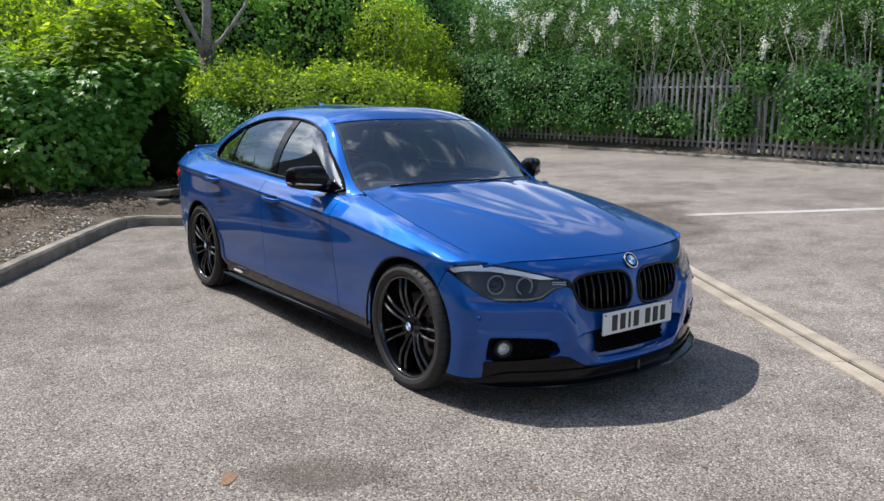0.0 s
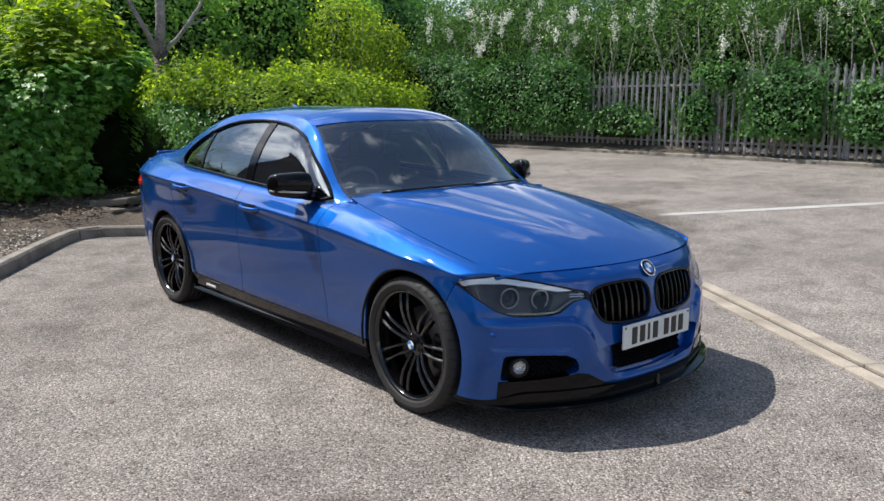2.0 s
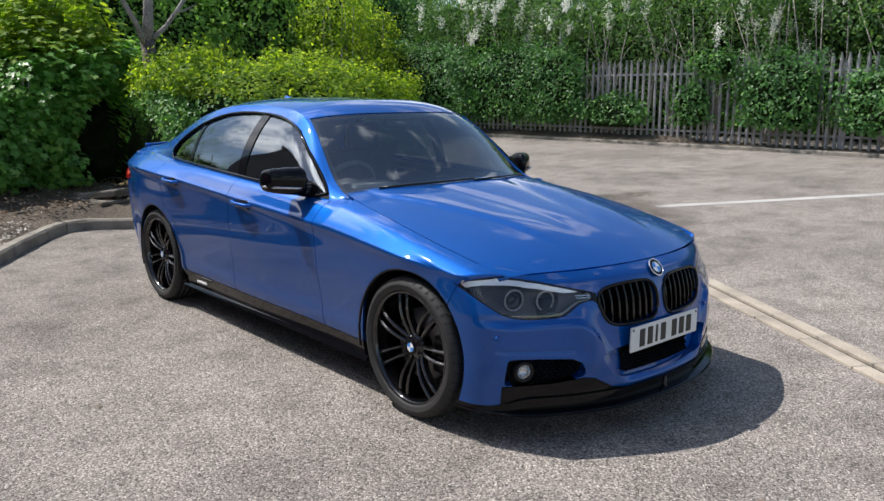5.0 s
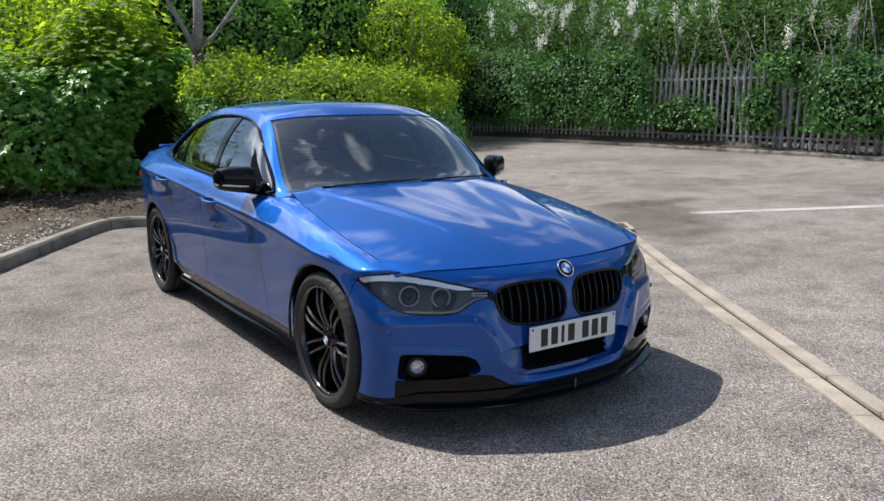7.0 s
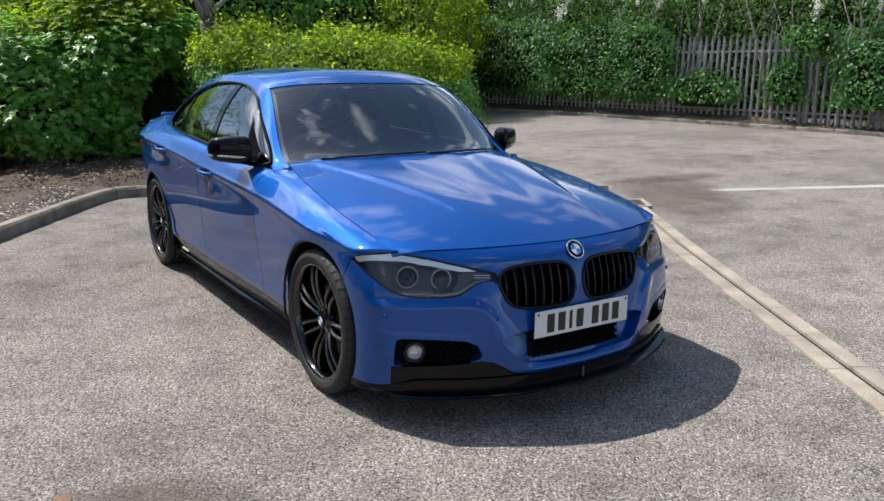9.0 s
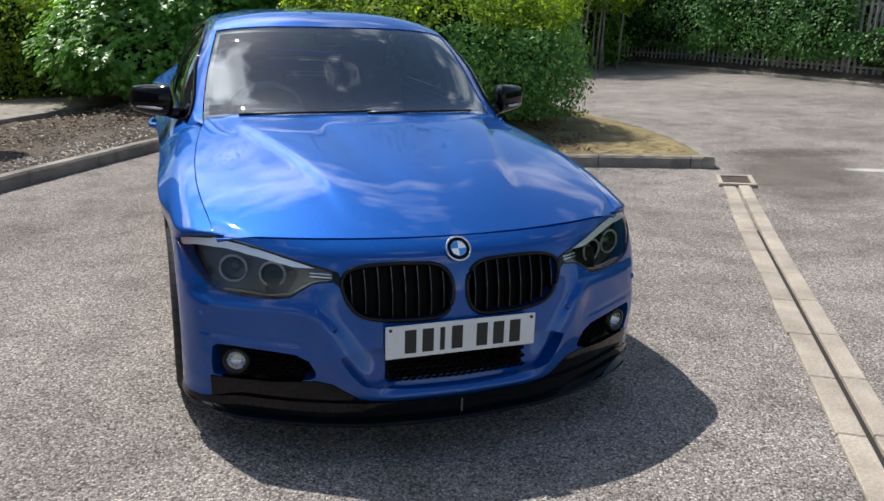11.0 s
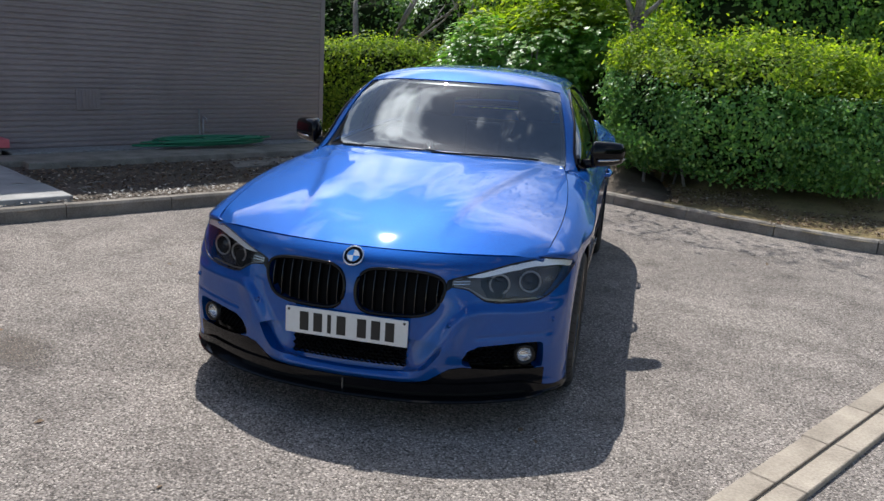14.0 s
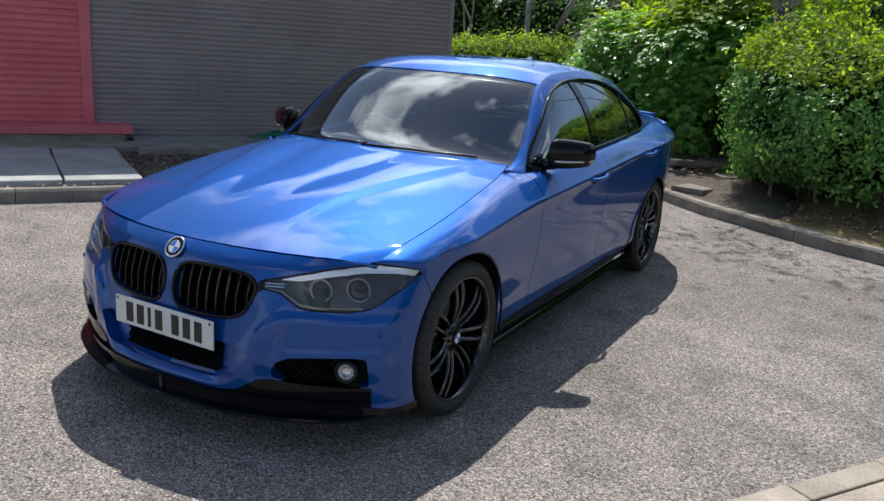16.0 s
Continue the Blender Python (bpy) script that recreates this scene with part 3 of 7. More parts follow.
def maple_bush():
    rng = np.random.default_rng(11)
    g = []
    P, N = [], []
    for c, r, k in (((-0.75, 8.75, 1.10), (1.28, 1.15, 0.98), 850), ((-0.05, 8.65, 1.20), (0.88, 1.0, 1.20), 560), ((-1.35, 9.1, 1.0), (0.75, 0.9, 0.85), 300), ((-0.12, 8.9, 1.78), (0.78, 0.8, 0.74), 380), ((0.32, 8.95, 2.25), (0.60, 0.62, 0.66), 320), ((0.62, 8.5, 1.80), (0.52, 0.62, 0.46), 260)):
        p, n = blob_points(c, r, int(k * 1.7), 9, 0.085, rng, low=-0.72, rough=0.34, square=2.2, depth=0.13)
        P.append(p)
        N.append(n)
    p, n = np.concatenate(P), np.concatenate(N)
    keep = (p[:, 2] > 0.34) & ~in_hollow(p)
    p, n = p[keep], n[keep]
    # top leaves take the lime colour, which paints in the light on them
    lit_top = p[:, 2] + 0.45 * lump(p, 7.0, 1.3) > 1.98
    thin = lit_top & (rng.uniform(0, 1, len(p)) < 0.72)
    p, n, lit_top = p[~thin], n[~thin], lit_top[~thin]
    stems = []
    for i in range(9):
        a = rng.uniform(0, 6.3)
        b = Vector((-0.6 + 0.7 * math.cos(a), 8.7 + 0.5 * math.sin(a), 0.15))
        stems.append(tube([b, b + Vector((0.15 * math.cos(a), 0.15 * math.sin(a), 0.6)), b + Vector((0.5 * math.cos(a), 0.5 * math.sin(a), 1.5))], [0.03, 0.024, 0.01], 6))
    plant("maple_bush", "large rounded maple bush with broad green leaves", "bush", [
        ("foliage", leaves_mesh("foliage", p[~lit_top], n[~lit_top] * 0.6 + [0, 0, 0.75], 0.098, "lobed", LEAF_MAPLE, rng, 0.42, 1.5, 1.0), "broad lobed green leaves"),
        ("lit_top_growth", leaves_mesh("lit_top_growth", p[lit_top], n[lit_top] * 0.7 + [0, 0, 0.6], 0.120, "lobed", LEAF_LIME, rng, 0.5, 1.2, 0.8), "yellow-green top leaves, their sunlight put into the colour"),
        ("shade_core", core_mesh("shade_core", (-0.7, 8.85, 1.02), (1.02, 0.90, 0.76), 3, -0.75), "dark solid core standing in for the shade inside the leaves"),
        ("shade_core", core_mesh("shade_core", (0.72, 8.75, 0.80), (0.55, 0.45, 0.62), 6, -0.95), "dark solid core standing in for the shade inside the leaves"),
        ("shade_core", core_mesh("shade_core", (-0.12, 8.95, 1.35), (0.56, 0.55, 0.66), 5, -0.8), "dark solid core standing in for the shade inside the leaves"),
        ("stem_tangle", mesh_of("stem_tangle", *merge(stems), BARK, True), "")])


def lime_hedge():
    rng = np.random.default_rng(12)
    P, N = [], []
    for c, r, k in (((2.35, 6.45, 1.0), (1.45, 1.0, 0.80), 2300), ((1.35, 6.9, 1.0), (0.70, 0.85, 0.80), 900), ((3.30, 6.15, 0.95), (0.70, 0.85, 0.72), 1200), ((2.7, 7.5, 1.0), (1.4, 0.8, 0.85), 700), ((1.05, 6.75, 0.98), (0.36, 0.55, 0.76), 520), ((1.25, 7.0, 1.35), (0.55, 0.55, 0.58), 620)):
        p, n = blob_points(c, r, k, 16, 0.075, rng, low=-0.9, rough=0.30, square=2.9, depth=0.16)
        P.append(p)
        N.append(n)
    p, n = np.concatenate(P), np.concatenate(N)
    keep = (p[:, 2] > 0.30) & ~in_hollow(p)
    p, n = p[keep], n[keep]
    # upper leaves go lime for new shoots, and to paint in sunlight
    top = p[:, 2] + 0.40 * lump(p, 3.0, 1.2) > 1.38
    shoots = []
    sp, sn = [], []
    for i in range(260):
        q = p[rng.choice(np.flatnonzero(top))]
        hgt = rng.uniform(0.08, 0.30)
        for k in range(9):
            sp.append(q + np.array([rng.normal(0, 0.03), rng.normal(0, 0.03), hgt * k / 8]))
            sn.append((rng.normal(0, 0.6), rng.normal(0, 0.6), 0.7))
    p2, n2 = np.concatenate([p[top], np.array(sp)]), np.concatenate([n[top], np.array(sn)])
    stems = []
    for i in range(16):
        b = Vector((rng.uniform(1.1, 3.6), rng.uniform(6.1, 6.8), 0.10))
        stems.append(tube([b, b + Vector((rng.normal(0, 0.08), rng.normal(0, 0.06), 0.40)), b + Vector((rng.normal(0, 0.15), abs(rng.normal(0, 0.15)), 0.85))], [0.022, 0.018, 0.008], 6))
    plant("privet_hedge", "overgrown privet hedge, lime new growth and painted sunlight on top", "hedge", [
        ("foliage", leaves_mesh("foliage", p[~top], n[~top], 0.052, "oval", LEAF_HEDGE, rng, 0.8, 0.2), "mid-green small hedge leaves"),
        ("lit_top_growth", leaves_mesh("lit_top_growth", p2, n2, 0.055, "oval", LEAF_LIME, rng, 0.9, -0.3), "lime-green shoots on top, with sunlight put into the colour"),
        ("shade_core", core_mesh("shade_core", (2.4, 6.6, 1.0), (1.40, 0.78, 0.64), 8, -0.95, 3.0), "dark solid core standing in for the shade inside the leaves"),
        ("shade_core", core_mesh("shade_core", (1.45, 7.0, 1.0), (0.58, 0.62, 0.60), 9, -0.95, 3.0), "dark solid core standing in for the shade inside the leaves"),
        ("stem_tangle", mesh_of("stem_tangle", *merge(stems), BARK, True), "")])


def branch(rng, p, d, length, r, depth, out, tips):
    pts, rad = [p], [r]
    q, dd = p.copy(), d.copy()
    for k in range(5):
        dd = (dd + Vector((rng.normal(0, 0.16), rng.normal(0, 0.16), rng.normal(0.05, 0.10)))).normalized()
        q = q + dd * (length / 5)
        pts.append(q.copy())
        rad.append(r * (1 - 0.12 * (k + 1)))
    out.append(tube(pts, rad, 8 if depth > 1 else 5))
    if depth == 0:
        tips.append(q)
        return
    for k in range(3 if depth > 1 else 2):
        nd = (dd + Vector((rng.normal(0, 0.6), rng.normal(0, 0.6), rng.normal(0.15, 0.3)))).normalized()
        branch(rng, pts[-1 - (k % 2)], nd, length * rng.uniform(0.6, 0.8), rad[-1] * 0.62, depth - 1, out, tips)
    tips.append(q)


def tree(name, label, base, height_m, r, seed, leaf, crown_r, leaf_size=0.09, per=60, lean=(0, 0), blossom=0, trunk_len=0.4, shape="oval", stems=0, group=""):
    rng = np.random.default_rng(seed)
    out, tips = [], []
    branch(rng, Vector(base), Vector((lean[0], lean[1], 1)).normalized(), height_m * trunk_len, r, 3, out, tips)
    for k in range(stems):
        q = Vector(base) + Vector((rng.normal(-0.2, 0.2), rng.normal(0, 0.5), 0))
        d = Vector((rng.normal(-0.1, 0.12), rng.normal(0, 0.22), 1))
        out.append(tube([q, q + d * 0.9, q + d * 1.8 + Vector((0, rng.normal(0, 0.12), 0)), q + d * 2.9], [0.022, 0.019, 0.015, 0.007], 6))
    tp = np.array([tuple(t) for t in tips])
    c = np.repeat(tp, per, 0)
    p = c + rng.normal(0, 1, c.shape) * crown_r * np.array([1, 1, 0.75])
    n = p - c
    n[:, 2] += 0.3
    n /= np.linalg.norm(n, axis=1)[:, None]
    pieces = [("trunk", mesh_of("trunk", *merge(out), BARK, True), ""), ("crown", leaves_mesh("crown", p, n, leaf_size, shape, leaf, rng, 0.9, 0.4), "")]
    if blossom:
        # hanging sprays of small flowers
        pick = rng.choice(len(p), blossom)
        fall = rng.uniform(0, 1, (blossom, 150, 1)) ** 1.5
        pb = p[pick][:, None, :] + rng.normal(0, 0.05, (blossom, 150, 3)) * (1.3 - fall) - fall * np.array([0.05, 0, 0.45]) * rng.uniform(0.3, 1.0, (blossom, 1, 1))
        pb = pb.reshape(-1, 3)
        pieces.append(("blossom", leaves_mesh("blossom", pb, np.repeat(n[pick], 150, 0), 0.048, "oval", BLOSSOM, rng), "clusters of small white flowers"))
    return plant(name, label, "tree", pieces, group)


def green_bank(name, label, boxes, seed, leaf, size, shape, category="hedge", core=True, rough=0.2, density=1.0, foot=0.05):
    """A tall overgrown hedge made up of rounded masses."""
    rng = np.random.default_rng(seed)
    P, N, pieces = [], [], []
    for c, r in boxes:
        area = 2 * math.pi * (r[0] * r[2] + r[1] * r[2] + r[0] * r[1]) * 0.66
        count = int(density * area / (size * size * 0.28) / 9)
        p, n = blob_points(c, r, count, 9, size * 1.5, rng, low=-0.95, rough=rough, square=2.8, depth=0.22)
        P.append(p)
        N.append(n)
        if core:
            pieces.append(("shade_core", core_mesh("shade_core", c, tuple(0.76 * a for a in r), seed + len(P), -0.95, 2.8), "dark solid core standing in for the shade inside the leaves"))
    if not core:
        shoots = []
        for c, r in boxes:
            for k in range(5):
                b = Vector((c[0] + rng.uniform(-0.5, 0.5) * r[0], c[1] + rng.uniform(-0.3, 0.3) * r[1], float(height(np.array(c[0]), c[1])) - 0.02))
                d = Vector((rng.normal(0, 0.25) * r[0], rng.normal(0, 0.2) * r[1], c[2] + 0.5 * r[2]))
                shoots.append(tube([b, b + d * 0.5 + Vector((0, 0, 0.1)), b + d], [0.028, 0.020, 0.008], 6))
        pieces.append(("stem_tangle", mesh_of("stem_tangle", *merge(shoots), BARK, True), "thin upright stems"))
    p, n = np.concatenate(P), np.concatenate(N)
    keep = p[:, 2] > height(p[:, 0], p[:, 1]) + foot + 0.12 * (foot > 0.1) * lump(p, 2.0, 1.5)
    pieces.insert(0, ("foliage", leaves_mesh("foliage", p[keep], n[keep], size, shape, leaf, rng, 0.8, 0.4), ""))
    return plant(name, label, category, pieces)


maple_bush()
lime_hedge()


def forked_tree():
    """Bare trunk that forks at head height, its twigs and leaves high up."""
    rng = np.random.default_rng(21)
    x, y, z = 0.96, 7.36, 0.12
    trunk = tube([(x - 0.03, y, z), (x - 0.01, y, z + 0.7), (x, y, z + 1.4), (x - 0.02, y + 0.02, z + 2.0)], [0.105, 0.088, 0.084, 0.088], 12)
    limbs, tips = [], []
    limbs.append(tube([(x - 0.02, y + 0.02, z + 1.95), (x + 0.02, y + 0.03, z + 2.4), (x + 0.03, y + 0.02, z + 3.2), (x + 0.10, y, z + 4.4)], [0.072, 0.060, 0.054, 0.038], 10))
    limbs.append(tube([(x - 0.06, y, z + 1.95), (x - 0.17, y - 0.02, z + 2.20), (x - 0.34, y - 0.04, z + 2.48), (x - 0.46, y - 0.02, z + 2.75), (x - 0.66, y, z + 3.3)], [0.046, 0.032, 0.028, 0.025, 0.016], 8))
    limbs.append(tube([(x + 0.05, y, z + 2.02), (x + 0.20, y - 0.02, z + 2.16), (x + 0.33, y - 0.05, z + 2.34), (x + 0.52, y - 0.05, z + 2.60), (x + 0.75, y, z + 3.1)], [0.042, 0.029, 0.026, 0.021, 0.013], 8))
    limbs.append(tube([(x + 0.33, y - 0.05, z + 2.34), (x + 0.45, y - 0.1, z + 2.38), (x + 0.58, y - 0.12, z + 2.46)], [0.018, 0.014, 0.006], 6))
    for p in ((0.10, 0, 4.3), (-0.66, 0, 3.25), (0.75, 0, 3.05), (0.03, 0, 3.3)):
        branch(rng, Vector((x + p[0], y + p[1], z + p[2])), Vector((p[0], rng.normal(0, 0.4), 1)).normalized(), 0.9, 0.022, 2, limbs, tips)
    tp = np.repeat(np.array([tuple(t) for t in tips]), 30, 0)
    pos = tp + rng.normal(0, 0.28, tp.shape)
    nn = np.tile([0.0, 0.0, 1.0], (len(pos), 1))
    plant("small_tree", "slim tree with bare grey forked trunk behind the hedge", "tree", [
        ("trunk", mesh_of("trunk", *trunk, BARK_DARK, True), "dark rough lower trunk")]
        + [("limb", mesh_of("limb", *b, BARK, True), "") for b in limbs[:4]]
        + [("twig_tangle", mesh_of("twig_tangle", *merge(limbs[4:]), BARK, True), "thin grey twigs"), ("crown", leaves_mesh("crown", pos, nn, 0.08, "oval", LEAF_TREE, rng, 0.9, 0.4), "")])


forked_tree()


green_bank("ivy_bank", "tall dark ivy covered bank behind the hedge", [
    ((-0.5, 15.5, 2.1), (2.6, 1.3, 2.5)), ((3.6, 16.0, 2.1), (2.8, 1.3, 2.6)), ((8.0, 16.4, 2.2), (3.0, 1.3, 2.8)), ((6.2, 19.5, 2.4), (5.0, 1.2, 3.2))], 31, LEAF_IVY_LIT, 0.115, "ivy", density=1.8)
# same ivy in the darker leaf colour, which stands in for its shade
green_bank("shaded_bank", "tall green bank at the bend of the fence, shaded by its darker leaf colour", [((11.4, 18.0, 2.4), (2.8, 1.4, 3.0)), ((13.0, 20.5, 2.8), (4.5, 1.2, 3.6))], 39, LEAF_IVY, 0.11, "ivy", density=1.7)
green_bank("pale_shrub", "pale green leafy shrubs in sun above the hedge", [((8.3, 14.2, 2.9), (0.9, 0.7, 1.1)), ((9.6, 14.6, 2.6), (0.8, 0.7, 1.0))], 38, LEAF_LIME, 0.085, "oval", "shrub", core=False, density=0.9, foot=1.3)
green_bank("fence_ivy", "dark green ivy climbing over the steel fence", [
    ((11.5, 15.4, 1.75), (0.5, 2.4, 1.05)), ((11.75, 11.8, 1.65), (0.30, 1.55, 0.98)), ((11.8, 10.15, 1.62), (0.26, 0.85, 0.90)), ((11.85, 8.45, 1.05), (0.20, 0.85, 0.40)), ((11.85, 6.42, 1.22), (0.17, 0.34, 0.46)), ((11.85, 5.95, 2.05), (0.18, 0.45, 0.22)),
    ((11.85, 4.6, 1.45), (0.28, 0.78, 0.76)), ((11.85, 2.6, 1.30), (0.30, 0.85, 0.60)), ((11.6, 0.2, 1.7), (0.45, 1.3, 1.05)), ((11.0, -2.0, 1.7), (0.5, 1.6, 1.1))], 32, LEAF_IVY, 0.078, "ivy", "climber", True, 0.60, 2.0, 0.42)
green_bank("wood_edge", "dense green shrubs and trees behind the fence", [
    ((15.4, 15.5, 2.3), (1.6, 3.8, 2.9)), ((15.9, 9.8, 2.4), (1.6, 4.0, 2.6)), ((15.8, 4.0, 2.3), (1.6, 3.8, 2.6)), ((15.5, -2.2, 2.2), (1.6, 3.8, 2.6)), ((16.0, 9.0, 1.2), (1.3, 8.0, 1.2))], 33, LEAF_TREE, 0.11, "oval", "shrubs", True, 0.3, 1.3)
for i, (x, y, s) in enumerate(((13.2, 12.6, 5), (13.1, 9.4, 6), (13.2, 6.6, 7), (13.0, 4.6, 8), (13.2, 1.8, 9), (13.4, 14.8, 10), (13.5, 11.0, 11), (13.6, 8.0, 12), (13.4, 5.6, 13), (13.5, 3.2, 14), (13.4, 0.4, 15), (13.6, -1.2, 16))):
    tree("roadside_tree", "thin leafy tree with white blossom behind the fence", (x, y, 0.4), 3.6, 0.055, 40 + s, LEAF_TREE, 0.42, 0.090, 80, (-0.08, 0.0), 15 if s % 2 else 4, 0.46, stems=5, group="trees behind the fence")
green_bank("clipped_hedge", "yellow-green hedge behind the building corner", [((-3.4, 10.1, 0.80), (1.9, 0.6, 0.88)), ((-7.4, 10.6, 0.80), (2.6, 0.6, 0.88))], 34, LEAF_LIME, 0.06, "oval", density=2.6)
for i, (x, y) in enumerate(((-6.5, 14.0), (-3.6, 13.0), (-2.0, 12.5), (-9.5, 13.5), (0.9, 13.0))):
    tree("background_tree", "nearly bare tree with grey branches and few leaves", (x, y, 0.1), 4.6, 0.10, 60 + i, LEAF_TREE, 0.45, 0.085, 26, (0.05, 0), 0, 0.42, group="trees beyond the hedge")
for i, (x, y, h) in enumerate(((-4.6, 12.4, 6.4), (-5.8, 15.2, 7.2), (-7.6, 12.8, 6.0), (-3.0, 15.4, 7.0))):
    tree("background_tree", "tall nearly bare tree with grey branches", (x, y, 0.1), h, 0.12, 90 + i, LEAF_TREE, 0.5, 0.09, 14, (0.04, 0), 0, 0.42, group="trees beyond the hedge")
green_bank("far_shrubs", "shaded shrubs far behind the building", [((-3.2, 17.0, 1.6), (2.0, 1.2, 2.0)), ((-6.6, 18.5, 1.5), (2.0, 1.2, 1.9)), ((-9.3, 17.5, 1.9), (1.7, 1.2, 2.3)), ((-13.0, 17.5, 1.6), (2.4, 1.2, 2.0))], 36, LEAF_TREE, 0.12, "oval", "shrubs")
for i, (x, y) in enumerate(((-10.0, -8.5), (-14.0, -4.5), (-15.0, -12.0))):
    tree("car_park_tree", "leafy tree at the edge of the car park", (x, y, 0.0), 6.5, 0.14, 80 + i, LEAF_TREE, 0.6, 0.12, 70, (0, 0), 0, 0.36, group="trees round the car park")
green_bank("sunny_shrub", "bright yellow-green shrub in full sun behind the bush", [((-0.9, 11.1, 1.45), (1.1, 0.8, 1.55)), ((0.6, 11.5, 1.7), (1.0, 0.7, 1.75)), ((-0.2, 12.7, 2.0), (1.6, 0.7, 1.9))], 37, LEAF_LIME, 0.095, "oval", "shrub", core=False, density=0.75)

# ---- the car: materials ----
def paint_material():
    m, n, l, b = mat_new("metallic_blue_paint")
    tc = n.new("ShaderNodeTexCoord")
    fl = n.new("ShaderNodeTexVoronoi")
    fl.inputs["Scale"].default_value = 900
    l.new(tc.outputs["Object"], fl.inputs["Vector"])
    sep = n.new("ShaderNodeSeparateColor")
    l.new(fl.outputs["Color"], sep.inputs["Color"])
    r = ramp_node(n, [(0.0, (0.0002, 0.050, 0.235)), (0.75, (0.0003, 0.071, 0.325)), (1.0, (0.002, 0.125, 0.46))])
    l.new(sep.outputs["Red"], r.inputs["Fac"])
    l.new(r.outputs["Color"], b.inputs["Base Color"])
    dust = n.new("ShaderNodeTexNoise")
    dust.inputs["Scale"].default_value, dust.inputs["Detail"].default_value = 2.4, 5
    l.new(tc.outputs["Object"], dust.inputs["Vector"])
    mr = n.new("ShaderNodeMapRange")
    mr.inputs["To Min"].default_value, mr.inputs["To Max"].default_value = 0.50, 0.58
    l.new(dust.outputs["Fac"], mr.inputs["Value"])
    l.new(mr.outputs["Result"], b.inputs["Roughness"])
    b.inputs["Metallic"].default_value = 0.60
    b.inputs["Specular IOR Level"].default_value = 0.0
    b.inputs["Coat Weight"].default_value = 1.0
    b.inputs["Coat Roughness"].default_value = 0.032
    b.inputs["Coat IOR"].default_value = 1.52
    return m


def glass_material(name, tint, mirror=0.04, rough=0.0, gloss=(0.9, 0.95, 1.0)):
    """mirror: the share reflected when seen square on; it rises to all at a glancing angle, from either side alike."""
    m, n, l, b = mat_new(name)
    tr = n.new("ShaderNodeBsdfTransparent")
    tr.inputs["Color"].default_value = (*tint, 1)
    gl = n.new("ShaderNodeBsdfGlossy")
    gl.inputs["Roughness"].default_value = rough
    gl.inputs["Color"].default_value = (*gloss, 1)
    facing = n.new("ShaderNodeLayerWeight")
    facing.inputs["Blend"].default_value = 0.5
    rise = n.new("ShaderNodeMath")
    rise.operation = "POWER"
    rise.inputs[1].default_value = 5.0
    l.new(facing.outputs["Facing"], rise.inputs[0])
    share = n.new("ShaderNodeMath")
    share.operation = "MULTIPLY_ADD"
    share.inputs[1].default_value, share.inputs[2].default_value = 1 - mirror, mirror
    l.new(rise.outputs["Value"], share.inputs[0])
    mix = n.new("ShaderNodeMixShader")
    l.new(share.outputs["Value"], mix.inputs["Fac"])
    l.new(tr.outputs["BSDF"], mix.inputs[1])
    l.new(gl.outputs["BSDF"], mix.inputs[2])
    l.new(mix.outputs["Shader"], n["Material Output"].inputs["Surface"])
    n.remove(b)
    return m


PAINT = paint_material()
GLOSS_BLACK = plain("gloss_black_plastic", (0.003, 0.003, 0.004), 0.06, 0.0, 0.0, 0.24)
SATIN_BLACK = plain("satin_black_trim", (0.006, 0.006, 0.007), 0.32, 0.0, 0.0, 0.3)
MATT_BLACK = mottled("matt_black_plastic", (0.003, 0.003, 0.0035), (0.008, 0.008, 0.0085), 12, 0.75, 0.2, 200)
MATT_BLACK.node_tree.nodes["Principled BSDF"].inputs["Specular IOR Level"].default_value = 0.15
WHEEL_BLACK = plain("gloss_black_alloy", (0.004, 0.004, 0.005), 0.12, 0.0, 0.6, 0.5)
RUBBER = mottled("tyre_rubber", (0.013, 0.013, 0.013), (0.028, 0.027, 0.027), 9, 0.68, 0.3, 150)
CHROME = plain("bright_chrome", (0.80, 0.80, 0.82), 0.10, 1.0)
SILVER = plain("silver_reflector", (0.55, 0.55, 0.57), 0.18, 1.0)
DISC = mottled("brake_disc_steel", (0.16, 0.155, 0.15), (0.26, 0.25, 0.24), 9, 0.45, 0.1, 60)
DISC.node_tree.nodes["Principled BSDF"].inputs["Metallic"].default_value = 0.8
GLASS_SCREEN = glass_material("tinted_windscreen_glass", (0.66, 0.72, 0.73), 0.16, 0.0, (0.88, 0.95, 1.0))
GLASS_DARK = glass_material("dark_privacy_glass", (0.20, 0.21, 0.21), 0.20)
GLASS_LAMP = glass_material("clear_lamp_lens", (0.92, 0.92, 0.92), 0.05)
LAMP_DARK = mottled("smoked_lamp_housing", (0.040, 0.033, 0.030), (0.105, 0.088, 0.079), 9, 0.26, 0.1, 90)
LAMP_DARK.node_tree.nodes["Principled BSDF"].inputs["Metallic"].default_value = 0.55
LAMP_WHITE = plain("white_light_guide", (0.95, 0.95, 0.95), 0.28, 0.45, 0.5)
RED_LENS = plain("red_lamp_lens", (0.55, 0.010, 0.015), 0.12, 0.0, 0.8)
PLATE_WHITE = mottled("white_plate_plastic", (0.62, 0.62, 0.61), (0.72, 0.72, 0.71), 8, 0.35, 0.02, 60)
PLATE_BLACK = plain("black_plate_print", (0.012, 0.012, 0.012), 0.5)
SEAT_DARK = mottled("dark_seat_cloth", (0.02, 0.02, 0.022), (0.05, 0.05, 0.055), 20, 0.85, 0.4, 200)
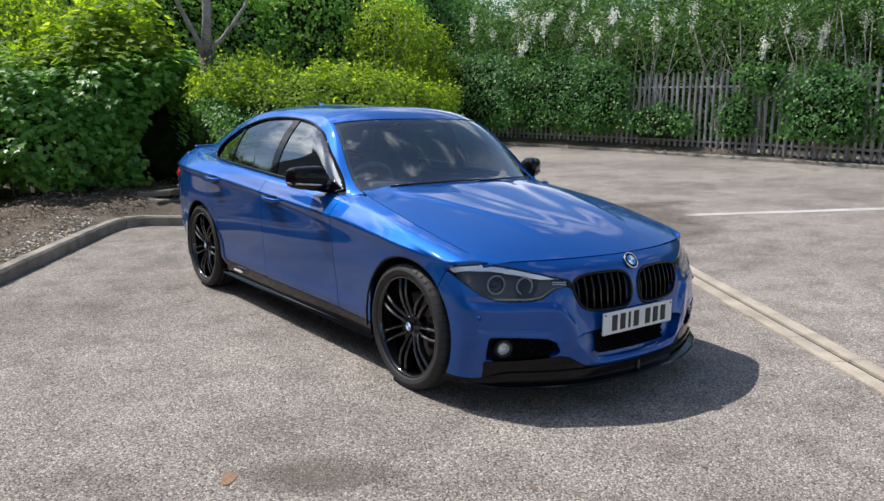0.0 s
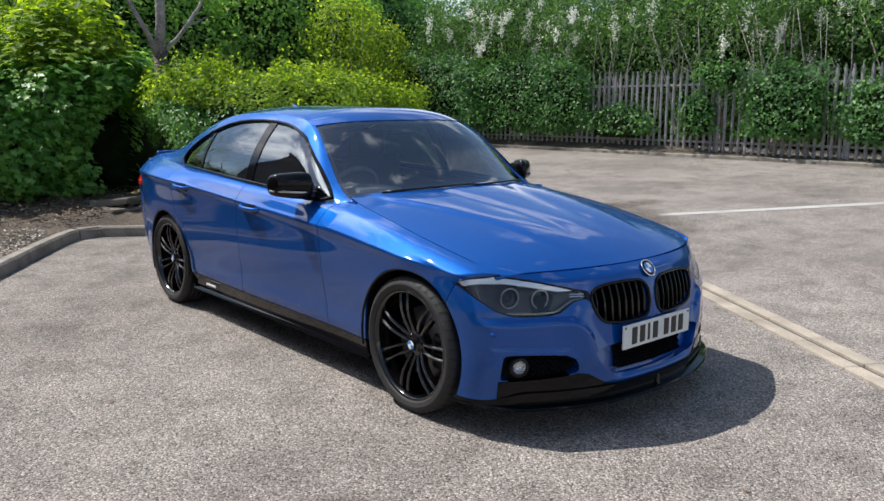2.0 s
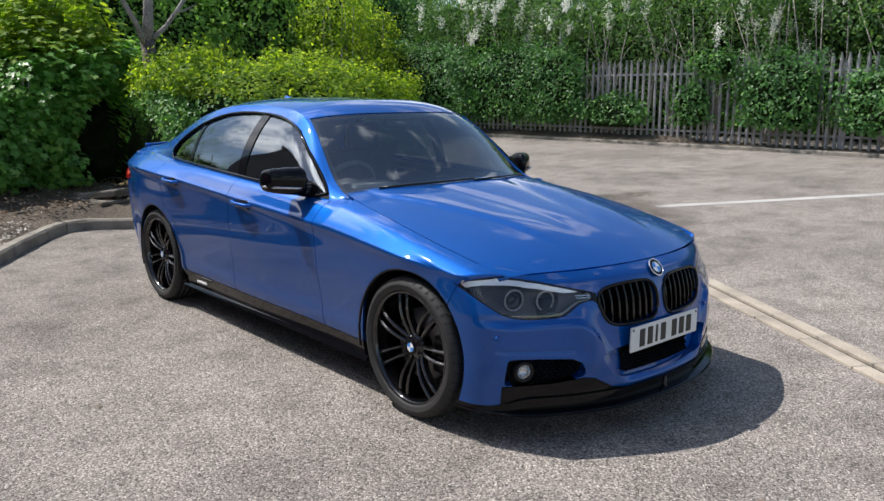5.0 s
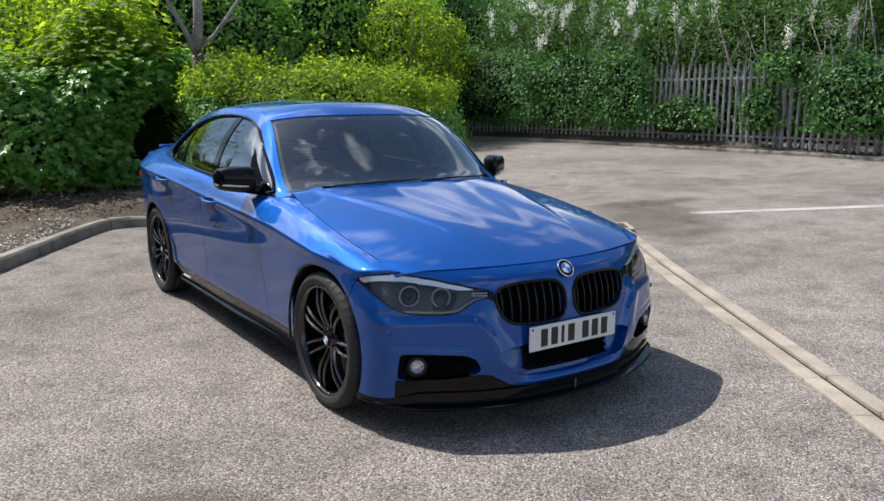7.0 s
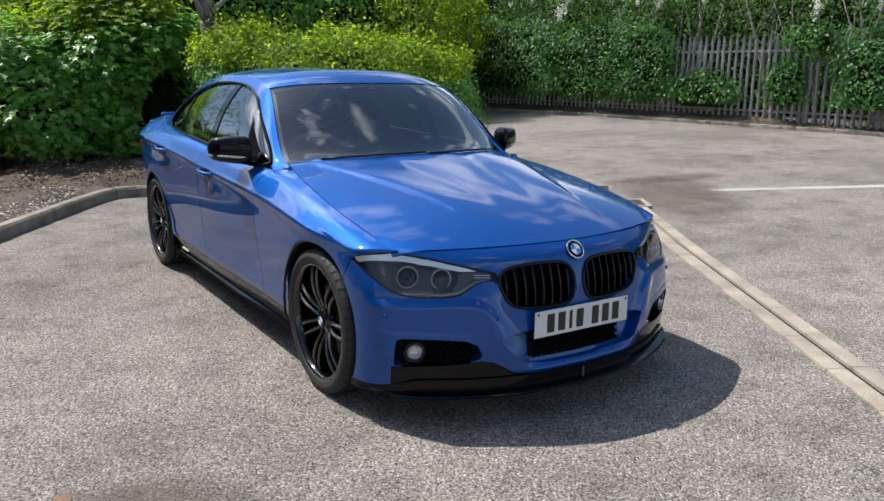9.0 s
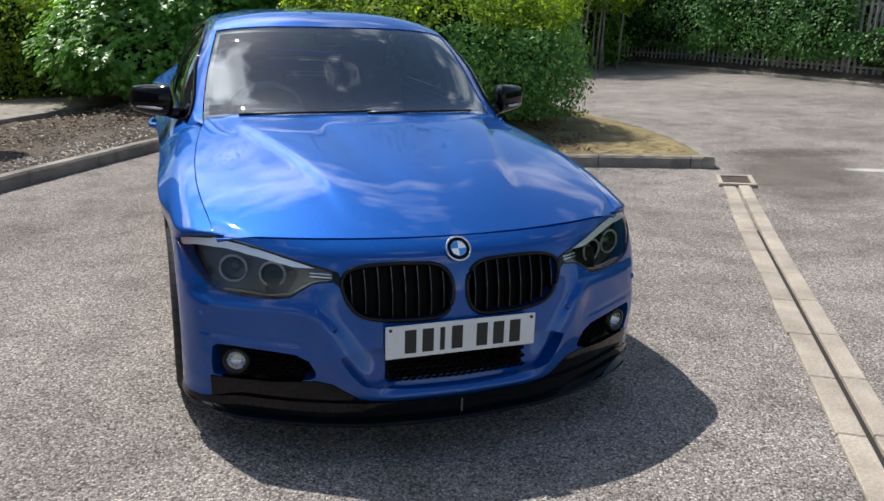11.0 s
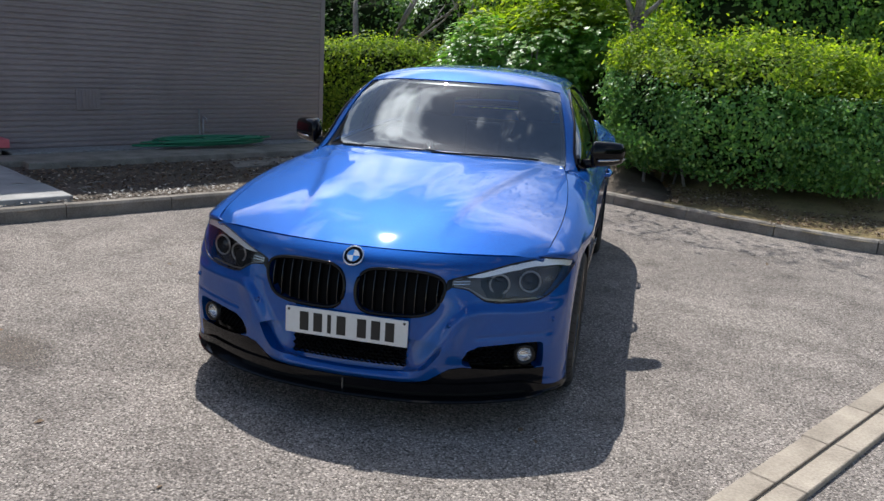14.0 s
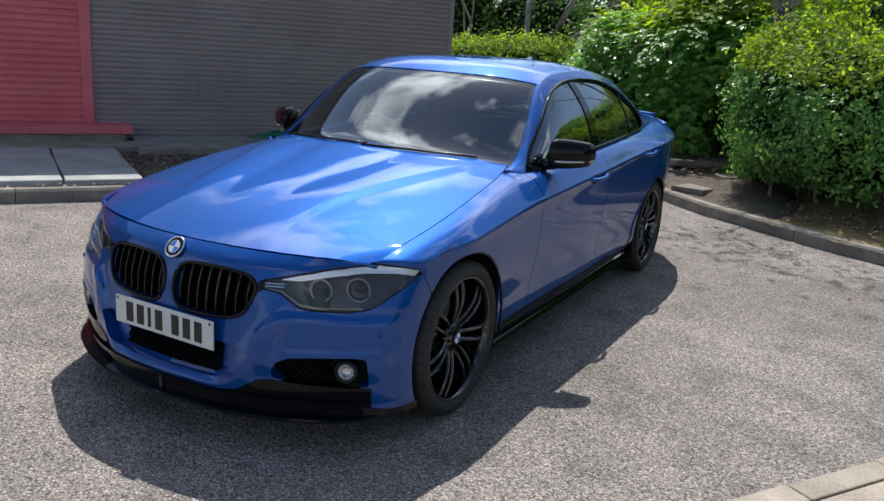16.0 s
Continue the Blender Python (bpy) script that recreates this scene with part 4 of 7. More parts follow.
DASH = mottled("dark_dashboard_plastic", (0.10, 0.104, 0.108), (0.15, 0.155, 0.16), 20, 0.6, 0.2, 300)
EMBLEM_BLUE = plain("emblem_blue", (0.03, 0.22, 0.62), 0.25, 0.0, 0.6)
EMBLEM_WHITE = plain("emblem_white", (0.78, 0.78, 0.78), 0.25, 0.0, 0.6)
LAMP_GREY = plain("lamp_inner_grey", (0.30, 0.30, 0.30), 0.3, 0.6)


# ---- the car: surfaces ----
def spline(xs, ys):
    """Natural cubic spline through the points; straight beyond the ends."""
    x, y = np.array(xs, float), np.array(ys, float)
    n = len(x)
    h = np.diff(x)
    A, r = np.eye(n), np.zeros(n)
    for i in range(1, n - 1):
        A[i, i - 1], A[i, i], A[i, i + 1] = h[i - 1], 2 * (h[i - 1] + h[i]), h[i]
        r[i] = 6 * ((y[i + 1] - y[i]) / h[i] - (y[i] - y[i - 1]) / h[i - 1])
    m = np.linalg.solve(A, r)

    def f(q):
        q = np.clip(np.asarray(q, float), x[0], x[-1])
        i = np.clip(np.searchsorted(x, q) - 1, 0, n - 2)
        a, b = x[i + 1] - q, q - x[i]
        return (m[i] * a ** 3 + m[i + 1] * b ** 3) / (6 * h[i]) + (y[i] / h[i] - m[i] * h[i] / 6) * a + (y[i + 1] / h[i] - m[i + 1] * h[i] / 6) * b
    return f


def lin(xs, ys):
    return lambda q: np.interp(q, xs, ys)


def smoothstep(a, b, q):
    t = np.clip((q - a) / (b - a), 0, 1)
    return t * t * (3 - 2 * t)


def catmull(ctrl, s):
    """ctrl: K arrays (..., 2); s in 0..1 along them."""
    K = len(ctrl)
    q = np.clip(s, 0, 1) * (K - 1)
    i = np.clip(np.floor(q).astype(int), 0, K - 2)
    t = q - i
    C = np.stack(ctrl)
    pick = lambda k: np.take_along_axis(C, np.clip(k, 0, K - 1)[None, ..., None], 0)[0]
    p0, p1, p2, p3 = pick(i - 1), pick(i), pick(i + 1), pick(i + 2)
    t = t[..., None]
    return 0.5 * (2 * p1 + (p2 - p0) * t + (2 * p0 - 5 * p1 + 4 * p2 - p3) * t ** 2 + (3 * p1 - p0 - 3 * p2 + p3) * t ** 3)


AXLE_F, AXLE_R, WHEEL_Z, WHEEL_R, ARCH_R = -0.018, 2.822, 0.326, 0.328, 0.366
crease_z = spline([-0.5, -0.2, 0.2, 0.6, 1.55, 2.55, 3.3, 3.8], [0.655, 0.715, 0.765, 0.795, 0.852, 0.905, 0.925, 0.915])
narrow = spline([-0.5, -0.35, -0.15, 0.1, 0.5, 1.5, 2.4, 2.85, 3.2, 3.5, 3.8], [0.050, 0.030, 0.008, -0.004, 0.008, 0.002, 0.0, -0.004, 0.030, 0.098, 0.20])
top_x = spline([-0.5, -0.2, 0.1, 0.4, 0.6, 0.78, 1.1, 1.55, 2.2, 2.8, 3.1, 3.4, 3.8], [0.752, 0.774, 0.774, 0.748, 0.738, 0.775, 0.800, 0.806, 0.792, 0.738, 0.708, 0.676, 0.60])
top_z = spline([-0.5, -0.2, 0.1, 0.4, 0.6, 0.78, 1.1, 1.55, 2.2, 2.8, 3.1, 3.4, 3.8], [0.715, 0.776, 0.838, 0.886, 0.905, 0.916, 0.936, 0.957, 0.984, 1.004, 1.018, 1.030, 1.020])


def side_surface(y, s):
    zc, d = crease_z(y), narrow(y)
    k = smoothstep(0.60, 0.74, y)
    xt = (1 - k) * (bon_x(y) + 0.0035) + k * top_x(y)
    zt = (1 - k) * (bon_z(y) - 0.001) + k * top_z(y)
    zc = np.minimum(zc, zt - 0.05)
    full = lambda v: np.full_like(y, v)
    c = [(full(0.828) - d * 0.8, full(0.185)), (0.863 - d, full(0.30)), (0.868 - d, full(0.40)), (0.889 - d, 0.42 + (zc - 0.42) * 0.42), (0.8975 - d, zc - 0.05),
         (0.9065 - d, zc), (0.892 - d, zc + (zt - zc) * 0.22), (xt + (0.892 - d - xt) * 0.52, zc + (zt - zc) * 0.74), (xt, zt)]
    q = catmull([np.stack(k, -1) for k in c], s)
    x, z = q[..., 0], q[..., 1]
    # ahead of the axle the wing runs into the sweep of the bumper
    xn = nose_x(y, np.clip(z, 0.172, 0.715))
    near = 1 - smoothstep(-0.25, 0.02, y)
    x = x + near * (xn - x) * np.where(x > xn, 1.0, 1 - smoothstep(0.60, 0.69, z))
    return np.stack([x, y, z], -1)


RAIL_Y = [0.60, 0.78, 1.0, 1.235, 1.5, 1.9, 2.3, 2.65, 2.9, 3.15, 3.35, 3.5, 3.8]
rail_x = spline(RAIL_Y, [0.724, 0.716, 0.668, 0.601, 0.568, 0.555, 0.546, 0.538, 0.542, 0.558, 0.574, 0.582, 0.54])
rail_z = spline(RAIL_Y, [0.920, 0.966, 1.150, 1.316, 1.369, 1.385, 1.368, 1.311, 1.234, 1.135, 1.078, 1.060, 1.045])


def upper_surface(y, s):
    k = smoothstep(0.60, 0.74, y)
    xb = (1 - k) * (bon_x(y) + 0.0035) + k * top_x(y)
    zb = (1 - k) * (bon_z(y) - 0.001) + k * top_z(y)
    xr, zr = rail_x(y), rail_z(y)
    bulge = 0.030 * np.sin(np.pi * s) * smoothstep(0.7, 1.1, y) * (1 - smoothstep(2.7, 3.3, y))
    x = xb + (xr - xb) * s ** 1.12 + bulge
    z = zb + (zr - zb) * (1 - (1 - s) ** 1.10)
    return np.stack([x, y, z], -1)


bow_t = spline([0.60, 0.80, 1.0, 1.235, 1.5, 2.3, 2.65, 2.9, 3.2, 3.4, 3.8], [0.27, 0.25, 0.17, 0.095, 0.05, 0.0, -0.03, -0.08, -0.11, -0.08, -0.05])
crown_t = spline([0.60, 0.80, 1.0, 1.235, 1.5, 1.9, 2.3, 2.65, 2.9, 3.2, 3.4, 3.8], [0.045, 0.040, 0.060, 0.072, 0.058, 0.051, 0.056, 0.066, 0.074, 0.050, 0.025, 0.02])


def top_surface(y, a):
    k = 1 - np.abs(a) ** 2.2
    roll = 1 - np.abs(a) ** 3.4
    return np.stack([a * rail_x(y), y - bow_t(y) * k, rail_z(y) + crown_t(y) * (0.6 * roll + 0.4 * k)], -1)


def header(a):
    """Upper edge of the windscreen, reaching furthest forward in the middle."""
    return 1.232 - 0.066 * (1 - np.abs(a) ** 2.6)


def screen_surface(w, a):
    return top_surface(0.735 + (header(a) - 0.004 - 0.735) * w, a)


def roof_surface(w, a):
    return top_surface(header(a) + (2.655 - header(a)) * w, a)


bon_x = spline([-0.48, -0.2, 0.1, 0.4, 0.6, 0.74], [0.738, 0.768, 0.769, 0.742, 0.712, 0.680])
bon_z = spline([-0.48, -0.40, -0.2, 0.1, 0.4, 0.6, 0.74], [0.712, 0.738, 0.786, 0.846, 0.896, 0.925, 0.950])
bow_b = spline([-0.48, -0.2, 0.1, 0.4, 0.6, 0.74], [0.205, 0.105, 0.04, 0.06, 0.13, 0.205])
crown_b = spline([-0.48, -0.24, 0.1, 0.4, 0.6, 0.74], [0.001, 0.055, 0.070, 0.069, 0.060, 0.046])


def bonnet_surface(y, a):
    k = 1 - np.abs(a) ** 2.0
    x = a * bon_x(y)
    z = bon_z(y) + crown_b(y) * (1 - np.abs(a) ** 2.3)
    t = smoothstep(-0.48, 0.74, y)
    ridge = 0.30 + 0.27 * t
    d = np.abs(x) - ridge
    fade = smoothstep(-0.46, -0.05, y) * (1 - 0.4 * smoothstep(0.5, 0.74, y))
    z = z + fade * 0.009 * np.where(d < 0, np.exp(-(d / 0.16) ** 2), np.exp(-(d / 0.032) ** 2))
    z = z - 0.016 * smoothstep(0.800, 0.880, np.abs(x) * 0.8 - (y - bow_b(y) * k) * 0.6)
    d2 = np.abs(x) - (0.10 + 0.17 * t)
    z = z - fade * 0.004 * np.exp(-(d2 / 0.07) ** 2)
    return np.stack([x, y - bow_b(y) * k, z], -1)


PLAN_X = [0, 0.2, 0.4, 0.56, 0.70, 0.80, 0.850, 0.867, 0.874]
PLAN_D = [0, 0.012, 0.052, 0.116, 0.194, 0.263, 0.325, 0.39, 0.55]
PLAN_S = [0]
for _i in range(1, len(PLAN_X)):
    PLAN_S.append(PLAN_S[-1] + math.hypot(PLAN_X[_i] - PLAN_X[_i - 1], PLAN_D[_i] - PLAN_D[_i - 1]))
plan_x, plan_d = spline(PLAN_S, PLAN_X), spline(PLAN_S, PLAN_D)
plan_s = lin(PLAN_X, PLAN_S)
nose_y = spline([0.14, 0.20, 0.30, 0.38, 0.47, 0.55, 0.62, 0.66, 0.69, 0.72, 0.755], [-0.775, -0.784, -0.784, -0.772, -0.760, -0.750, -0.735, -0.723, -0.706, -0.666, -0.610])
sweep_k = lin([0.14, 0.2, 0.3, 0.4, 0.56, 0.62, 0.67, 0.69, 0.705, 0.72, 0.76], [1.04, 1.07, 1.03, 1.0, 1.01, 1.07, 1.13, 1.12, 1.07, 0.98, 0.90])
nose_top = lin([0, 0.3, 0.5, 0.75, 0.85, 0.89], [0.7200, 0.7200, 0.7180, 0.7110, 0.692, 0.665])


PLAN_FINE = np.linspace(0, PLAN_S[-1], 400)


def nose_x(y, z):
    """Half width of the nose at a distance y and height z."""
    d = (y - nose_y(z)) / sweep_k(z)
    return plan_x(np.interp(d, plan_d(PLAN_FINE), PLAN_FINE))


def seg_dist(px, pz, ax, az, bx, bz):
    dx, dz = bx - ax, bz - az
    t = np.clip(((px - ax) * dx + (pz - az) * dz) / (dx * dx + dz * dz), 0, 1)
    return np.hypot(px - ax - t * dx, pz - az - t * dz)


ledge_z = spline([0.36, 0.41, 0.46, 0.54, 0.68, 0.80, 0.88], [0.395, 0.445, 0.488, 0.508, 0.505, 0.508, 0.515])


def nose_surface(s, v):
    """s: distance along the plan curve from the middle, signed; v in 0..1 from the lower edge up."""
    q = np.abs(s)
    x = plan_x(q)
    z = 0.172 + (nose_top(x) - 0.172) * v
    y = nose_y(z) + plan_d(q) * sweep_k(z)
    # blades beside the middle intake, crease above the fog lamps, lip under the intake
    d = np.minimum(seg_dist(x, z, 0.47, 0.50, 0.385, 0.36), seg_dist(x, z, 0.385, 0.36, 0.305, 0.245))
    out = 0.016 * np.exp(-(d / 0.048) ** 2)
    # a ledge that rises beside the intake and runs out under the lamp: all below it stands forward
    ledge = 1 - smoothstep(-0.006, 0.040, z - ledge_z(x))
    out = out + 0.017 * ledge * smoothstep(0.37, 0.45, x) * smoothstep(0.27, 0.36, z) * (1 - smoothstep(0.80, 0.868, x))
    out = out - 0.004 * np.exp(-(seg_dist(x, z, 0.52, 0.402, 0.80, 0.414) / 0.007) ** 2)
    out = out + 0.018 * np.exp(-((z - 0.226) / 0.018) ** 2) * (1 - smoothstep(0.22, 0.32, x))
    y = y - out
    return np.stack([np.sign(s) * x, y, z], -1)


tail_y = spline([0.18, 0.30, 0.45, 0.65, 0.80, 0.96, 1.06], [3.74, 3.80, 3.83, 3.82, 3.80, 3.755, 3.70])
TAIL_X = [0, 0.29, 0.48, 0.62, 0.722, 0.782, 0.808]
TAIL_D = [0, 0.015, 0.045, 0.085, 0.135, 0.20, 0.33]
TAIL_S = [0]
for _i in range(1, 7):
    TAIL_S.append(TAIL_S[-1] + math.hypot(TAIL_X[_i] - TAIL_X[_i - 1], TAIL_D[_i] - TAIL_D[_i - 1]))
tail_px, tail_pd = spline(TAIL_S, TAIL_X), spline(TAIL_S, TAIL_D)


def tail_surface(s, v):
    q = np.abs(s)
    x = tail_px(q)
    z = 0.19 + (1.045 - 0.03 * smoothstep(0.55, 0.83, x) - 0.19) * v
    w = np.interp(z, [0.2, 0.4, 0.6, 0.85, 1.06], [0.915, 0.950, 0.975, 1.0, 0.90])
    return np.stack([np.sign(s) * x * w , tail_y(z) - tail_pd(q), z], -1)


def poly_sd(px, pz, poly):
    """Signed distance to a polygon in a plane, negative inside."""
    P = np.array(poly, float)
    best = np.full(px.shape, 1e9)
    ins = np.zeros(px.shape, bool)
    j = len(P) - 1
    for i in range(len(P)):
        best = np.minimum(best, seg_dist(px, pz, P[j, 0], P[j, 1], P[i, 0], P[i, 1]))
        ins ^= ((P[i, 1] > pz) != (P[j, 1] > pz)) & (px < (P[j, 0] - P[i, 0]) * (pz - P[i, 1]) / (P[j, 1] - P[i, 1] + 1e-12) + P[i, 0])
        j = i
    return np.where(ins, -best, best)


def rounded(poly, k=4):
    """Corner-cut a polygon to a smooth outline."""
    P = [np.array(p, float) for p in poly]
    for _ in range(k):
        Q = []
        for i in range(len(P)):
            a, b = P[i], P[(i + 1) % len(P)]
            Q += [a * 0.75 + b * 0.25, a * 0.25 + b * 0.75]
        P = Q
    return [tuple(p) for p in P]


def panel(P, us, vs, cuts=(), flange=0.012, offset=0.0, side=1, flip=False):
    """A sheet of the surface P(u, v), kept where every cut is negative, its rim drawn onto the cuts and folded inwards."""
    us, vs = np.array(us, float), np.array(vs, float)
    nu, nv = len(us), len(vs)
    iu, iv = np.meshgrid(np.arange(nu, dtype=float), np.arange(nv, dtype=float), indexing="ij")

    def ev(a, b):
        return P(np.interp(a, np.arange(nu), us), np.interp(b, np.arange(nv), vs))

    def field(q):
        if not cuts:
            return np.full(q.shape[:-1], -1.0)
        return np.max(np.stack([c(q) for c in cuts]), 0)

    mid = field(ev(iu[:-1, :-1] + 0.5, iv[:-1, :-1] + 0.5))
    keep = mid < 0
    near = np.zeros((nu, nv), int)
    cnt = np.zeros((nu, nv), int)
    for di in (0, 1):
        for dj in (0, 1):
            near[di:nu - 1 + di, dj:nv - 1 + dj] += keep
            cnt[di:nu - 1 + di, dj:nv - 1 + dj] += 1
    rim = (near > 0) & (near < cnt)
    if rim.any():
        a, b = iu[rim].copy(), iv[rim].copy()
        a0, b0 = a.copy(), b.copy()
        for _ in range(5):
            f0 = field(ev(a, b))
            e = 0.05
            fa = (field(ev(a + e, b)) - field(ev(a - e, b))) / (2 * e)
            fb = (field(ev(a, b + e)) - field(ev(a, b - e))) / (2 * e)
            g = fa * fa + fb * fb + 1e-12
            a = np.clip(a - np.clip(f0 * fa / g, -0.5, 0.5), 0, nu - 1)
            b = np.clip(b - np.clip(f0 * fb / g, -0.5, 0.5), 0, nv - 1)
        far = np.hypot(a - a0, b - b0) > 1.6
        a, b = np.where(far, a0, a), np.where(far, b0, b)
        iu[rim], iv[rim] = a, b
    pts = ev(iu, iv)
    e = 0.02
    du = ev(np.minimum(iu + e, nu - 1), iv) - ev(np.maximum(iu - e, 0), iv)
    dv = ev(iu, np.minimum(iv + e, nv - 1)) - ev(iu, np.maximum(iv - e, 0))
    nn = np.cross(du, dv)
    nn /= np.linalg.norm(nn, axis=-1)[..., None] + 1e-12
    if flip:
        nn = -nn
    pts = pts + nn * offset
    ids = -np.ones((nu, nv), int)
    used = near > 0
    ids[used] = np.arange(used.sum())
    verts = pts[used]
    norms = nn[used]
    faces = []
    edges = {}
    for i, j in zip(*np.nonzero(keep)):
        q = [ids[i, j], ids[i + 1, j], ids[i + 1, j + 1], ids[i, j + 1]]
        if flip:
            q = q[::-1]
        faces.append(q)
        for k in range(4):
            p, r = q[k], q[(k + 1) % 4]
            if (r, p) in edges:
                del edges[(r, p)]
            else:
                edges[(p, r)] = 1
    verts = [tuple(p) for p in verts]
    if flange:
        dup = {}
        for p, r in edges:
            for w in (p, r):
                if w not in dup:
                    dup[w] = len(verts)
                    verts.append(verts[w])
                    verts.append(tuple(np.array(verts[w]) - norms[w] * flange))
            faces.append([dup[r], dup[p], dup[p] + 1, dup[r] + 1])
    if side < 0:
        verts = [(-x, y, z) for x, y, z in verts]
        faces = [f[::-1] for f in faces]
    return verts, faces


def yz_poly(poly, grow=0.0):
    return lambda q: poly_sd(q[..., 1], q[..., 2], poly) - grow


def outside(cut):
    return lambda q: -cut(q)


def arch(yc, r):
    return lambda q: r - np.hypot(q[..., 1] - yc, q[..., 2] - WHEEL_Z)


def sz_poly(poly, grow=0.0):
    """A shape on the nose, its corners given as (x, z)."""
    poly2 = [(float(plan_s(x)), z) for x, z in poly]
    return lambda q: poly_sd(plan_s(np.abs(q[..., 0])), q[..., 2], poly2) - grow


# ---- the car: outlines ----
DLO = [(0.765, 0.921), (0.87, 1.012), (1.0, 1.117), (1.2, 1.252), (1.35, 1.302), (1.55, 1.333), (1.9, 1.344), (2.2, 1.324), (2.45, 1.268), (2.63, 1.195), (2.75, 1.125),
       (2.81, 1.062), (2.80, 1.020), (2.76, 1.012), (2.2, 0.996), (1.55, 0.969), (1.1, 0.947)]
KIDNEY = rounded([(0.024, 0.478), (0.024, 0.648), (0.20, 0.657), (0.335, 0.648), (0.385, 0.615), (0.372, 0.545), (0.325, 0.482), (0.17, 0.472)], 2)
LAMP = [(0.402, 0.602), (0.400, 0.632), (0.50, 0.658), (0.62, 0.690), (0.745, 0.711), (0.80, 0.703), (0.862, 0.686), (0.848, 0.655), (0.815, 0.610), (0.775, 0.568), (0.735, 0.549),
        (0.68, 0.541), (0.58, 0.541), (0.535, 0.549), (0.495, 0.576), (0.465, 0.594)]
INTAKE = rounded([(-0.41, 0.392), (0.41, 0.392), (0.375, 0.315), (0.305, 0.243), (-0.305, 0.243), (-0.375, 0.315)], 2)
FOG = rounded([(0.50, 0.366), (0.62, 0.376), (0.74, 0.381), (0.772, 0.378), (0.778, 0.345), (0.778, 0.280), (0.772, 0.263), (0.60, 0.267), (0.49, 0.279), (0.462, 0.298)], 1)
WEDGE = [(-0.05, 0.206), (0.24, 0.207), (0.34, 0.222), (0.42, 0.270), (0.47, 0.279), (0.60, 0.268), (0.785, 0.262), (0.782, 0.165), (-0.05, 0.165)]

car = thing("car", "clean metallic blue four-door saloon with gloss black wheels, on asphalt", "car")


def shell(name, P, us, vs, cuts=(), mat=None, label="", flange=0.012, offset=0.0, side=1, parent=None):
    v, f = panel(P, us, vs, cuts, flange, offset, side, P in (top_surface, screen_surface, roof_surface, bonnet_surface, tail_surface))
    me = mesh_of(name, v, f, mat or PAINT, True)
    return part(name, me, None, parent or car, label)


GAP = 0.0022
lt = lambda y0: (lambda q: q[..., 1] - y0 + GAP)
gt = lambda y0: (lambda q: y0 - q[..., 1] + GAP)
front_arch, rear_arch = arch(AXLE_F, ARCH_R), arch(AXLE_R, ARCH_R)


def slanted(y_low, y_high, z_low=0.2, z_high=0.95, after=True):
    """Behind (after) or ahead of an upright shut line."""
    def f(q):
        y = y_low + (y_high - y_low) * (q[..., 2] - z_low) / (z_high - z_low)
        return (y - q[..., 1] if after else q[..., 1] - y) + GAP
    return f


wing_start = lin([0.45, 0.60, 0.665, 0.690, 0.703, 0.716, 0.722], [-0.24, -0.29, -0.325, -0.350, -0.400, -0.470, -0.50])
wing_front = lambda q: wing_start(q[..., 2]) - q[..., 1] + GAP
SILL_Z = lin([0.3, 2.5, 2.9, 3.0], [0.262, 0.284, 0.284, 0.18])
above_sill = lambda q: SILL_Z(q[..., 1]) - q[..., 2] + GAP
below_sill = lambda q: q[..., 2] - SILL_Z(q[..., 1]) + GAP
rear_door_edge = lambda q: np.maximum(q[..., 1] - 2.63 - 0.10 * smoothstep(0.75, 1.0, q[..., 2]), 0.455 - np.hypot(q[..., 1] - AXLE_R - 0.02, q[..., 2] - WHEEL_Z + 0.02)) + GAP

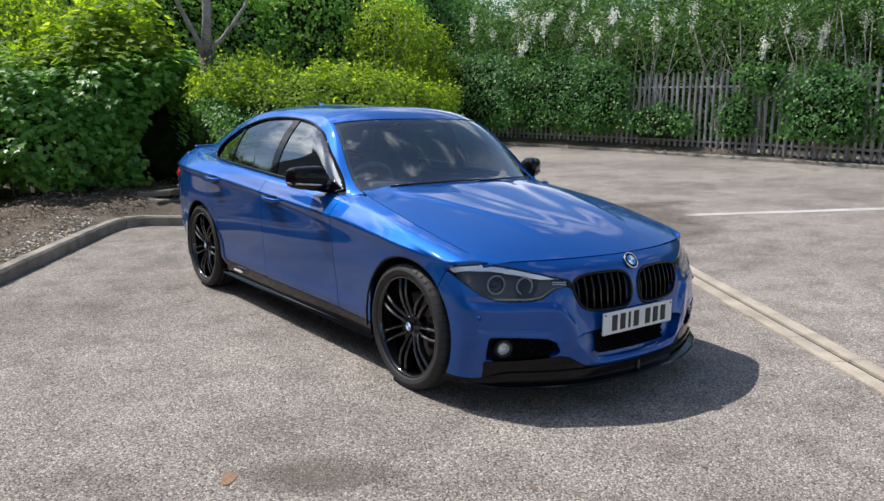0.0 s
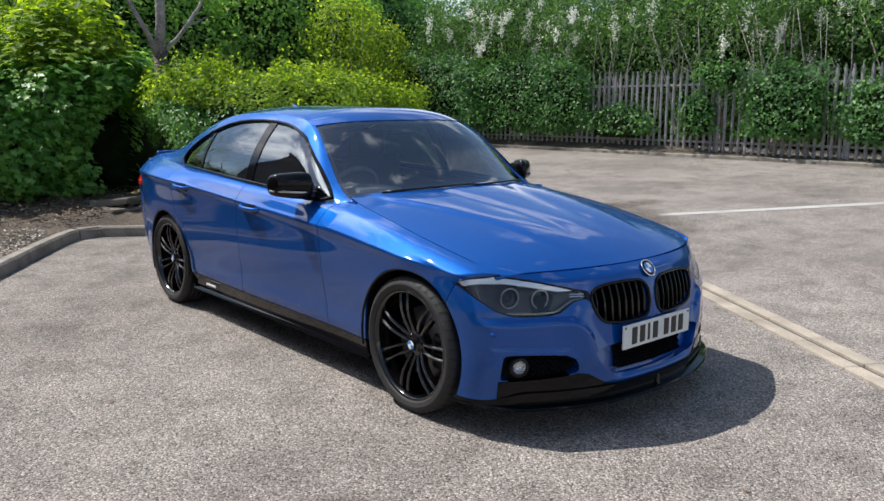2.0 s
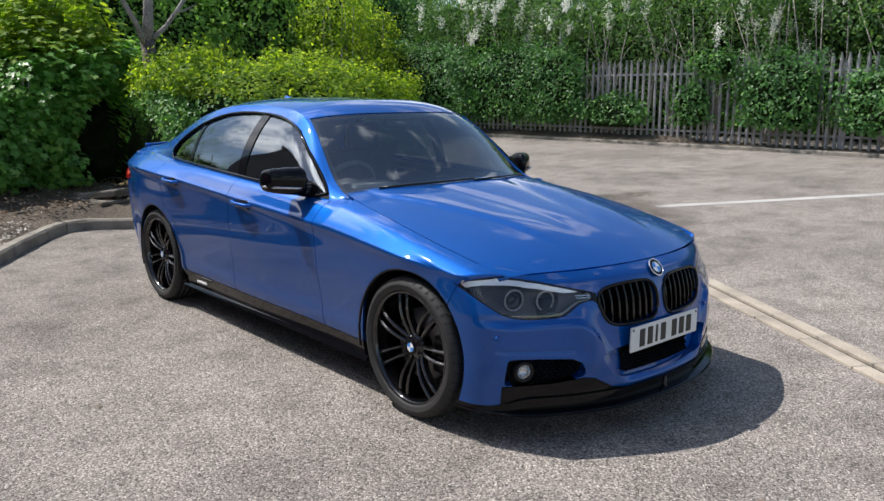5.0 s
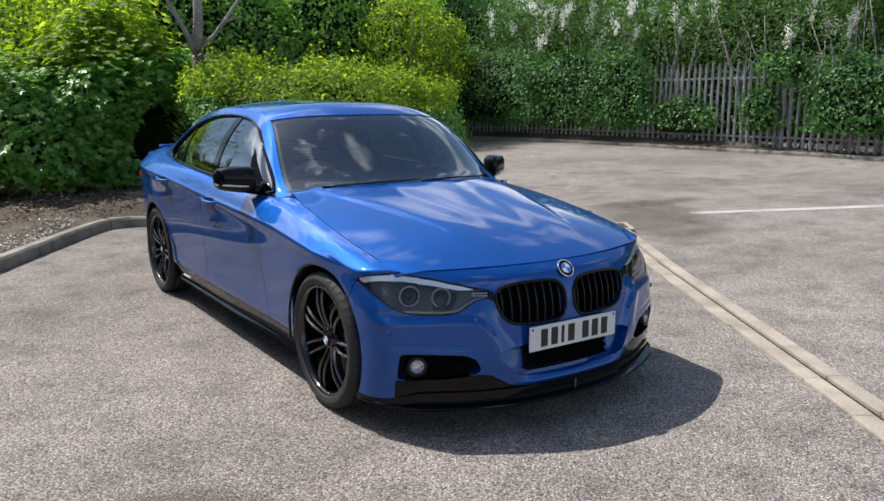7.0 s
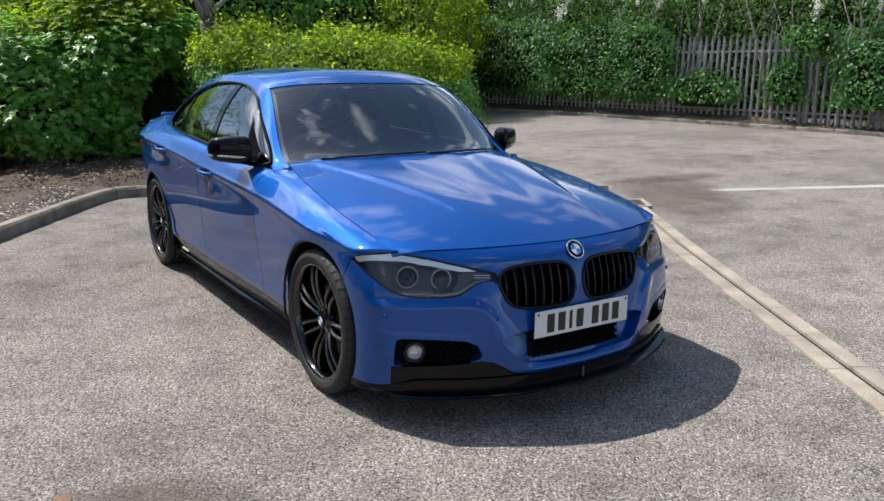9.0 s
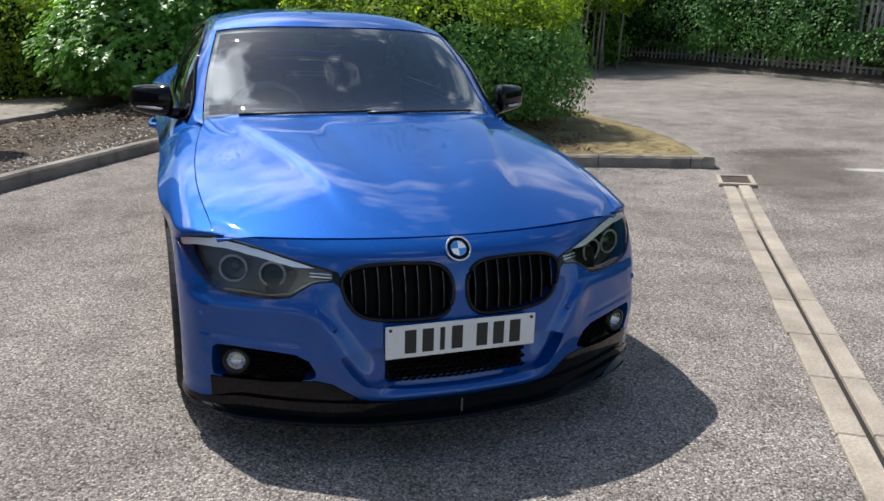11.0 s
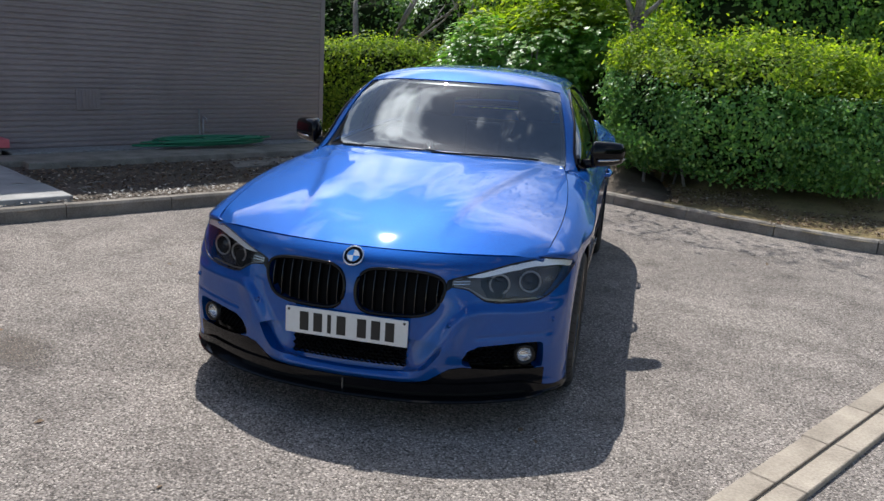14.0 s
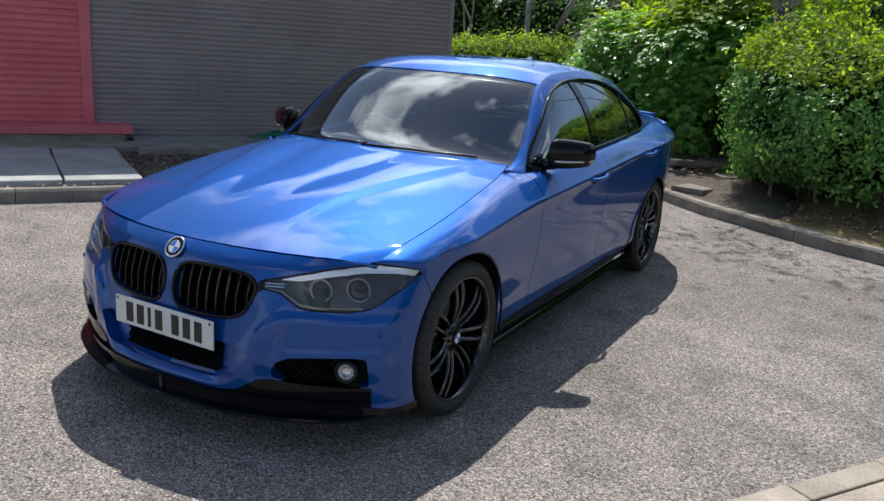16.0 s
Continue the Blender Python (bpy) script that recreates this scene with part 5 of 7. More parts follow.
for sd in (1, -1):
    S = np.linspace(0, 1, 46)
    shell("front_wing", side_surface, np.linspace(-0.49, 0.76, 84), S, [front_arch, slanted(0.71, 0.745, after=False), above_sill, wing_front], side=sd)
    shell("front_door", side_surface, np.linspace(0.70, 1.72, 66), S, [slanted(0.71, 0.745), slanted(1.69, 1.655, after=False), above_sill], side=sd)
    shell("rear_door", side_surface, np.linspace(1.64, 2.76, 70), S, [slanted(1.69, 1.655), rear_door_edge, above_sill], side=sd)
    shell("rear_quarter", side_surface, np.linspace(2.30, 3.62, 86), S, [outside(lambda q: rear_door_edge(q) - 2 * GAP), rear_arch, lambda q: q[..., 1] - 3.50 - 0.25 * np.maximum(0, q[..., 2] - 0.72) + GAP, outside(yz_poly([(3.535, 0.90), (3.58, 0.955), (3.8, 0.965), (3.8, 0.83), (3.60, 0.85)])), above_sill], side=sd)
    shell("side_sill", side_surface, np.linspace(0.28, 2.52, 100), np.linspace(0, 0.30, 14), [below_sill, front_arch, rear_arch], GLOSS_BLACK, "gloss black side sill", side=sd)
    shell("inner_shell", side_surface, np.linspace(-0.35, 3.6, 120), np.linspace(0.02, 0.99, 30), [arch(AXLE_F, 0.37), arch(AXLE_R, 0.37)], SATIN_BLACK, "dark inner panel", 0, -0.02, sd)
    shell("roof_rail", upper_surface, np.linspace(0.62, 3.66, 150), np.linspace(0, 1, 34), [outside(yz_poly(DLO, 0.004))], PAINT, "blue pillars and roof edge", 0.014, 0, sd)
    for nm, y0, y1, lab in (("front_window", 0.77, 1.622, "dark front door window"), ("rear_window", 1.708, 2.415, "dark tinted rear door window"), ("quarter_window", 2.452, 2.83, "dark tinted quarter window")):
        shell(nm, upper_surface, np.linspace(y0 - 0.02, y1 + 0.02, 46), np.linspace(0, 1, 30), [yz_poly(DLO, -0.010), lt(y1), gt(y0)], GLASS_DARK, lab, 0, -0.008, sd)
    shell("b_pillar_trim", upper_surface, np.linspace(1.57, 1.77, 12), np.linspace(0, 1, 30), [yz_poly(DLO, -0.008), lt(1.712), gt(1.618)], GLOSS_BLACK, "gloss black pillar cover", 0.01, -0.003, sd)
    shell("window_divider", upper_surface, np.linspace(2.39, 2.48, 8), np.linspace(0, 1, 30), [yz_poly(DLO, -0.008), lt(2.456), gt(2.411)], GLOSS_BLACK, "thin black window bar", 0.01, -0.003, sd)
    # window surround
    loop = rounded(DLO, 1)
    pts = []
    for y, z in loop:
        s_try = np.linspace(0, 1, 60)
        q = upper_surface(np.full(60, y), s_try)
        k = int(np.argmin(np.abs(q[:, 2] - z)))
        pts.append((sd * (q[k, 0] + 0.002), y, z))
    pts.append(pts[0])
    part("window_trim", mesh_of("window_trim", *tube(pts, 0.0095, 6, False), GLOSS_BLACK, True), None, car, "gloss black window surround")

A = np.linspace(-1, 1, 65)
shell("roof", roof_surface, np.linspace(0, 1, 72), A, (), PAINT, "", 0.012)
for sd in (1, -1):
    shell("a_pillar", top_surface, np.linspace(0.66, 1.228, 40), np.linspace(0.975, 1.0, 5), (), PAINT, "", 0.012, 0, sd)
shell("windscreen", screen_surface, np.linspace(0, 1, 38), np.linspace(-0.972, 0.972, 51), (), GLASS_SCREEN, "large tinted windscreen", 0, -0.004)
for nm, us, vs in (("screen_border", np.linspace(0.955, 1.0, 4), np.linspace(-0.972, 0.972, 33)), ("screen_border", np.linspace(-0.02, 0.07, 4), np.linspace(-0.972, 0.972, 33))):
    shell(nm, screen_surface, us, vs, (), SATIN_BLACK, "black border of the windscreen", 0, -0.012)
for sd in (1, -1):
    shell("screen_border", screen_surface, np.linspace(-0.02, 1.0, 26), np.linspace(0.945, 0.974, 4), (), SATIN_BLACK, "black border of the windscreen", 0, -0.012, sd)
shell("rear_screen", top_surface, np.linspace(2.67, 3.24, 30), np.linspace(-0.90, 0.90, 40), (), GLASS_DARK, "dark tinted rear screen", 0, -0.004)
for sd in (1, -1):
    shell("c_pillar", top_surface, np.linspace(2.655, 3.36, 30), np.linspace(0.90, 1.0, 6), (), PAINT, "", 0.012, 0, sd)
shell("boot_lid", top_surface, np.linspace(3.245, 3.72, 26), np.linspace(-1, 1, 41), (), PAINT, "", 0.012)
shell("cowl", top_surface, np.linspace(0.66, 0.76, 6), np.linspace(-0.95, 0.95, 41), (), SATIN_BLACK, "black cowl under the windscreen", 0, -0.022)

# bonnet with a fine grid for its creases
shell("bonnet", bonnet_surface, np.linspace(-0.462, 0.722, 80), np.linspace(-1, 1, 121), [lambda q: np.abs(q[..., 0]) - bon_x(np.clip(q[..., 1] + 0.02, -0.48, 0.74)) - 0.5], PAINT, "", 0.014)

NS = np.linspace(-PLAN_S[-1], PLAN_S[-1], 341)
kid = sz_poly(KIDNEY)
lamp = sz_poly(LAMP, 0.002)
intake = lambda q: poly_sd(q[..., 0], q[..., 2], INTAKE)
fog = sz_poly(FOG)
wedge = sz_poly(WEDGE)
to_wing = lambda q: q[..., 1] - wing_start(q[..., 2]) + GAP
shell("front_bumper", nose_surface, NS, np.linspace(0, 1, 96), [outside(kid), outside(lamp), outside(intake), outside(fog), outside(wedge), front_arch, to_wing], PAINT, "", 0.052)
for sd in (1, -1):
    HS = np.linspace(0.0, PLAN_S[-1], 171)
    HV = np.linspace(0, 1, 96)
    shell("lower_wedge", nose_surface, HS, HV, [sz_poly(WEDGE, -0.002), front_arch], GLOSS_BLACK, "gloss black corner insert", 0.02, 0.002, sd)
    lamp_ob = shell("headlight", nose_surface, HS, HV, [sz_poly(LAMP, -0.003)], GLASS_LAMP, "clear swept-back headlight", 0.012, -0.002, sd)
    shell("housing", nose_surface, HS[::2], HV[::2], [sz_poly(LAMP, 0.004)], LAMP_DARK, "dark smoked lamp housing", 0, -0.060, sd, parent=lamp_ob)
    brow = [(0.46, 0.640), (0.50, 0.653), (0.62, 0.685), (0.745, 0.706), (0.80, 0.699), (0.855, 0.684), (0.846, 0.668), (0.80, 0.679), (0.72, 0.679), (0.62, 0.662), (0.52, 0.640)]
    shell("light_strip", nose_surface, np.linspace(0.42, 1.12, 180), np.linspace(0.80, 1.0, 40), [sz_poly(brow)], LAMP_WHITE, "bright strip along the top edge", 0.012, -0.007, sd, parent=lamp_ob)
    low = [(0.402, 0.604), (0.465, 0.597), (0.497, 0.580), (0.54, 0.553), (0.60, 0.546), (0.735, 0.553), (0.735, 0.5565), (0.60, 0.5505), (0.543, 0.5585), (0.501, 0.585), (0.468, 0.6015), (0.404, 0.6085)]
    shell("chrome_edge", nose_surface, np.linspace(0.38, 0.85, 140), np.linspace(0.64, 0.86, 50), [sz_poly(low)], DISC, "bright lower edge", 0.012, -0.012, sd, parent=lamp_ob)
    for cx, cz, r in ((0.575, 0.605, 0.040), (0.690, 0.612, 0.043)):
        s = float(plan_s(cx))
        p = nose_surface(np.array([s]), np.array([(cz - 0.172) / (float(nose_top(cx)) - 0.172)]))[0]
        c = Vector((sd * p[0], p[1] + 0.050, p[2]))
        d = Vector((sd * 0.30, -0.95, 0.0)).normalized()
        ring, lens, bowl = [], [], []
        a = d.cross(Vector((0, 0, 1))).normalized()
        b = a.cross(d)
        rp = [c + d * 0.012 + a * (r * math.cos(w)) + b * (r * math.sin(w)) for w in np.linspace(0, 2 * math.pi, 29)]
        part("light_ring", mesh_of("light_ring", *tube(rp, 0.0040, 8, False), LAMP_GREY, True), None, lamp_ob, "pale ring round the projector")
        v, f = [], []
        for i, (rr, dd) in enumerate(((r * 0.95, 0.005), (r * 0.72, -0.03), (r * 0.66, -0.03), (r * 0.60, -0.012), (r * 0.40, 0.0), (0.002, 0.006))):
            for w in np.linspace(0, 2 * math.pi, 24, endpoint=False):
                v.append(c + d * dd + a * (rr * math.cos(w)) + b * (rr * math.sin(w)))
        for i in range(5):
            for k in range(24):
                f.append((i * 24 + k, i * 24 + (k + 1) % 24, (i + 1) * 24 + (k + 1) % 24, (i + 1) * 24 + k))
        part("projector", mesh_of("projector", v, f, WHEEL_BLACK, True), None, lamp_ob, "dark projector lens")
    # inner end of the lamp with two pale ribs, and the black seal round it
    for z0, z1 in ((0.609, 0.612), (0.619, 0.622)):
        rib = [(0.41, z0 + 0.002), (0.41, z1 + 0.002), (0.475, z1 + 0.005), (0.475, z0 + 0.005)]
        shell("lamp_rib", nose_surface, np.linspace(0.40, 0.50, 40), np.linspace(0.74, 0.88, 60), [sz_poly(rib)], SILVER, "pale rib at the inner end", 0.004, -0.006, sd, parent=lamp_ob)
    seal = []
    for x, z in rounded(LAMP, 1) + [rounded(LAMP, 1)[0]]:
        p = nose_surface(np.array([float(plan_s(x))]), np.array([min(1.0, (z - 0.172) / (float(nose_top(x)) - 0.172))]))[0]
        seal.append((sd * p[0], p[1] + 0.001, p[2]))
    part("lamp_seal", mesh_of("lamp_seal", *tube(seal, 0.0026, 6, False), SATIN_BLACK, True), None, lamp_ob, "black rubber seal")
    # link between lamp and grille
    shell("lamp_link", nose_surface, HS, HV, [sz_poly([(0.376, 0.575), (0.386, 0.628), (0.404, 0.634), (0.406, 0.600)])], GLOSS_BLACK, "black piece joining lamp and grille", 0.012, 0.0015, sd)

    # kidney grille
    grille = shell("grille", nose_surface, HS, HV, [sz_poly(KIDNEY, 0.004)], MATT_BLACK, "gloss black double-slat grille", 0, -0.045, sd)
    rim = []
    for x, z in rounded(KIDNEY, 1) + [rounded(KIDNEY, 1)[0]]:
        p = nose_surface(np.array([float(plan_s(x))]), np.array([(z - 0.172) / (float(nose_top(x)) - 0.172)]))[0]
        rim.append((sd * p[0], p[1] - 0.001, p[2]))
    part("grille_frame", mesh_of("grille_frame", *tube(rim, 0.0075, 7, False), GLOSS_BLACK, True), None, grille, "gloss black frame")
    slat_n = 8
    for i in range(slat_n):
        x = 0.055 + i * (0.350 - 0.055) / (slat_n - 1)
        zs = np.linspace(0.46, 0.67, 120)
        ins = zs[poly_sd(np.full(120, x), zs, KIDNEY) < -0.004]
        z0, z1 = ins[0], ins[-1]
        v, f = [], []
        rows = np.linspace(z0, z1, 9)
        for z in rows:
            p = nose_surface(np.array([float(plan_s(x))]), np.array([(z - 0.172) / (float(nose_top(x)) - 0.172)]))[0]
            b = 0.006 * math.sin(math.pi * (z - z0) / (z1 - z0))
            for dx, dy in ((-0.0035, 0.040), (-0.0035, 0.014 - b), (-0.0012, 0.008 - b), (0.0012, 0.008 - b), (0.0035, 0.014 - b), (0.0035, 0.040)):
                v.append((sd * (p[0] + dx), p[1] + dy, z))
        for r in range(8):
            for k in range(5):
                f.append((r * 6 + k, r * 6 + k + 1, r * 6 + 7 + k, r * 6 + 6 + k))
        part("slat", mesh_of("slat", v, f, WHEEL_BLACK), None, grille)

    # fog lamp and its recess
    shell("fog_recess", nose_surface, HS[::2], HV[::2], [sz_poly(FOG, 0.006)], MATT_BLACK, "black recess of the fog lamp", 0, -0.05, sd)
    fp = nose_surface(np.array([float(plan_s(0.705))]), np.array([(0.322 - 0.172) / (float(nose_top(0.705)) - 0.172)]))[0]
    d = Vector((sd * 0.35, -0.93, 0.02)).normalized()
    a = d.cross(Vector((0, 0, 1))).normalized()
    b = a.cross(d)
    c = Vector((sd * fp[0], fp[1] + 0.012, fp[2]))
    fl_ob = None
    for nm, prof, mt, lab in (("fog_lamp", ((0.044, -0.05), (0.044, 0.002), (0.034, 0.004), (0.030, -0.004)), SATIN_BLACK, "round fog lamp"), ("reflector", ((0.030, -0.004), (0.024, -0.020), (0.010, -0.026), (0.001, -0.026)), SILVER, "grey bowl"),
                              ("lens", ((0.031, 0.001), (0.024, 0.005), (0.012, 0.008), (0.001, 0.009)), GLASS_LAMP, "clear lens")):
        v, f = [], []
        for rr, dd in prof:
            for w in np.linspace(0, 2 * math.pi, 28, endpoint=False):
                v.append(c + d * dd + a * (rr * math.cos(w)) + b * (rr * math.sin(w)))
        for i in range(3):
            for k in range(28):
                f.append((i * 28 + k, i * 28 + (k + 1) % 28, (i + 1) * 28 + (k + 1) % 28, (i + 1) * 28 + k))
        o = part(nm, mesh_of(nm, v, f, mt, True), None, fl_ob or car, lab)
        fl_ob = fl_ob or o

shell("intake_back", nose_surface, np.linspace(-0.45, 0.45, 60), np.linspace(0.1, 0.42, 20), [lambda q: poly_sd(q[..., 0], q[..., 2], INTAKE) - 0.006], PAINT, "painted back of the lower intake", 0, -0.050)
MESH_AREA = [(-0.245, 0.268), (-0.252, 0.40), (0.252, 0.40), (0.245, 0.268)]
shell("intake_panel", nose_surface, np.linspace(-0.30, 0.30, 60), np.linspace(0.1, 0.46, 24), [lambda q: poly_sd(q[..., 0], q[..., 2], MESH_AREA)], MATT_BLACK, "black panel behind the mesh", 0.004, -0.043)


def honeycomb(x0, x1, z0, z1, r, depth, sd, name, inside_test):
    """A plate of hexagonal cells."""
    v, f = [], []
    dx, dz = r * 1.75, r * 1.05
    row = 0
    z = z0
    while z < z1:
        x = x0 + (dx / 2 if row % 2 else 0)
        while x < x1:
            if inside_test(x, z):
                o = len(v)
                for rr, dd in ((1.0, 0.0), (0.80, -0.004), (0.76, 0.012)):
                    for k in range(6):
                        w = math.pi / 3 * k
                        px, pz = x + rr * r * 1.12 * math.cos(w), z + rr * r * 0.66 * math.sin(w)
                        p = nose_surface(np.array([float(plan_s(abs(px)))]), np.array([(pz - 0.172) / (float(nose_top(abs(px))) - 0.172)]))[0]
                        v.append((sd * px, p[1] + depth + dd, pz))
                for q in range(2):
                    for k in range(6):
                        f.append((o + q * 6 + k, o + q * 6 + (k + 1) % 6, o + q * 6 + 6 + (k + 1) % 6, o + q * 6 + 6 + k))
            x += dx
        z += dz
        row += 1
    part(name, mesh_of(name, v, f, SATIN_BLACK), None, car, "black honeycomb mesh")


in_poly = lambda poly, g: (lambda x, z: float(poly_sd(np.array(x), np.array(z), poly)) < g)
honeycomb(-0.23, 0.24, 0.27, 0.365, 0.014, 0.028, 1, "intake_mesh", in_poly(INTAKE, -0.008))
for sd in (1, -1):
    honeycomb(0.47, 0.66, 0.28, 0.37, 0.013, 0.034, sd, "fog_mesh", in_poly(FOG, -0.008))

# splitter and side blades
def swept(name, path, section, mat, label, end=None, ends=None):
    """A section (out, up) swept along plan points with their outward directions; ends gives how far each is the end section."""
    v, f = [], []
    for i, (x, y, nx, ny) in enumerate(path):
        k = ends[i] if ends else 0
        for (o, z), (o2, z2) in zip(section, end or section):
            v.append((x + nx * (o + (o2 - o) * k), y + ny * (o + (o2 - o) * k), z + (z2 - z) * k))
    m = len(section)
    for i in range(len(path) - 1):
        for j in range(m):
            f.append((i * m + j, i * m + (j + 1) % m, (i + 1) * m + (j + 1) % m, (i + 1) * m + j))
    f.append(tuple(range(m)))
    f.append(tuple((len(path) - 1) * m + j for j in range(m))[::-1])
    me = mesh_of(name, v, f, mat, True)
    bm = bmesh.new()
    bm.from_mesh(me)
    bmesh.ops.recalc_face_normals(bm, faces=bm.faces[:])
    for e in bm.edges:
        e.smooth = e.is_boundary or e.calc_face_angle(0) < 0.45
    bm.to_mesh(me)
    bm.free()
    return part(name, me, None, car, label)


ss = np.linspace(-1.03, 1.03, 81)
pp = nose_surface(ss, np.full(81, 0.02))
path = []
for i in range(81):
    t = pp[min(i + 1, 80)] - pp[max(i - 1, 0)]
    t /= np.hypot(t[0], t[1])
    k = 1 - 0.80 * float(smoothstep(0.76, 1.0, abs(ss[i])))
    path.append((pp[i, 0], pp[i, 1], t[1] * k, -t[0] * k))
ends = [float(smoothstep(0.70, 0.90, abs(q))) for q in ss]
swept("front_splitter", path, [(-0.08, 0.206), (0.014, 0.206), (0.012, 0.180), (0.009, 0.156), (0.040, 0.147), (0.045, 0.141), (0.041, 0.135), (-0.08, 0.135)], GLOSS_BLACK, "gloss black front splitter",
      [(-0.08, 0.176), (0.003, 0.176), (0.005, 0.166), (0.008, 0.158), (0.016, 0.154), (0.018, 0.150), (0.016, 0.146), (-0.08, 0.146)], ends)
part("splitter_fin", box_bm(-0.002, 0.002, -0.804, -0.775, 0.150, 0.198, 0.0008, 1), DISC, car)
for sd in (1, -1):
    path = [(sd * (0.835 - 0.0), y, sd, 0) for y in np.linspace(0.34, 2.47, 24)]
    swept("side_blade", path, [(-0.06, 0.185), (0.002, 0.188), (0.016, 0.172), (0.018, 0.166), (0.014, 0.162), (-0.06, 0.160)], GLOSS_BLACK, "gloss black side skirt blade")
    part("sill_badge", box_bm(*sorted((sd * 0.860, sd * 0.8665)), 2.08, 2.22, 0.232, 0.246, 0.001, 1), EMBLEM_WHITE, car, "small pale side badge")

# tail
TSS = np.linspace(-TAIL_S[-1], TAIL_S[-1], 121)
tail_lamp = lambda q: poly_sd(np.abs(q[..., 0]), q[..., 2], [(0.42, 0.81), (0.42, 0.92), (0.6, 0.950), (0.9, 0.960), (0.9, 0.825), (0.62, 0.80)])
plate_zone = lambda q: poly_sd(np.abs(q[..., 0]), q[..., 2], [(-0.3, 0.70), (0.3, 0.70), (0.3, 0.83), (-0.3, 0.83)])
shell("rear_bumper", tail_surface, TSS, np.linspace(0, 1, 50), [lambda q: q[..., 2] - 0.66 + GAP, rear_arch], PAINT, "", 0.02)
shell("rear_panel", tail_surface, TSS, np.linspace(0, 1, 60), [lambda q: 0.66 - q[..., 2] + GAP, outside(tail_lamp)], PAINT, "", 0.02)
for sd in (1, -1):
    shell("tail_light", tail_surface, np.linspace(0.02, TAIL_S[-1], 60), np.linspace(0.6, 1, 40), [lambda q: tail_lamp(q) + 0.003], RED_LENS, "red tail light", 0.015, 0.008, sd)
part("boot_spoiler", mesh_of("boot_spoiler", *tube([(x, 3.735 - 0.10 * (abs(x) / 0.62) ** 2.4, 1.066 - 0.01 * (x / 0.6) ** 2) for x in np.linspace(-0.60, 0.60, 25)], 0.013, 8), PAINT, True), None, car, "small body-coloured lip spoiler")

# underside, arch liners
part("underbody", box_bm(-0.60, 0.60, -0.60, 3.55, 0.17, 0.42, 0.03), MATT_BLACK, car, "black underside")
part("floor_pan", box_bm(-0.80, 0.80, 0.42, 2.38, 0.175, 0.24, 0.01), MATT_BLACK, car)
part("engine_bay", box_bm(-0.60, 0.60, -0.58, 0.50, 0.42, 0.62, 0.03), MATT_BLACK, car)
for sd in (1, -1):
    for yc in (AXLE_F, AXLE_R):
        v, f = [], []
        for i, w in enumerate(np.linspace(-0.35, math.pi + 0.35, 30)):
            for x in (0.58, 0.862):
                v.append((sd * x, yc + 0.372 * math.cos(w), WHEEL_Z + 0.372 * math.sin(w)))
        for i in range(29):
            f.append((2 * i, 2 * i + 1, 2 * i + 3, 2 * i + 2))
        n0 = len(v)
        v += [(sd * 0.58, yc + 0.372 * math.cos(w), WHEEL_Z + 0.372 * math.sin(w)) for w in np.linspace(-0.35, math.pi + 0.35, 30)]
        f.append(tuple(range(n0, n0 + 30)))
        part("arch_liner", mesh_of("arch_liner", v, f, MATT_BLACK), None, car, "black wheel arch liner")
        lip = [(sd * float(side_surface(np.array([yc + ARCH_R * math.cos(w)]), np.array([0.5]))[0, 0] - 0.012), yc + (ARCH_R - 0.002) * math.cos(w), WHEEL_Z + (ARCH_R - 0.002) * math.sin(w)) for w in np.linspace(-0.2, math.pi + 0.2, 40)]
        part("arch_lip", mesh_of("arch_lip", *tube(lip, 0.007, 6), SATIN_BLACK, True), None, car)


# wheels
def lathe(profile, seg=64, closed=False):
    """Profile of (x, r) turned about the x axis."""
    v = [(x, r * math.cos(w), r * math.sin(w)) for x, r in profile for w in np.linspace(0, 2 * math.pi, seg, endpoint=False)]
    f = []
    for i in range(len(profile) - 1):
        for k in range(seg):
            f.append((i * seg + k, i * seg + (k + 1) % seg, (i + 1) * seg + (k + 1) % seg, (i + 1) * seg + k))
    return v, f


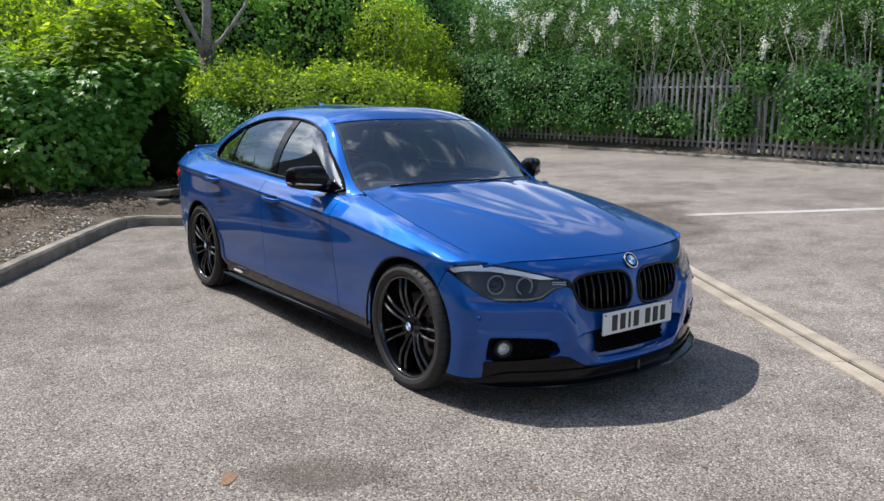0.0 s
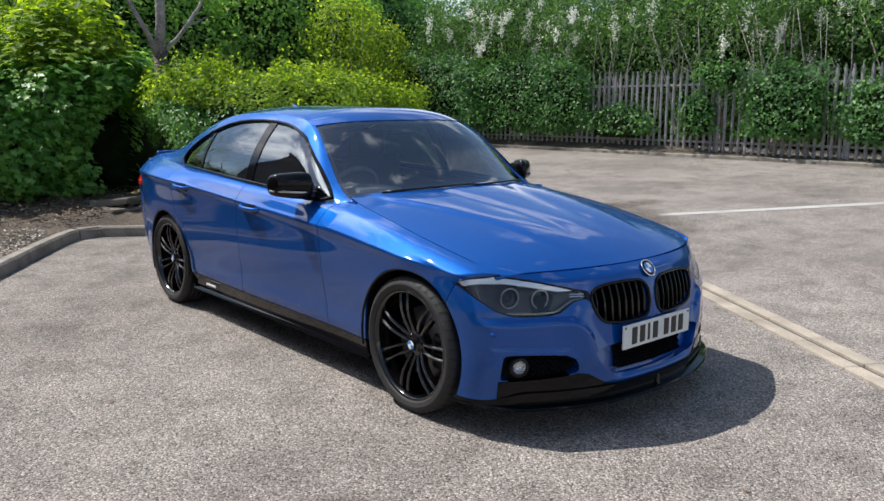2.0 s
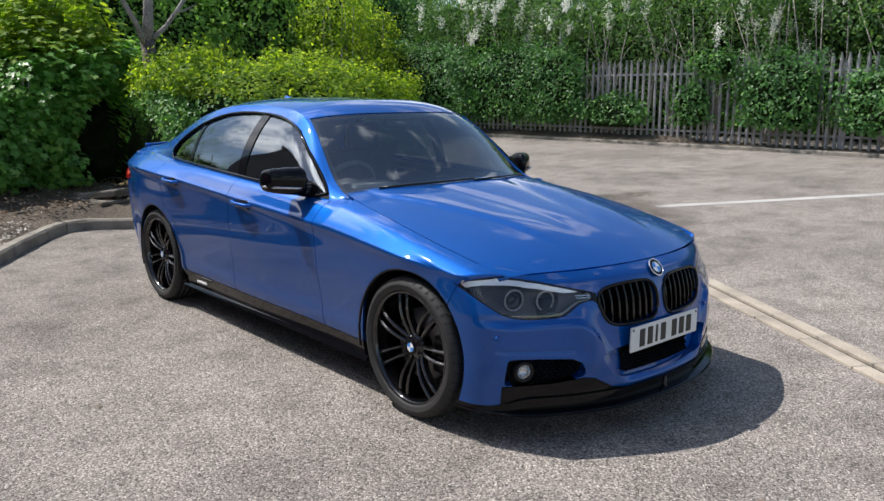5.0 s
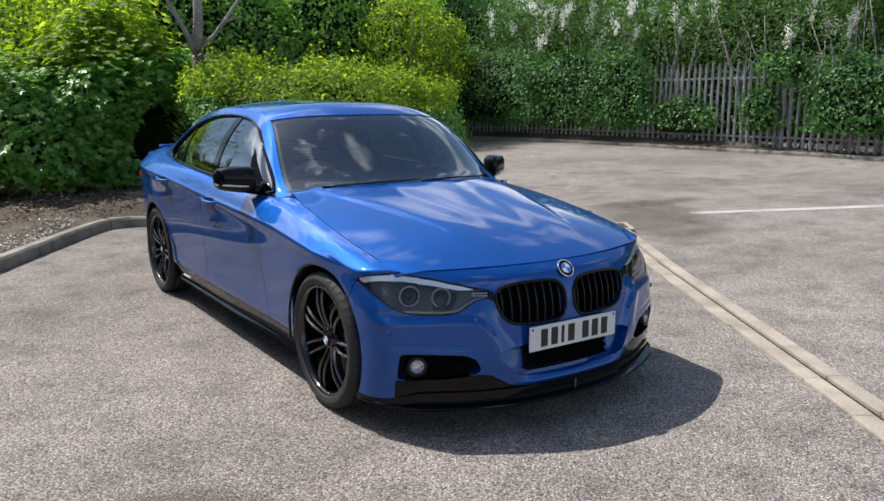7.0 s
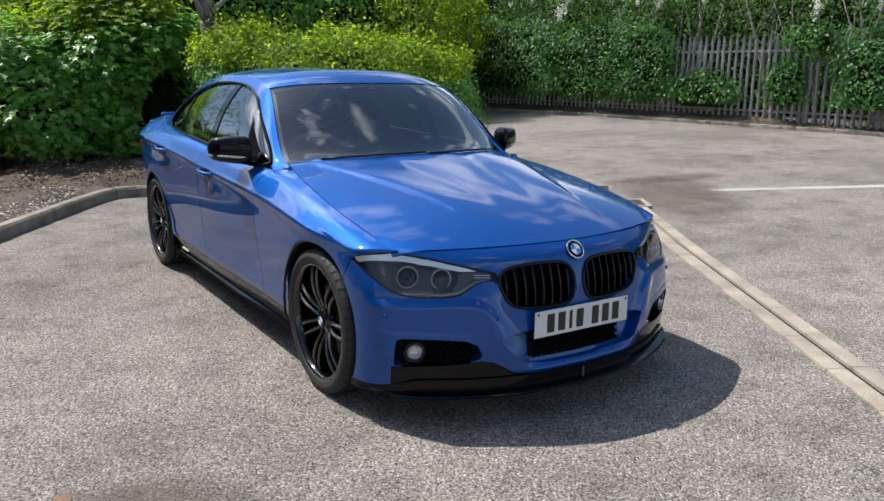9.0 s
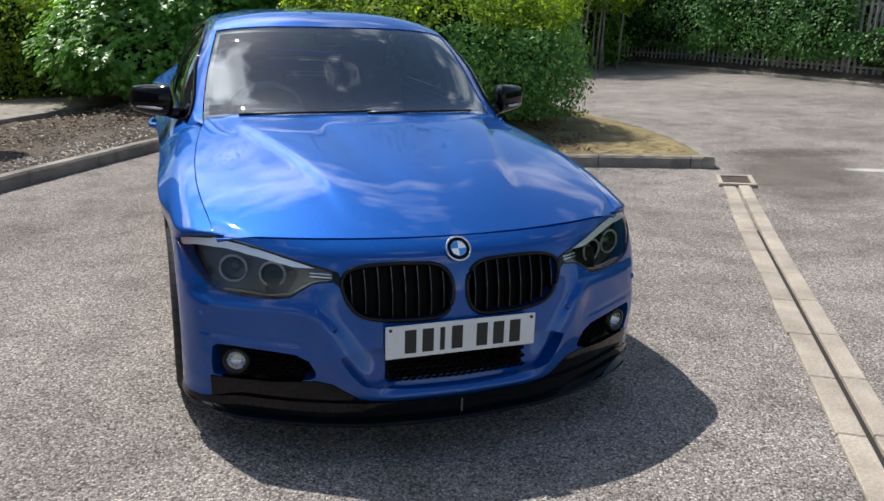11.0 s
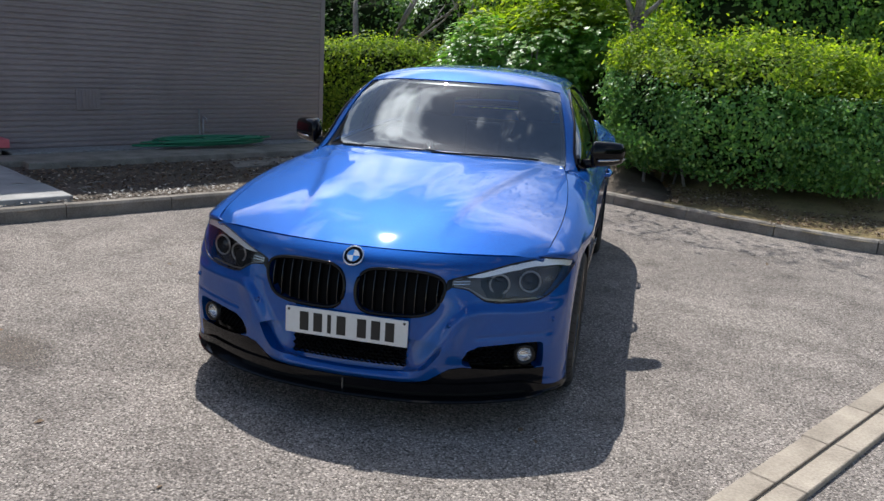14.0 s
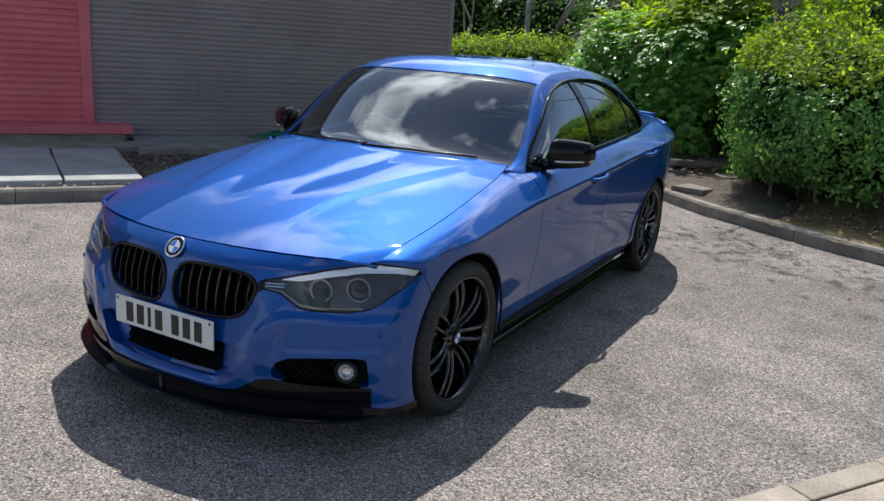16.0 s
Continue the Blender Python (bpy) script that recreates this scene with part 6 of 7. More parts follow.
def wheel_meshes():
    R, RR = WHEEL_R, 0.262
    prof = [(-0.100, RR), (-0.112, RR + 0.012), (-0.114, RR + 0.036), (-0.108, R - 0.022), (-0.096, R - 0.006)]
    for gx in (-0.055, -0.018, 0.018, 0.055):
        prof += [(gx - 0.0052, R - 0.0005), (gx - 0.0045, R - 0.007), (gx + 0.0045, R - 0.007), (gx + 0.0052, R - 0.0005)]
    prof += [(0.096, R - 0.006), (0.108, R - 0.022), (0.114, R - 0.034), (0.1145, RR + 0.026), (0.110, RR + 0.021), (0.112, RR + 0.012), (0.104, RR + 0.002), (0.098, RR)]
    tyre = mesh_of("tyre", *lathe(prof, 96), RUBBER, True)
    # flat strips laid on the tread in place of shaded cross grooves
    cut = []
    for k in range(46):
        w = 2 * math.pi * k / 46
        c, q = math.cos(w), math.sin(w)
        for x0, x1, r0, r1 in ((0.058, 0.110, R - 0.0002, R - 0.020), (-0.058, -0.110, R - 0.0002, R - 0.020)):
            o = [(x0, r0 + 0.0008), (x0 + (x1 - x0) * 0.72, R - 0.0048), (x1, r1 + 0.0016)]
            v = []
            for i, (x, r) in enumerate(o):
                sk = 0.006 * i
                for e in (-0.0035, 0.0035):
                    v.append((x, r * c - (e + sk) * q, r * q + (e + sk) * c))
            cut.append((v, [(0, 1, 3, 2), (2, 3, 5, 4)]))
    tread = mesh_of("tread_grooves", *merge(cut), RECESS_SHADE)
    rim = mesh_of("rim", *lathe([(0.098, RR + 0.003), (0.104, RR + 0.001), (0.105, RR - 0.006), (0.098, RR - 0.012), (0.085, RR - 0.017), (0.02, RR - 0.026), (-0.09, RR - 0.016), (-0.10, RR)], 80), WHEEL_BLACK, True)
    disc = mesh_of("brake_disc", *lathe([(0.012, 0.06), (0.012, 0.168), (-0.012, 0.170), (-0.012, 0.06)], 48), DISC, True)
    drum = mesh_of("hub", *lathe([(0.076, 0.001), (0.076, 0.035), (0.070, 0.040), (0.066, 0.062), (0.05, 0.070), (-0.03, 0.070), (-0.03, 0.10), (-0.05, 0.18)], 40), WHEEL_BLACK, True)
    cap = mesh_of("hub_cap", *lathe([(0.084, 0.001), (0.084, 0.030), (0.080, 0.033), (0.075, 0.033)], 32), GLOSS_BLACK, True)
    # one slender spoke, curving from hub to rim
    v, f = [], []
    N = 10
    for i in range(N + 1):
        t = i / N
        r = 0.052 + (RR - 0.014 - 0.052) * t
        x = 0.066 + 0.022 * math.sin(math.pi * min(1, t * 0.9)) + 0.012 * t
        w = 0.0098 - 0.0022 * math.sin(math.pi * t)
        off = 0.015 + 0.004 * math.sin(math.pi * t) + 0.012 * t ** 1.5
        for a, b in ((-w * 1.1, -0.034), (-w, -0.006), (-w * 0.40, 0.0), (w * 0.40, 0.0), (w, -0.006), (w * 1.1, -0.034)):
            v.append((x + b, off + a, r))
    for i in range(N):
        for k in range(5):
            f.append((i * 6 + k, i * 6 + k + 1, (i + 1) * 6 + k + 1, (i + 1) * 6 + k))
    spoke = mesh_of("spoke", v, f, WHEEL_BLACK)
    bm = bmesh.new()
    bm.from_mesh(spoke)
    bmesh.ops.recalc_face_normals(bm, faces=bm.faces[:])
    bm.to_mesh(spoke)
    bm.free()
    cal = bpy.data.meshes.new("brake_caliper")
    b = box_bm(-0.035, 0.045, -0.085, 0.085, 0.105, 0.185, 0.015)
    b.to_mesh(cal)
    b.free()
    cal.materials.append(SATIN_BLACK)
    nut = mesh_of("wheel_bolt", *lathe([(0.078, 0.001), (0.078, 0.007), (0.06, 0.0075)], 8), SATIN_BLACK)
    eb, ew = [], []
    for k in range(4):
        w = np.linspace(k * math.pi / 2, (k + 1) * math.pi / 2, 8)
        fan = [(0.0850, 0.0, 0.0)] + [(0.0850, 0.022 * math.cos(t), 0.022 * math.sin(t)) for t in w]
        (eb if k % 2 else ew).append((fan, [tuple(range(9))]))
    return tyre, tread, rim, disc, drum, cap, spoke, cal, nut, mesh_of("emblem_quarters", *merge(eb), EMBLEM_BLUE), mesh_of("emblem_quarters", *merge(ew), EMBLEM_WHITE)


W_TYRE, W_TREAD, W_RIM, W_DISC, W_HUB, W_CAP, W_SPOKE, W_CAL, W_NUT, W_EB, W_EW = wheel_meshes()


def wheel(x, y, turn, steer=0):
    root = new("wheel")
    root.parent = car
    root.matrix_basis = pose(x, y, WHEEL_Z, 0, 0, (0 if x > 0 else 180) + steer)
    root["label"] = "gloss black multi-spoke alloy wheel with low-profile tyre"
    part("tyre", W_TYRE, None, root, "black low-profile tyre")
    tagged(part("tread_grooves", W_TREAD, None, root), "near-black strips standing in for shaded cross grooves of the tread", kind="stuff")
    part("rim", W_RIM, None, root)
    part("brake_disc", W_DISC, None, root, "steel brake disc")
    part("brake_caliper", W_CAL, None, root).matrix_basis = pose(-0.005, 0, 0, 95 if x > 0 else -95)
    part("hub", W_HUB, None, root)
    part("hub_cap", W_CAP, None, root, "round hub cap")
    part("emblem_quarters", W_EB, None, root, "blue emblem quarters")
    part("emblem_quarters", W_EW, None, root, "white emblem quarters")
    for k in range(7):
        for m in (1, -1):
            s = part("spoke", W_SPOKE, None, root)
            s.matrix_basis = pose(0, 0, 0, turn + k * 360 / 7) @ Matrix.Diagonal((1, m, 1, 1))
    for k in range(5):
        part("wheel_bolt", W_NUT, None, root).matrix_basis = pose(0, 0, 0, turn + 18 + k * 72) @ Matrix.Translation((0, 0, 0.048))


for xx, yy, tn in ((0.776, AXLE_F, 4), (-0.776, AXLE_F, 13), (0.768, AXLE_R, 20), (-0.768, AXLE_R, 8)):
    wheel(xx, yy, tn)

# door mirrors
for sd in (1, -1):
    def mirror_shape(u, v):
        # u round the section, v from the inner to the outer end
        t = v
        cx = 0.818 + 0.192 * t
        cy = 0.930 + 0.105 * t ** 1.2
        ry = 0.070 * (1 - 0.35 * t ** 2)
        rz = 0.074 * (1 - 0.30 * t ** 2.5)
        w = u
        ex = 0.78
        c, s = np.cos(w), np.sin(w)
        end = np.sqrt(np.clip(1 - np.clip((t - 0.86) / 0.14, 0, 1) ** 2 * 0.96, 0, 1)) * np.sqrt(np.clip(1 - np.clip((0.10 - t) / 0.10, 0, 1) ** 2 * 0.9, 0, 1))
        return np.stack([sd * cx, cy + end * ry * np.sign(c) * np.abs(c) ** ex, 1.003 + 0.004 * t + end * rz * np.sign(s) * np.abs(s) ** ex], -1)
    mv, mf = [], []
    U, V = np.linspace(0, 2 * math.pi, 36, endpoint=False), np.concatenate([np.linspace(0, 0.86, 14), 0.86 + 0.14 * np.sin(np.linspace(0.1, 1, 8) * math.pi / 2)])
    uu, vv = np.meshgrid(U, V, indexing="ij")
    mp = mirror_shape(uu, vv)
    nv = len(V)
    mv = [tuple(p) for p in mp.reshape(-1, 3)]
    for i in range(36):
        for j in range(nv - 1):
            q = (i * nv + j, ((i + 1) % 36) * nv + j, ((i + 1) % 36) * nv + j + 1, i * nv + j + 1)
            mf.append(q if sd > 0 else q[::-1])
    mf.append(tuple(i * nv for i in range(36)))
    mf.append(tuple(i * nv + nv - 1 for i in range(36)))
    me = mesh_of("door_mirror", mv, mf, GLOSS_BLACK, True)
    bm = bmesh.new()
    bm.from_mesh(me)
    bmesh.ops.recalc_face_normals(bm, faces=bm.faces[:])
    bm.to_mesh(me)
    bm.free()
    mo = part("door_mirror", me, None, car, "gloss black door mirror")
    ind = [(sd * (0.865 + 0.145 * t), 0.872 + 0.150 * t ** 1.6, 0.973 + 0.004 * t) for t in np.linspace(0, 1, 14)]
    part("indicator_strip", mesh_of("indicator_strip", *tube(ind, 0.0065, 6), SILVER, True), None, mo, "pale indicator strip")
    arm = [(sd * 0.785, 0.90, 0.945), (sd * 0.83, 0.925, 0.948), (sd * 0.88, 0.945, 0.958)]
    part("mirror_arm", mesh_of("mirror_arm", *tube(arm, [0.03, 0.026, 0.024], 10), GLOSS_BLACK, True), None, mo, "")
    part("mirror_glass", box_bm(*sorted((sd * 0.865, sd * 1.0)), 1.040, 1.046, 0.955, 1.05, 0.002, 1), CHROME, mo, "mirror glass")
    # handles
    for hy in (1.475, 2.465):
        hz = float(crease_z(np.array(hy))) - 0.018
        hx = float(side_surface(np.array([hy]), np.array([0.56]))[0, 0])
        pts = [(sd * (hx - 0.01), hy - 0.105, hz), (sd * (hx + 0.022), hy - 0.085, hz), (sd * (hx + 0.032), hy, hz + 0.003), (sd * (hx + 0.022), hy + 0.085, hz + 0.006), (sd * (hx - 0.01), hy + 0.105, hz + 0.006)]
        dense = []
        for a, b in zip(pts, pts[1:]):
            for k in range(5):
                dense.append(tuple(np.array(a) * (1 - k / 5) + np.array(b) * k / 5))
        dense.append(pts[-1])
        part("door_handle", mesh_of("door_handle", *tube(dense, 0.0125, 8), PAINT, True), None, car, "body-coloured door handle")
        # flat black plate stands in for the shade in the handle hollow
        cup = box_bm(*sorted((sd * (hx - 0.010), sd * (hx + 0.0035))), hy - 0.075, hy + 0.075, hz - 0.026, hz + 0.028, 0.0016, 1)
        part("handle_shade", cup, SATIN_BLACK, car, "flat dark plate standing in for the shaded hollow behind the handle")

# emblem on the nose, drawn as plain quarters
ec = Vector((0, -0.713, 0.690))
en = Vector((0, -0.80, 0.60)).normalized()
ea, eb = Vector((1, 0, 0)), Vector((1, 0, 0)).cross(en) * -1


def disc_at(rad, lift, mat, name, parent, lab="", a0=0.0, a1=2 * math.pi, r0=0.0):
    w = np.linspace(a0, a1, 25)
    if r0:
        v = [ec + en * lift + ea * (r * math.cos(t)) + eb * (r * math.sin(t)) for t in w for r in (r0, rad)]
        f = [(2 * i, 2 * i + 1, 2 * i + 3, 2 * i + 2) for i in range(24)]
    else:
        v = [ec + en * lift] + [ec + en * lift + ea * (rad * math.cos(t)) + eb * (rad * math.sin(t)) for t in w]
        f = [(0, i, i + 1) for i in range(1, 25)]
    return part(name, mesh_of(name, v, f, mat), None, parent, lab)


rp = [ec + en * 0.004 + ea * (0.041 * math.cos(t)) + eb * (0.041 * math.sin(t)) for t in np.linspace(0, 2 * math.pi, 37)]
badge = part("nose_emblem", mesh_of("nose_emblem", *tube(rp, 0.0035, 8, False), CHROME, True), None, car, "round emblem of plain blue and white quarters")
disc_at(0.041, 0.004, GLOSS_BLACK, "emblem_ring", badge)
disc_at(0.041, -0.004, GLOSS_BLACK, "emblem_base", badge)
for k in range(4):
    disc_at(0.025, 0.006, EMBLEM_BLUE if k % 2 else EMBLEM_WHITE, "emblem_quarter", badge, "", k * math.pi / 2, (k + 1) * math.pi / 2)
disc_at(0.027, 0.0065, CHROME, "emblem_inner_ring", badge, "", 0, 2 * math.pi, 0.0245)

# number plate, its characters as plain bars
plate = part("number_plate", box_bm(-0.26, 0.26, -0.784, -0.776, 0.358, 0.469, 0.002, 1), PLATE_WHITE, car, "white number plate with dark plain bars")
for i, x in enumerate((-0.178, -0.119, -0.060 - 0.010, -0.019, 0.068, 0.127, 0.186)):
    w = 0.008 if i == 2 else 0.019
    part("bar", box_bm(x - w, x + w, -0.7865, -0.7835, 0.374, 0.453, 0.0008, 1), PLATE_BLACK, plate)
for x in (-0.245, 0.245):
    part("screw_cap", box_bm(x - 0.005, x + 0.005, -0.7865, -0.783, 0.452, 0.462, 0.001, 1), PLATE_BLACK, plate)
for sd in (1, -1):
    for x, z in ((0.415, 0.455), (0.80, 0.47)):
        p = nose_surface(np.array([float(plan_s(x))]), np.array([(z - 0.172) / (float(nose_top(x)) - 0.172)]))[0]
        part("parking_sensor", mesh_of("parking_sensor", *tube([(sd * p[0], p[1] - 0.003, p[2]), (sd * p[0], p[1] + 0.012, p[2])], 0.011, 14), PAINT, True), None, car, "small round parking sensor")

# wipers, aerial
for x0, x1 in ((-0.55, 0.02), (0.0, 0.56)):
    pts = []
    for t in np.linspace(0, 1, 8):
        x = x0 + (x1 - x0) * t
        q = top_surface(np.array([0.742 + 0.012 * t]), np.array([x / 0.72]))[0]
        pts.append((q[0], q[1] - 0.004, q[2] + 0.003))
    part("wiper", mesh_of("wiper", *tube(pts, 0.006, 6), SATIN_BLACK, True), None, car, "black windscreen wiper")
v, f = [], []
for i, t in enumerate(np.linspace(0, 1, 9)):
    hgt = 0.055 * t ** 0.8 * (1 if t < 0.9 else 0.6)
    for x, k in ((-0.022, 0), (-0.010, 0.6), (0, 1), (0.010, 0.6), (0.022, 0)):
        v.append((x * (1.0 - 0.3 * t), 2.34 + 0.16 * t, 1.415 - 0.02 * t + hgt * k))
for i in range(8):
    for k in range(4):
        f.append((i * 5 + k, i * 5 + k + 1, i * 5 + 6 + k, i * 5 + 5 + k))
part("roof_aerial", mesh_of("roof_aerial", v, f, PAINT, True), None, car, "blue shark-fin aerial")


# interior
def soft_box(name, x0, x1, y0, y1, z0, z1, mat, label="", bevel=0.04, tilt=0.0, pivot=None):
    bm = box_bm(x0, x1, y0, y1, z0, z1, bevel, 3)
    if tilt:
        p = Vector(pivot)
        bm.transform(Matrix.Translation(p) @ Matrix.Rotation(radians(tilt), 4, "X") @ Matrix.Translation(-p))
    return part(name, bm, mat, car, label)


soft_box("dashboard", -0.66, 0.66, 0.62, 1.12, 0.70, 0.925, DASH, "dark dashboard", 0.07)
soft_box("instrument_hood", -0.53, -0.20, 0.86, 1.14, 0.88, 0.965, DASH, "", 0.04)
for x in (-0.36, 0.36):
    soft_box("seat_base", x - 0.25, x + 0.25, 1.30, 1.85, 0.38, 0.56, SEAT_DARK, "dark front seat", 0.06)
    soft_box("seat_back", x - 0.24, x + 0.24, 1.80, 1.93, 0.50, 1.10, SEAT_DARK, "dark seat back", 0.06, -14, (0, 1.85, 0.5))
    soft_box("headrest", x - 0.13, x + 0.13, 1.99, 2.07, 1.08, 1.26, SEAT_DARK, "dark headrest", 0.035)
soft_box("rear_bench", -0.62, 0.62, 2.25, 2.75, 0.40, 0.58, SEAT_DARK, "", 0.06)
soft_box("rear_back", -0.62, 0.62, 2.72, 2.86, 0.50, 1.04, SEAT_DARK, "", 0.05, -18, (0, 2.75, 0.5))
soft_box("parcel_shelf", -0.58, 0.58, 2.86, 3.30, 0.96, 0.985, DASH, "", 0.01)
soft_box("cabin_floor", -0.74, 0.74, 0.60, 3.3, 0.24, 0.30, MATT_BLACK, "", 0.01)
sw = Vector((-0.36, 1.20, 0.90))
sn = Vector((0, 0.88, 0.47)).normalized()
sa, sb = Vector((1, 0, 0)), Vector((1, 0, 0)).cross(sn)
steer = part("steering_wheel", mesh_of("steering_wheel", *tube([sw + sa * (0.185 * math.cos(t)) + sb * (0.185 * math.sin(t)) for t in np.linspace(0, 2 * math.pi, 41)], 0.016, 8, False), DASH, True), None, car, "dark steering wheel")
part("steering_boss", mesh_of("steering_boss", *tube([sw - sn * 0.06, sw + sn * 0.01], [0.09, 0.075], 20), DASH, True), None, steer)
for t in (0.1, math.pi - 0.1, -math.pi / 2):
    part("steering_spoke", mesh_of("steering_spoke", *tube([sw, sw + sa * (0.18 * math.cos(t)) + sb * (0.18 * math.sin(t))], 0.014, 6), DASH), None, steer)
part("inner_mirror", box_bm(-0.11, 0.11, 1.13, 1.16, 1.255, 1.315, 0.012), SATIN_BLACK, car, "dark rear-view mirror")


# ---- stones and grate ----
def flat_stones():
    rng = random.Random(6)
    for x, y, z, sx, sy, t in ((0.22, 6.95, 0.17, 0.40, 0.26, 20), (0.52, 5.98, 0.10, 0.20, 0.13, -30), (0.26, 7.00, 0.26, 0.36, 0.22, 35), (0.74, 6.72, 0.17, 0.17, 0.13, 50)):
        bm = box_bm(-sx, sx, -sy, sy, 0, 0.08, 0.02, 2)
        for v in bm.verts:
            v.co += Vector((noise.noise(v.co * 5 + Vector((x, y, 0))), noise.noise(v.co * 5 + Vector((y, x, 3))), 0.25 * noise.noise(v.co * 6 + Vector((x, 2, y))))) * 0.07
        bm.transform(pose(x, y, z, rng.uniform(-5, 5), rng.uniform(-5, 5), t))
        me = bpy.data.meshes.new("stone_slab")
        bm.to_mesh(me)
        bm.free()
        me.materials.append(STONE)
        tagged(new("stone_slab", me), "rough brown-grey stone slab lying at the hedge foot", "stone", "loose stone slabs")


flat_stones()


def scatter(name, label, category, regions, count, size, mat, seed, shape="oval", lift=0.015, twigs=0):
    """Loose litter lying on the ground."""
    rng = np.random.default_rng(seed)
    P = []
    for x0, x1, y0, y1, z in regions:
        n = count // len(regions)
        q = np.stack([rng.uniform(x0, x1, n), rng.uniform(y0, y1, n), np.zeros(n)], -1)
        q[:, 2] = z + mound(q[:, 0], q[:, 1]) * (z > 0.05) + lift + rng.uniform(0, 0.012, n)
        P.append(q)
    p = np.concatenate(P)
    nn = np.tile(np.array([0.0, 0.0, 1.0]), (len(p), 1))
    me = leaves_mesh(name, p, nn, size, shape, mat, rng, 0.45, 0.0)
    tagged(new(name, me), label, category, kind="stuff")


LITTER = leaf_material("dry_leaf_litter", [(0.0, (0.06, 0.04, 0.025)), (0.5, (0.16, 0.11, 0.07)), (0.85, (0.30, 0.22, 0.15)), (1.0, (0.48, 0.42, 0.34))], 0.1, 0.7)


def bed_litter():
    rng = np.random.default_rng(17)
    pts = []
    while len(pts) < 5200:
        s = rng.uniform(-2.0, 9.5)
        o = rng.uniform(0.2, 2.3) ** 1.0
        x, y = along_wall(s, 1.05 + o * 0.62)
        pts.append((x, y))
    for _ in range(2600):
        pts.append((rng.uniform(-1.4, 1.6), rng.uniform(6.3, 8.6)))
    p = np.array([(x, y, BED_TOP + 0.02 + float(mound(np.array(x), np.array(y))) + rng.uniform(0, 0.02)) for x, y in pts])
    keep = ~((p[:, 1] < 6.0 - 0.55 * (p[:, 0] + 0.5)) & (p[:, 0] > -0.6)) & (p[:, 0] - (-2.2 + (p[:, 1] - 3.64) * 0.6587) < -0.16) | (p[:, 1] > 6.55)
    p = p[keep]
    nn = np.tile(np.array([0.0, 0.0, 1.0]), (len(p), 1))
    me = leaves_mesh("leaf_litter", p, nn, 0.045, "oval", LITTER, rng, 0.5, 0.0)
    tagged(new("leaf_litter", me), "dry brown leaf litter scattered over the soil", "leaf litter", kind="stuff")
    tw = []
    for k in range(90):
        i = rng.integers(len(p))
        a = rng.uniform(0, 6.3)
        L = rng.uniform(0.06, 0.22)
        q = Vector(p[i]) + Vector((0, 0, 0.015))
        tw.append(tube([q, q + Vector((L * math.cos(a) * 0.5, L * math.sin(a) * 0.5, 0.012)), q + Vector((L * math.cos(a), L * math.sin(a), 0.0))], 0.004, 5))
    tagged(new("fallen_twigs", mesh_of("fallen_twigs", *merge(tw), BARK)), "thin dry twigs lying on the soil bed", "twigs", kind="stuff")


def kerb_chips():
    """Pale bark chips and bits gathered behind the kerb."""
    rng = np.random.default_rng(19)
    pts = []
    for (x0, y0), (x1, y1) in zip(KERB_LEFT[1:6], KERB_LEFT[2:7]):
        d = Vector((x1 - x0, y1 - y0, 0))
        side = Vector((-d.y, d.x, 0)).normalized()
        for k in range(int(d.length * 260)):
            q = Vector((x0, y0, 0)) + d * rng.uniform(0, 1) + side * (0.15 + abs(rng.normal(0, 0.22)))
            pts.append((q.x, q.y, BED_TOP + 0.018 + float(mound(np.array(q.x), np.array(q.y))) + rng.uniform(0, 0.012)))
    nn = np.tile(np.array([0.0, 0.0, 1.0]), (len(pts), 1))
    tagged(new("bark_chips", leaves_mesh("bark_chips", np.array(pts), nn, 0.040, "oval", CHIPS, rng, 0.5, 0.0)), "pale dry bark chips gathered behind the kerb", "bark chips", kind="stuff")


CHIPS = leaf_material("pale_bark_chips", [(0.0, (0.12, 0.10, 0.08)), (0.4, (0.26, 0.23, 0.19)), (0.8, (0.42, 0.39, 0.34)), (1.0, (0.62, 0.60, 0.56))], 0.05, 0.7)
bed_litter()
kerb_chips()
scatter("turf_litter", "dry grass blades and leaf bits on the turf", "turf", [(2.4, 3.9, 4.3, 5.2, 0.10), (1.5, 2.6, 5.0, 5.8, 0.10), (3.3, 4.2, 4.2, 6.0, 0.10)], 3600, 0.035, LITTER, 23, "oval", 0.02)


def road_debris():
    rng = np.random.default_rng(31)
    spots = [(0.72, -0.64), (0.80, -0.70), (-1.2, 2.2), (-1.9, 1.0), (2.2, 3.0), (1.5, 3.3), (2.9, 3.5), (-0.4, -1.5), (-2.3, 2.4), (1.9, 4.2), (3.0, 2.4), (-1.5, 3.4), (-1.1, -1.2), (0.3, -1.9)]
    for x, y in spots:
        q = np.array([(x + rng.normal(0, 0.01), y + rng.normal(0, 0.01), 0.006)])
        me = leaves_mesh("dry_leaf", q, np.array([[0, 0, 1.0]]), 0.035, "oval", LITTER, rng, 0.3, 0)
        tagged(new("dry_leaf", me), "pale dry leaf scrap on the asphalt", "leaf", "leaf scraps on the asphalt")


road_debris()
RUST = mottled("orange_rust_stain", (0.17, 0.11, 0.075), (0.32, 0.18, 0.10), 14, 0.95, 0.8, 70, 0.5)


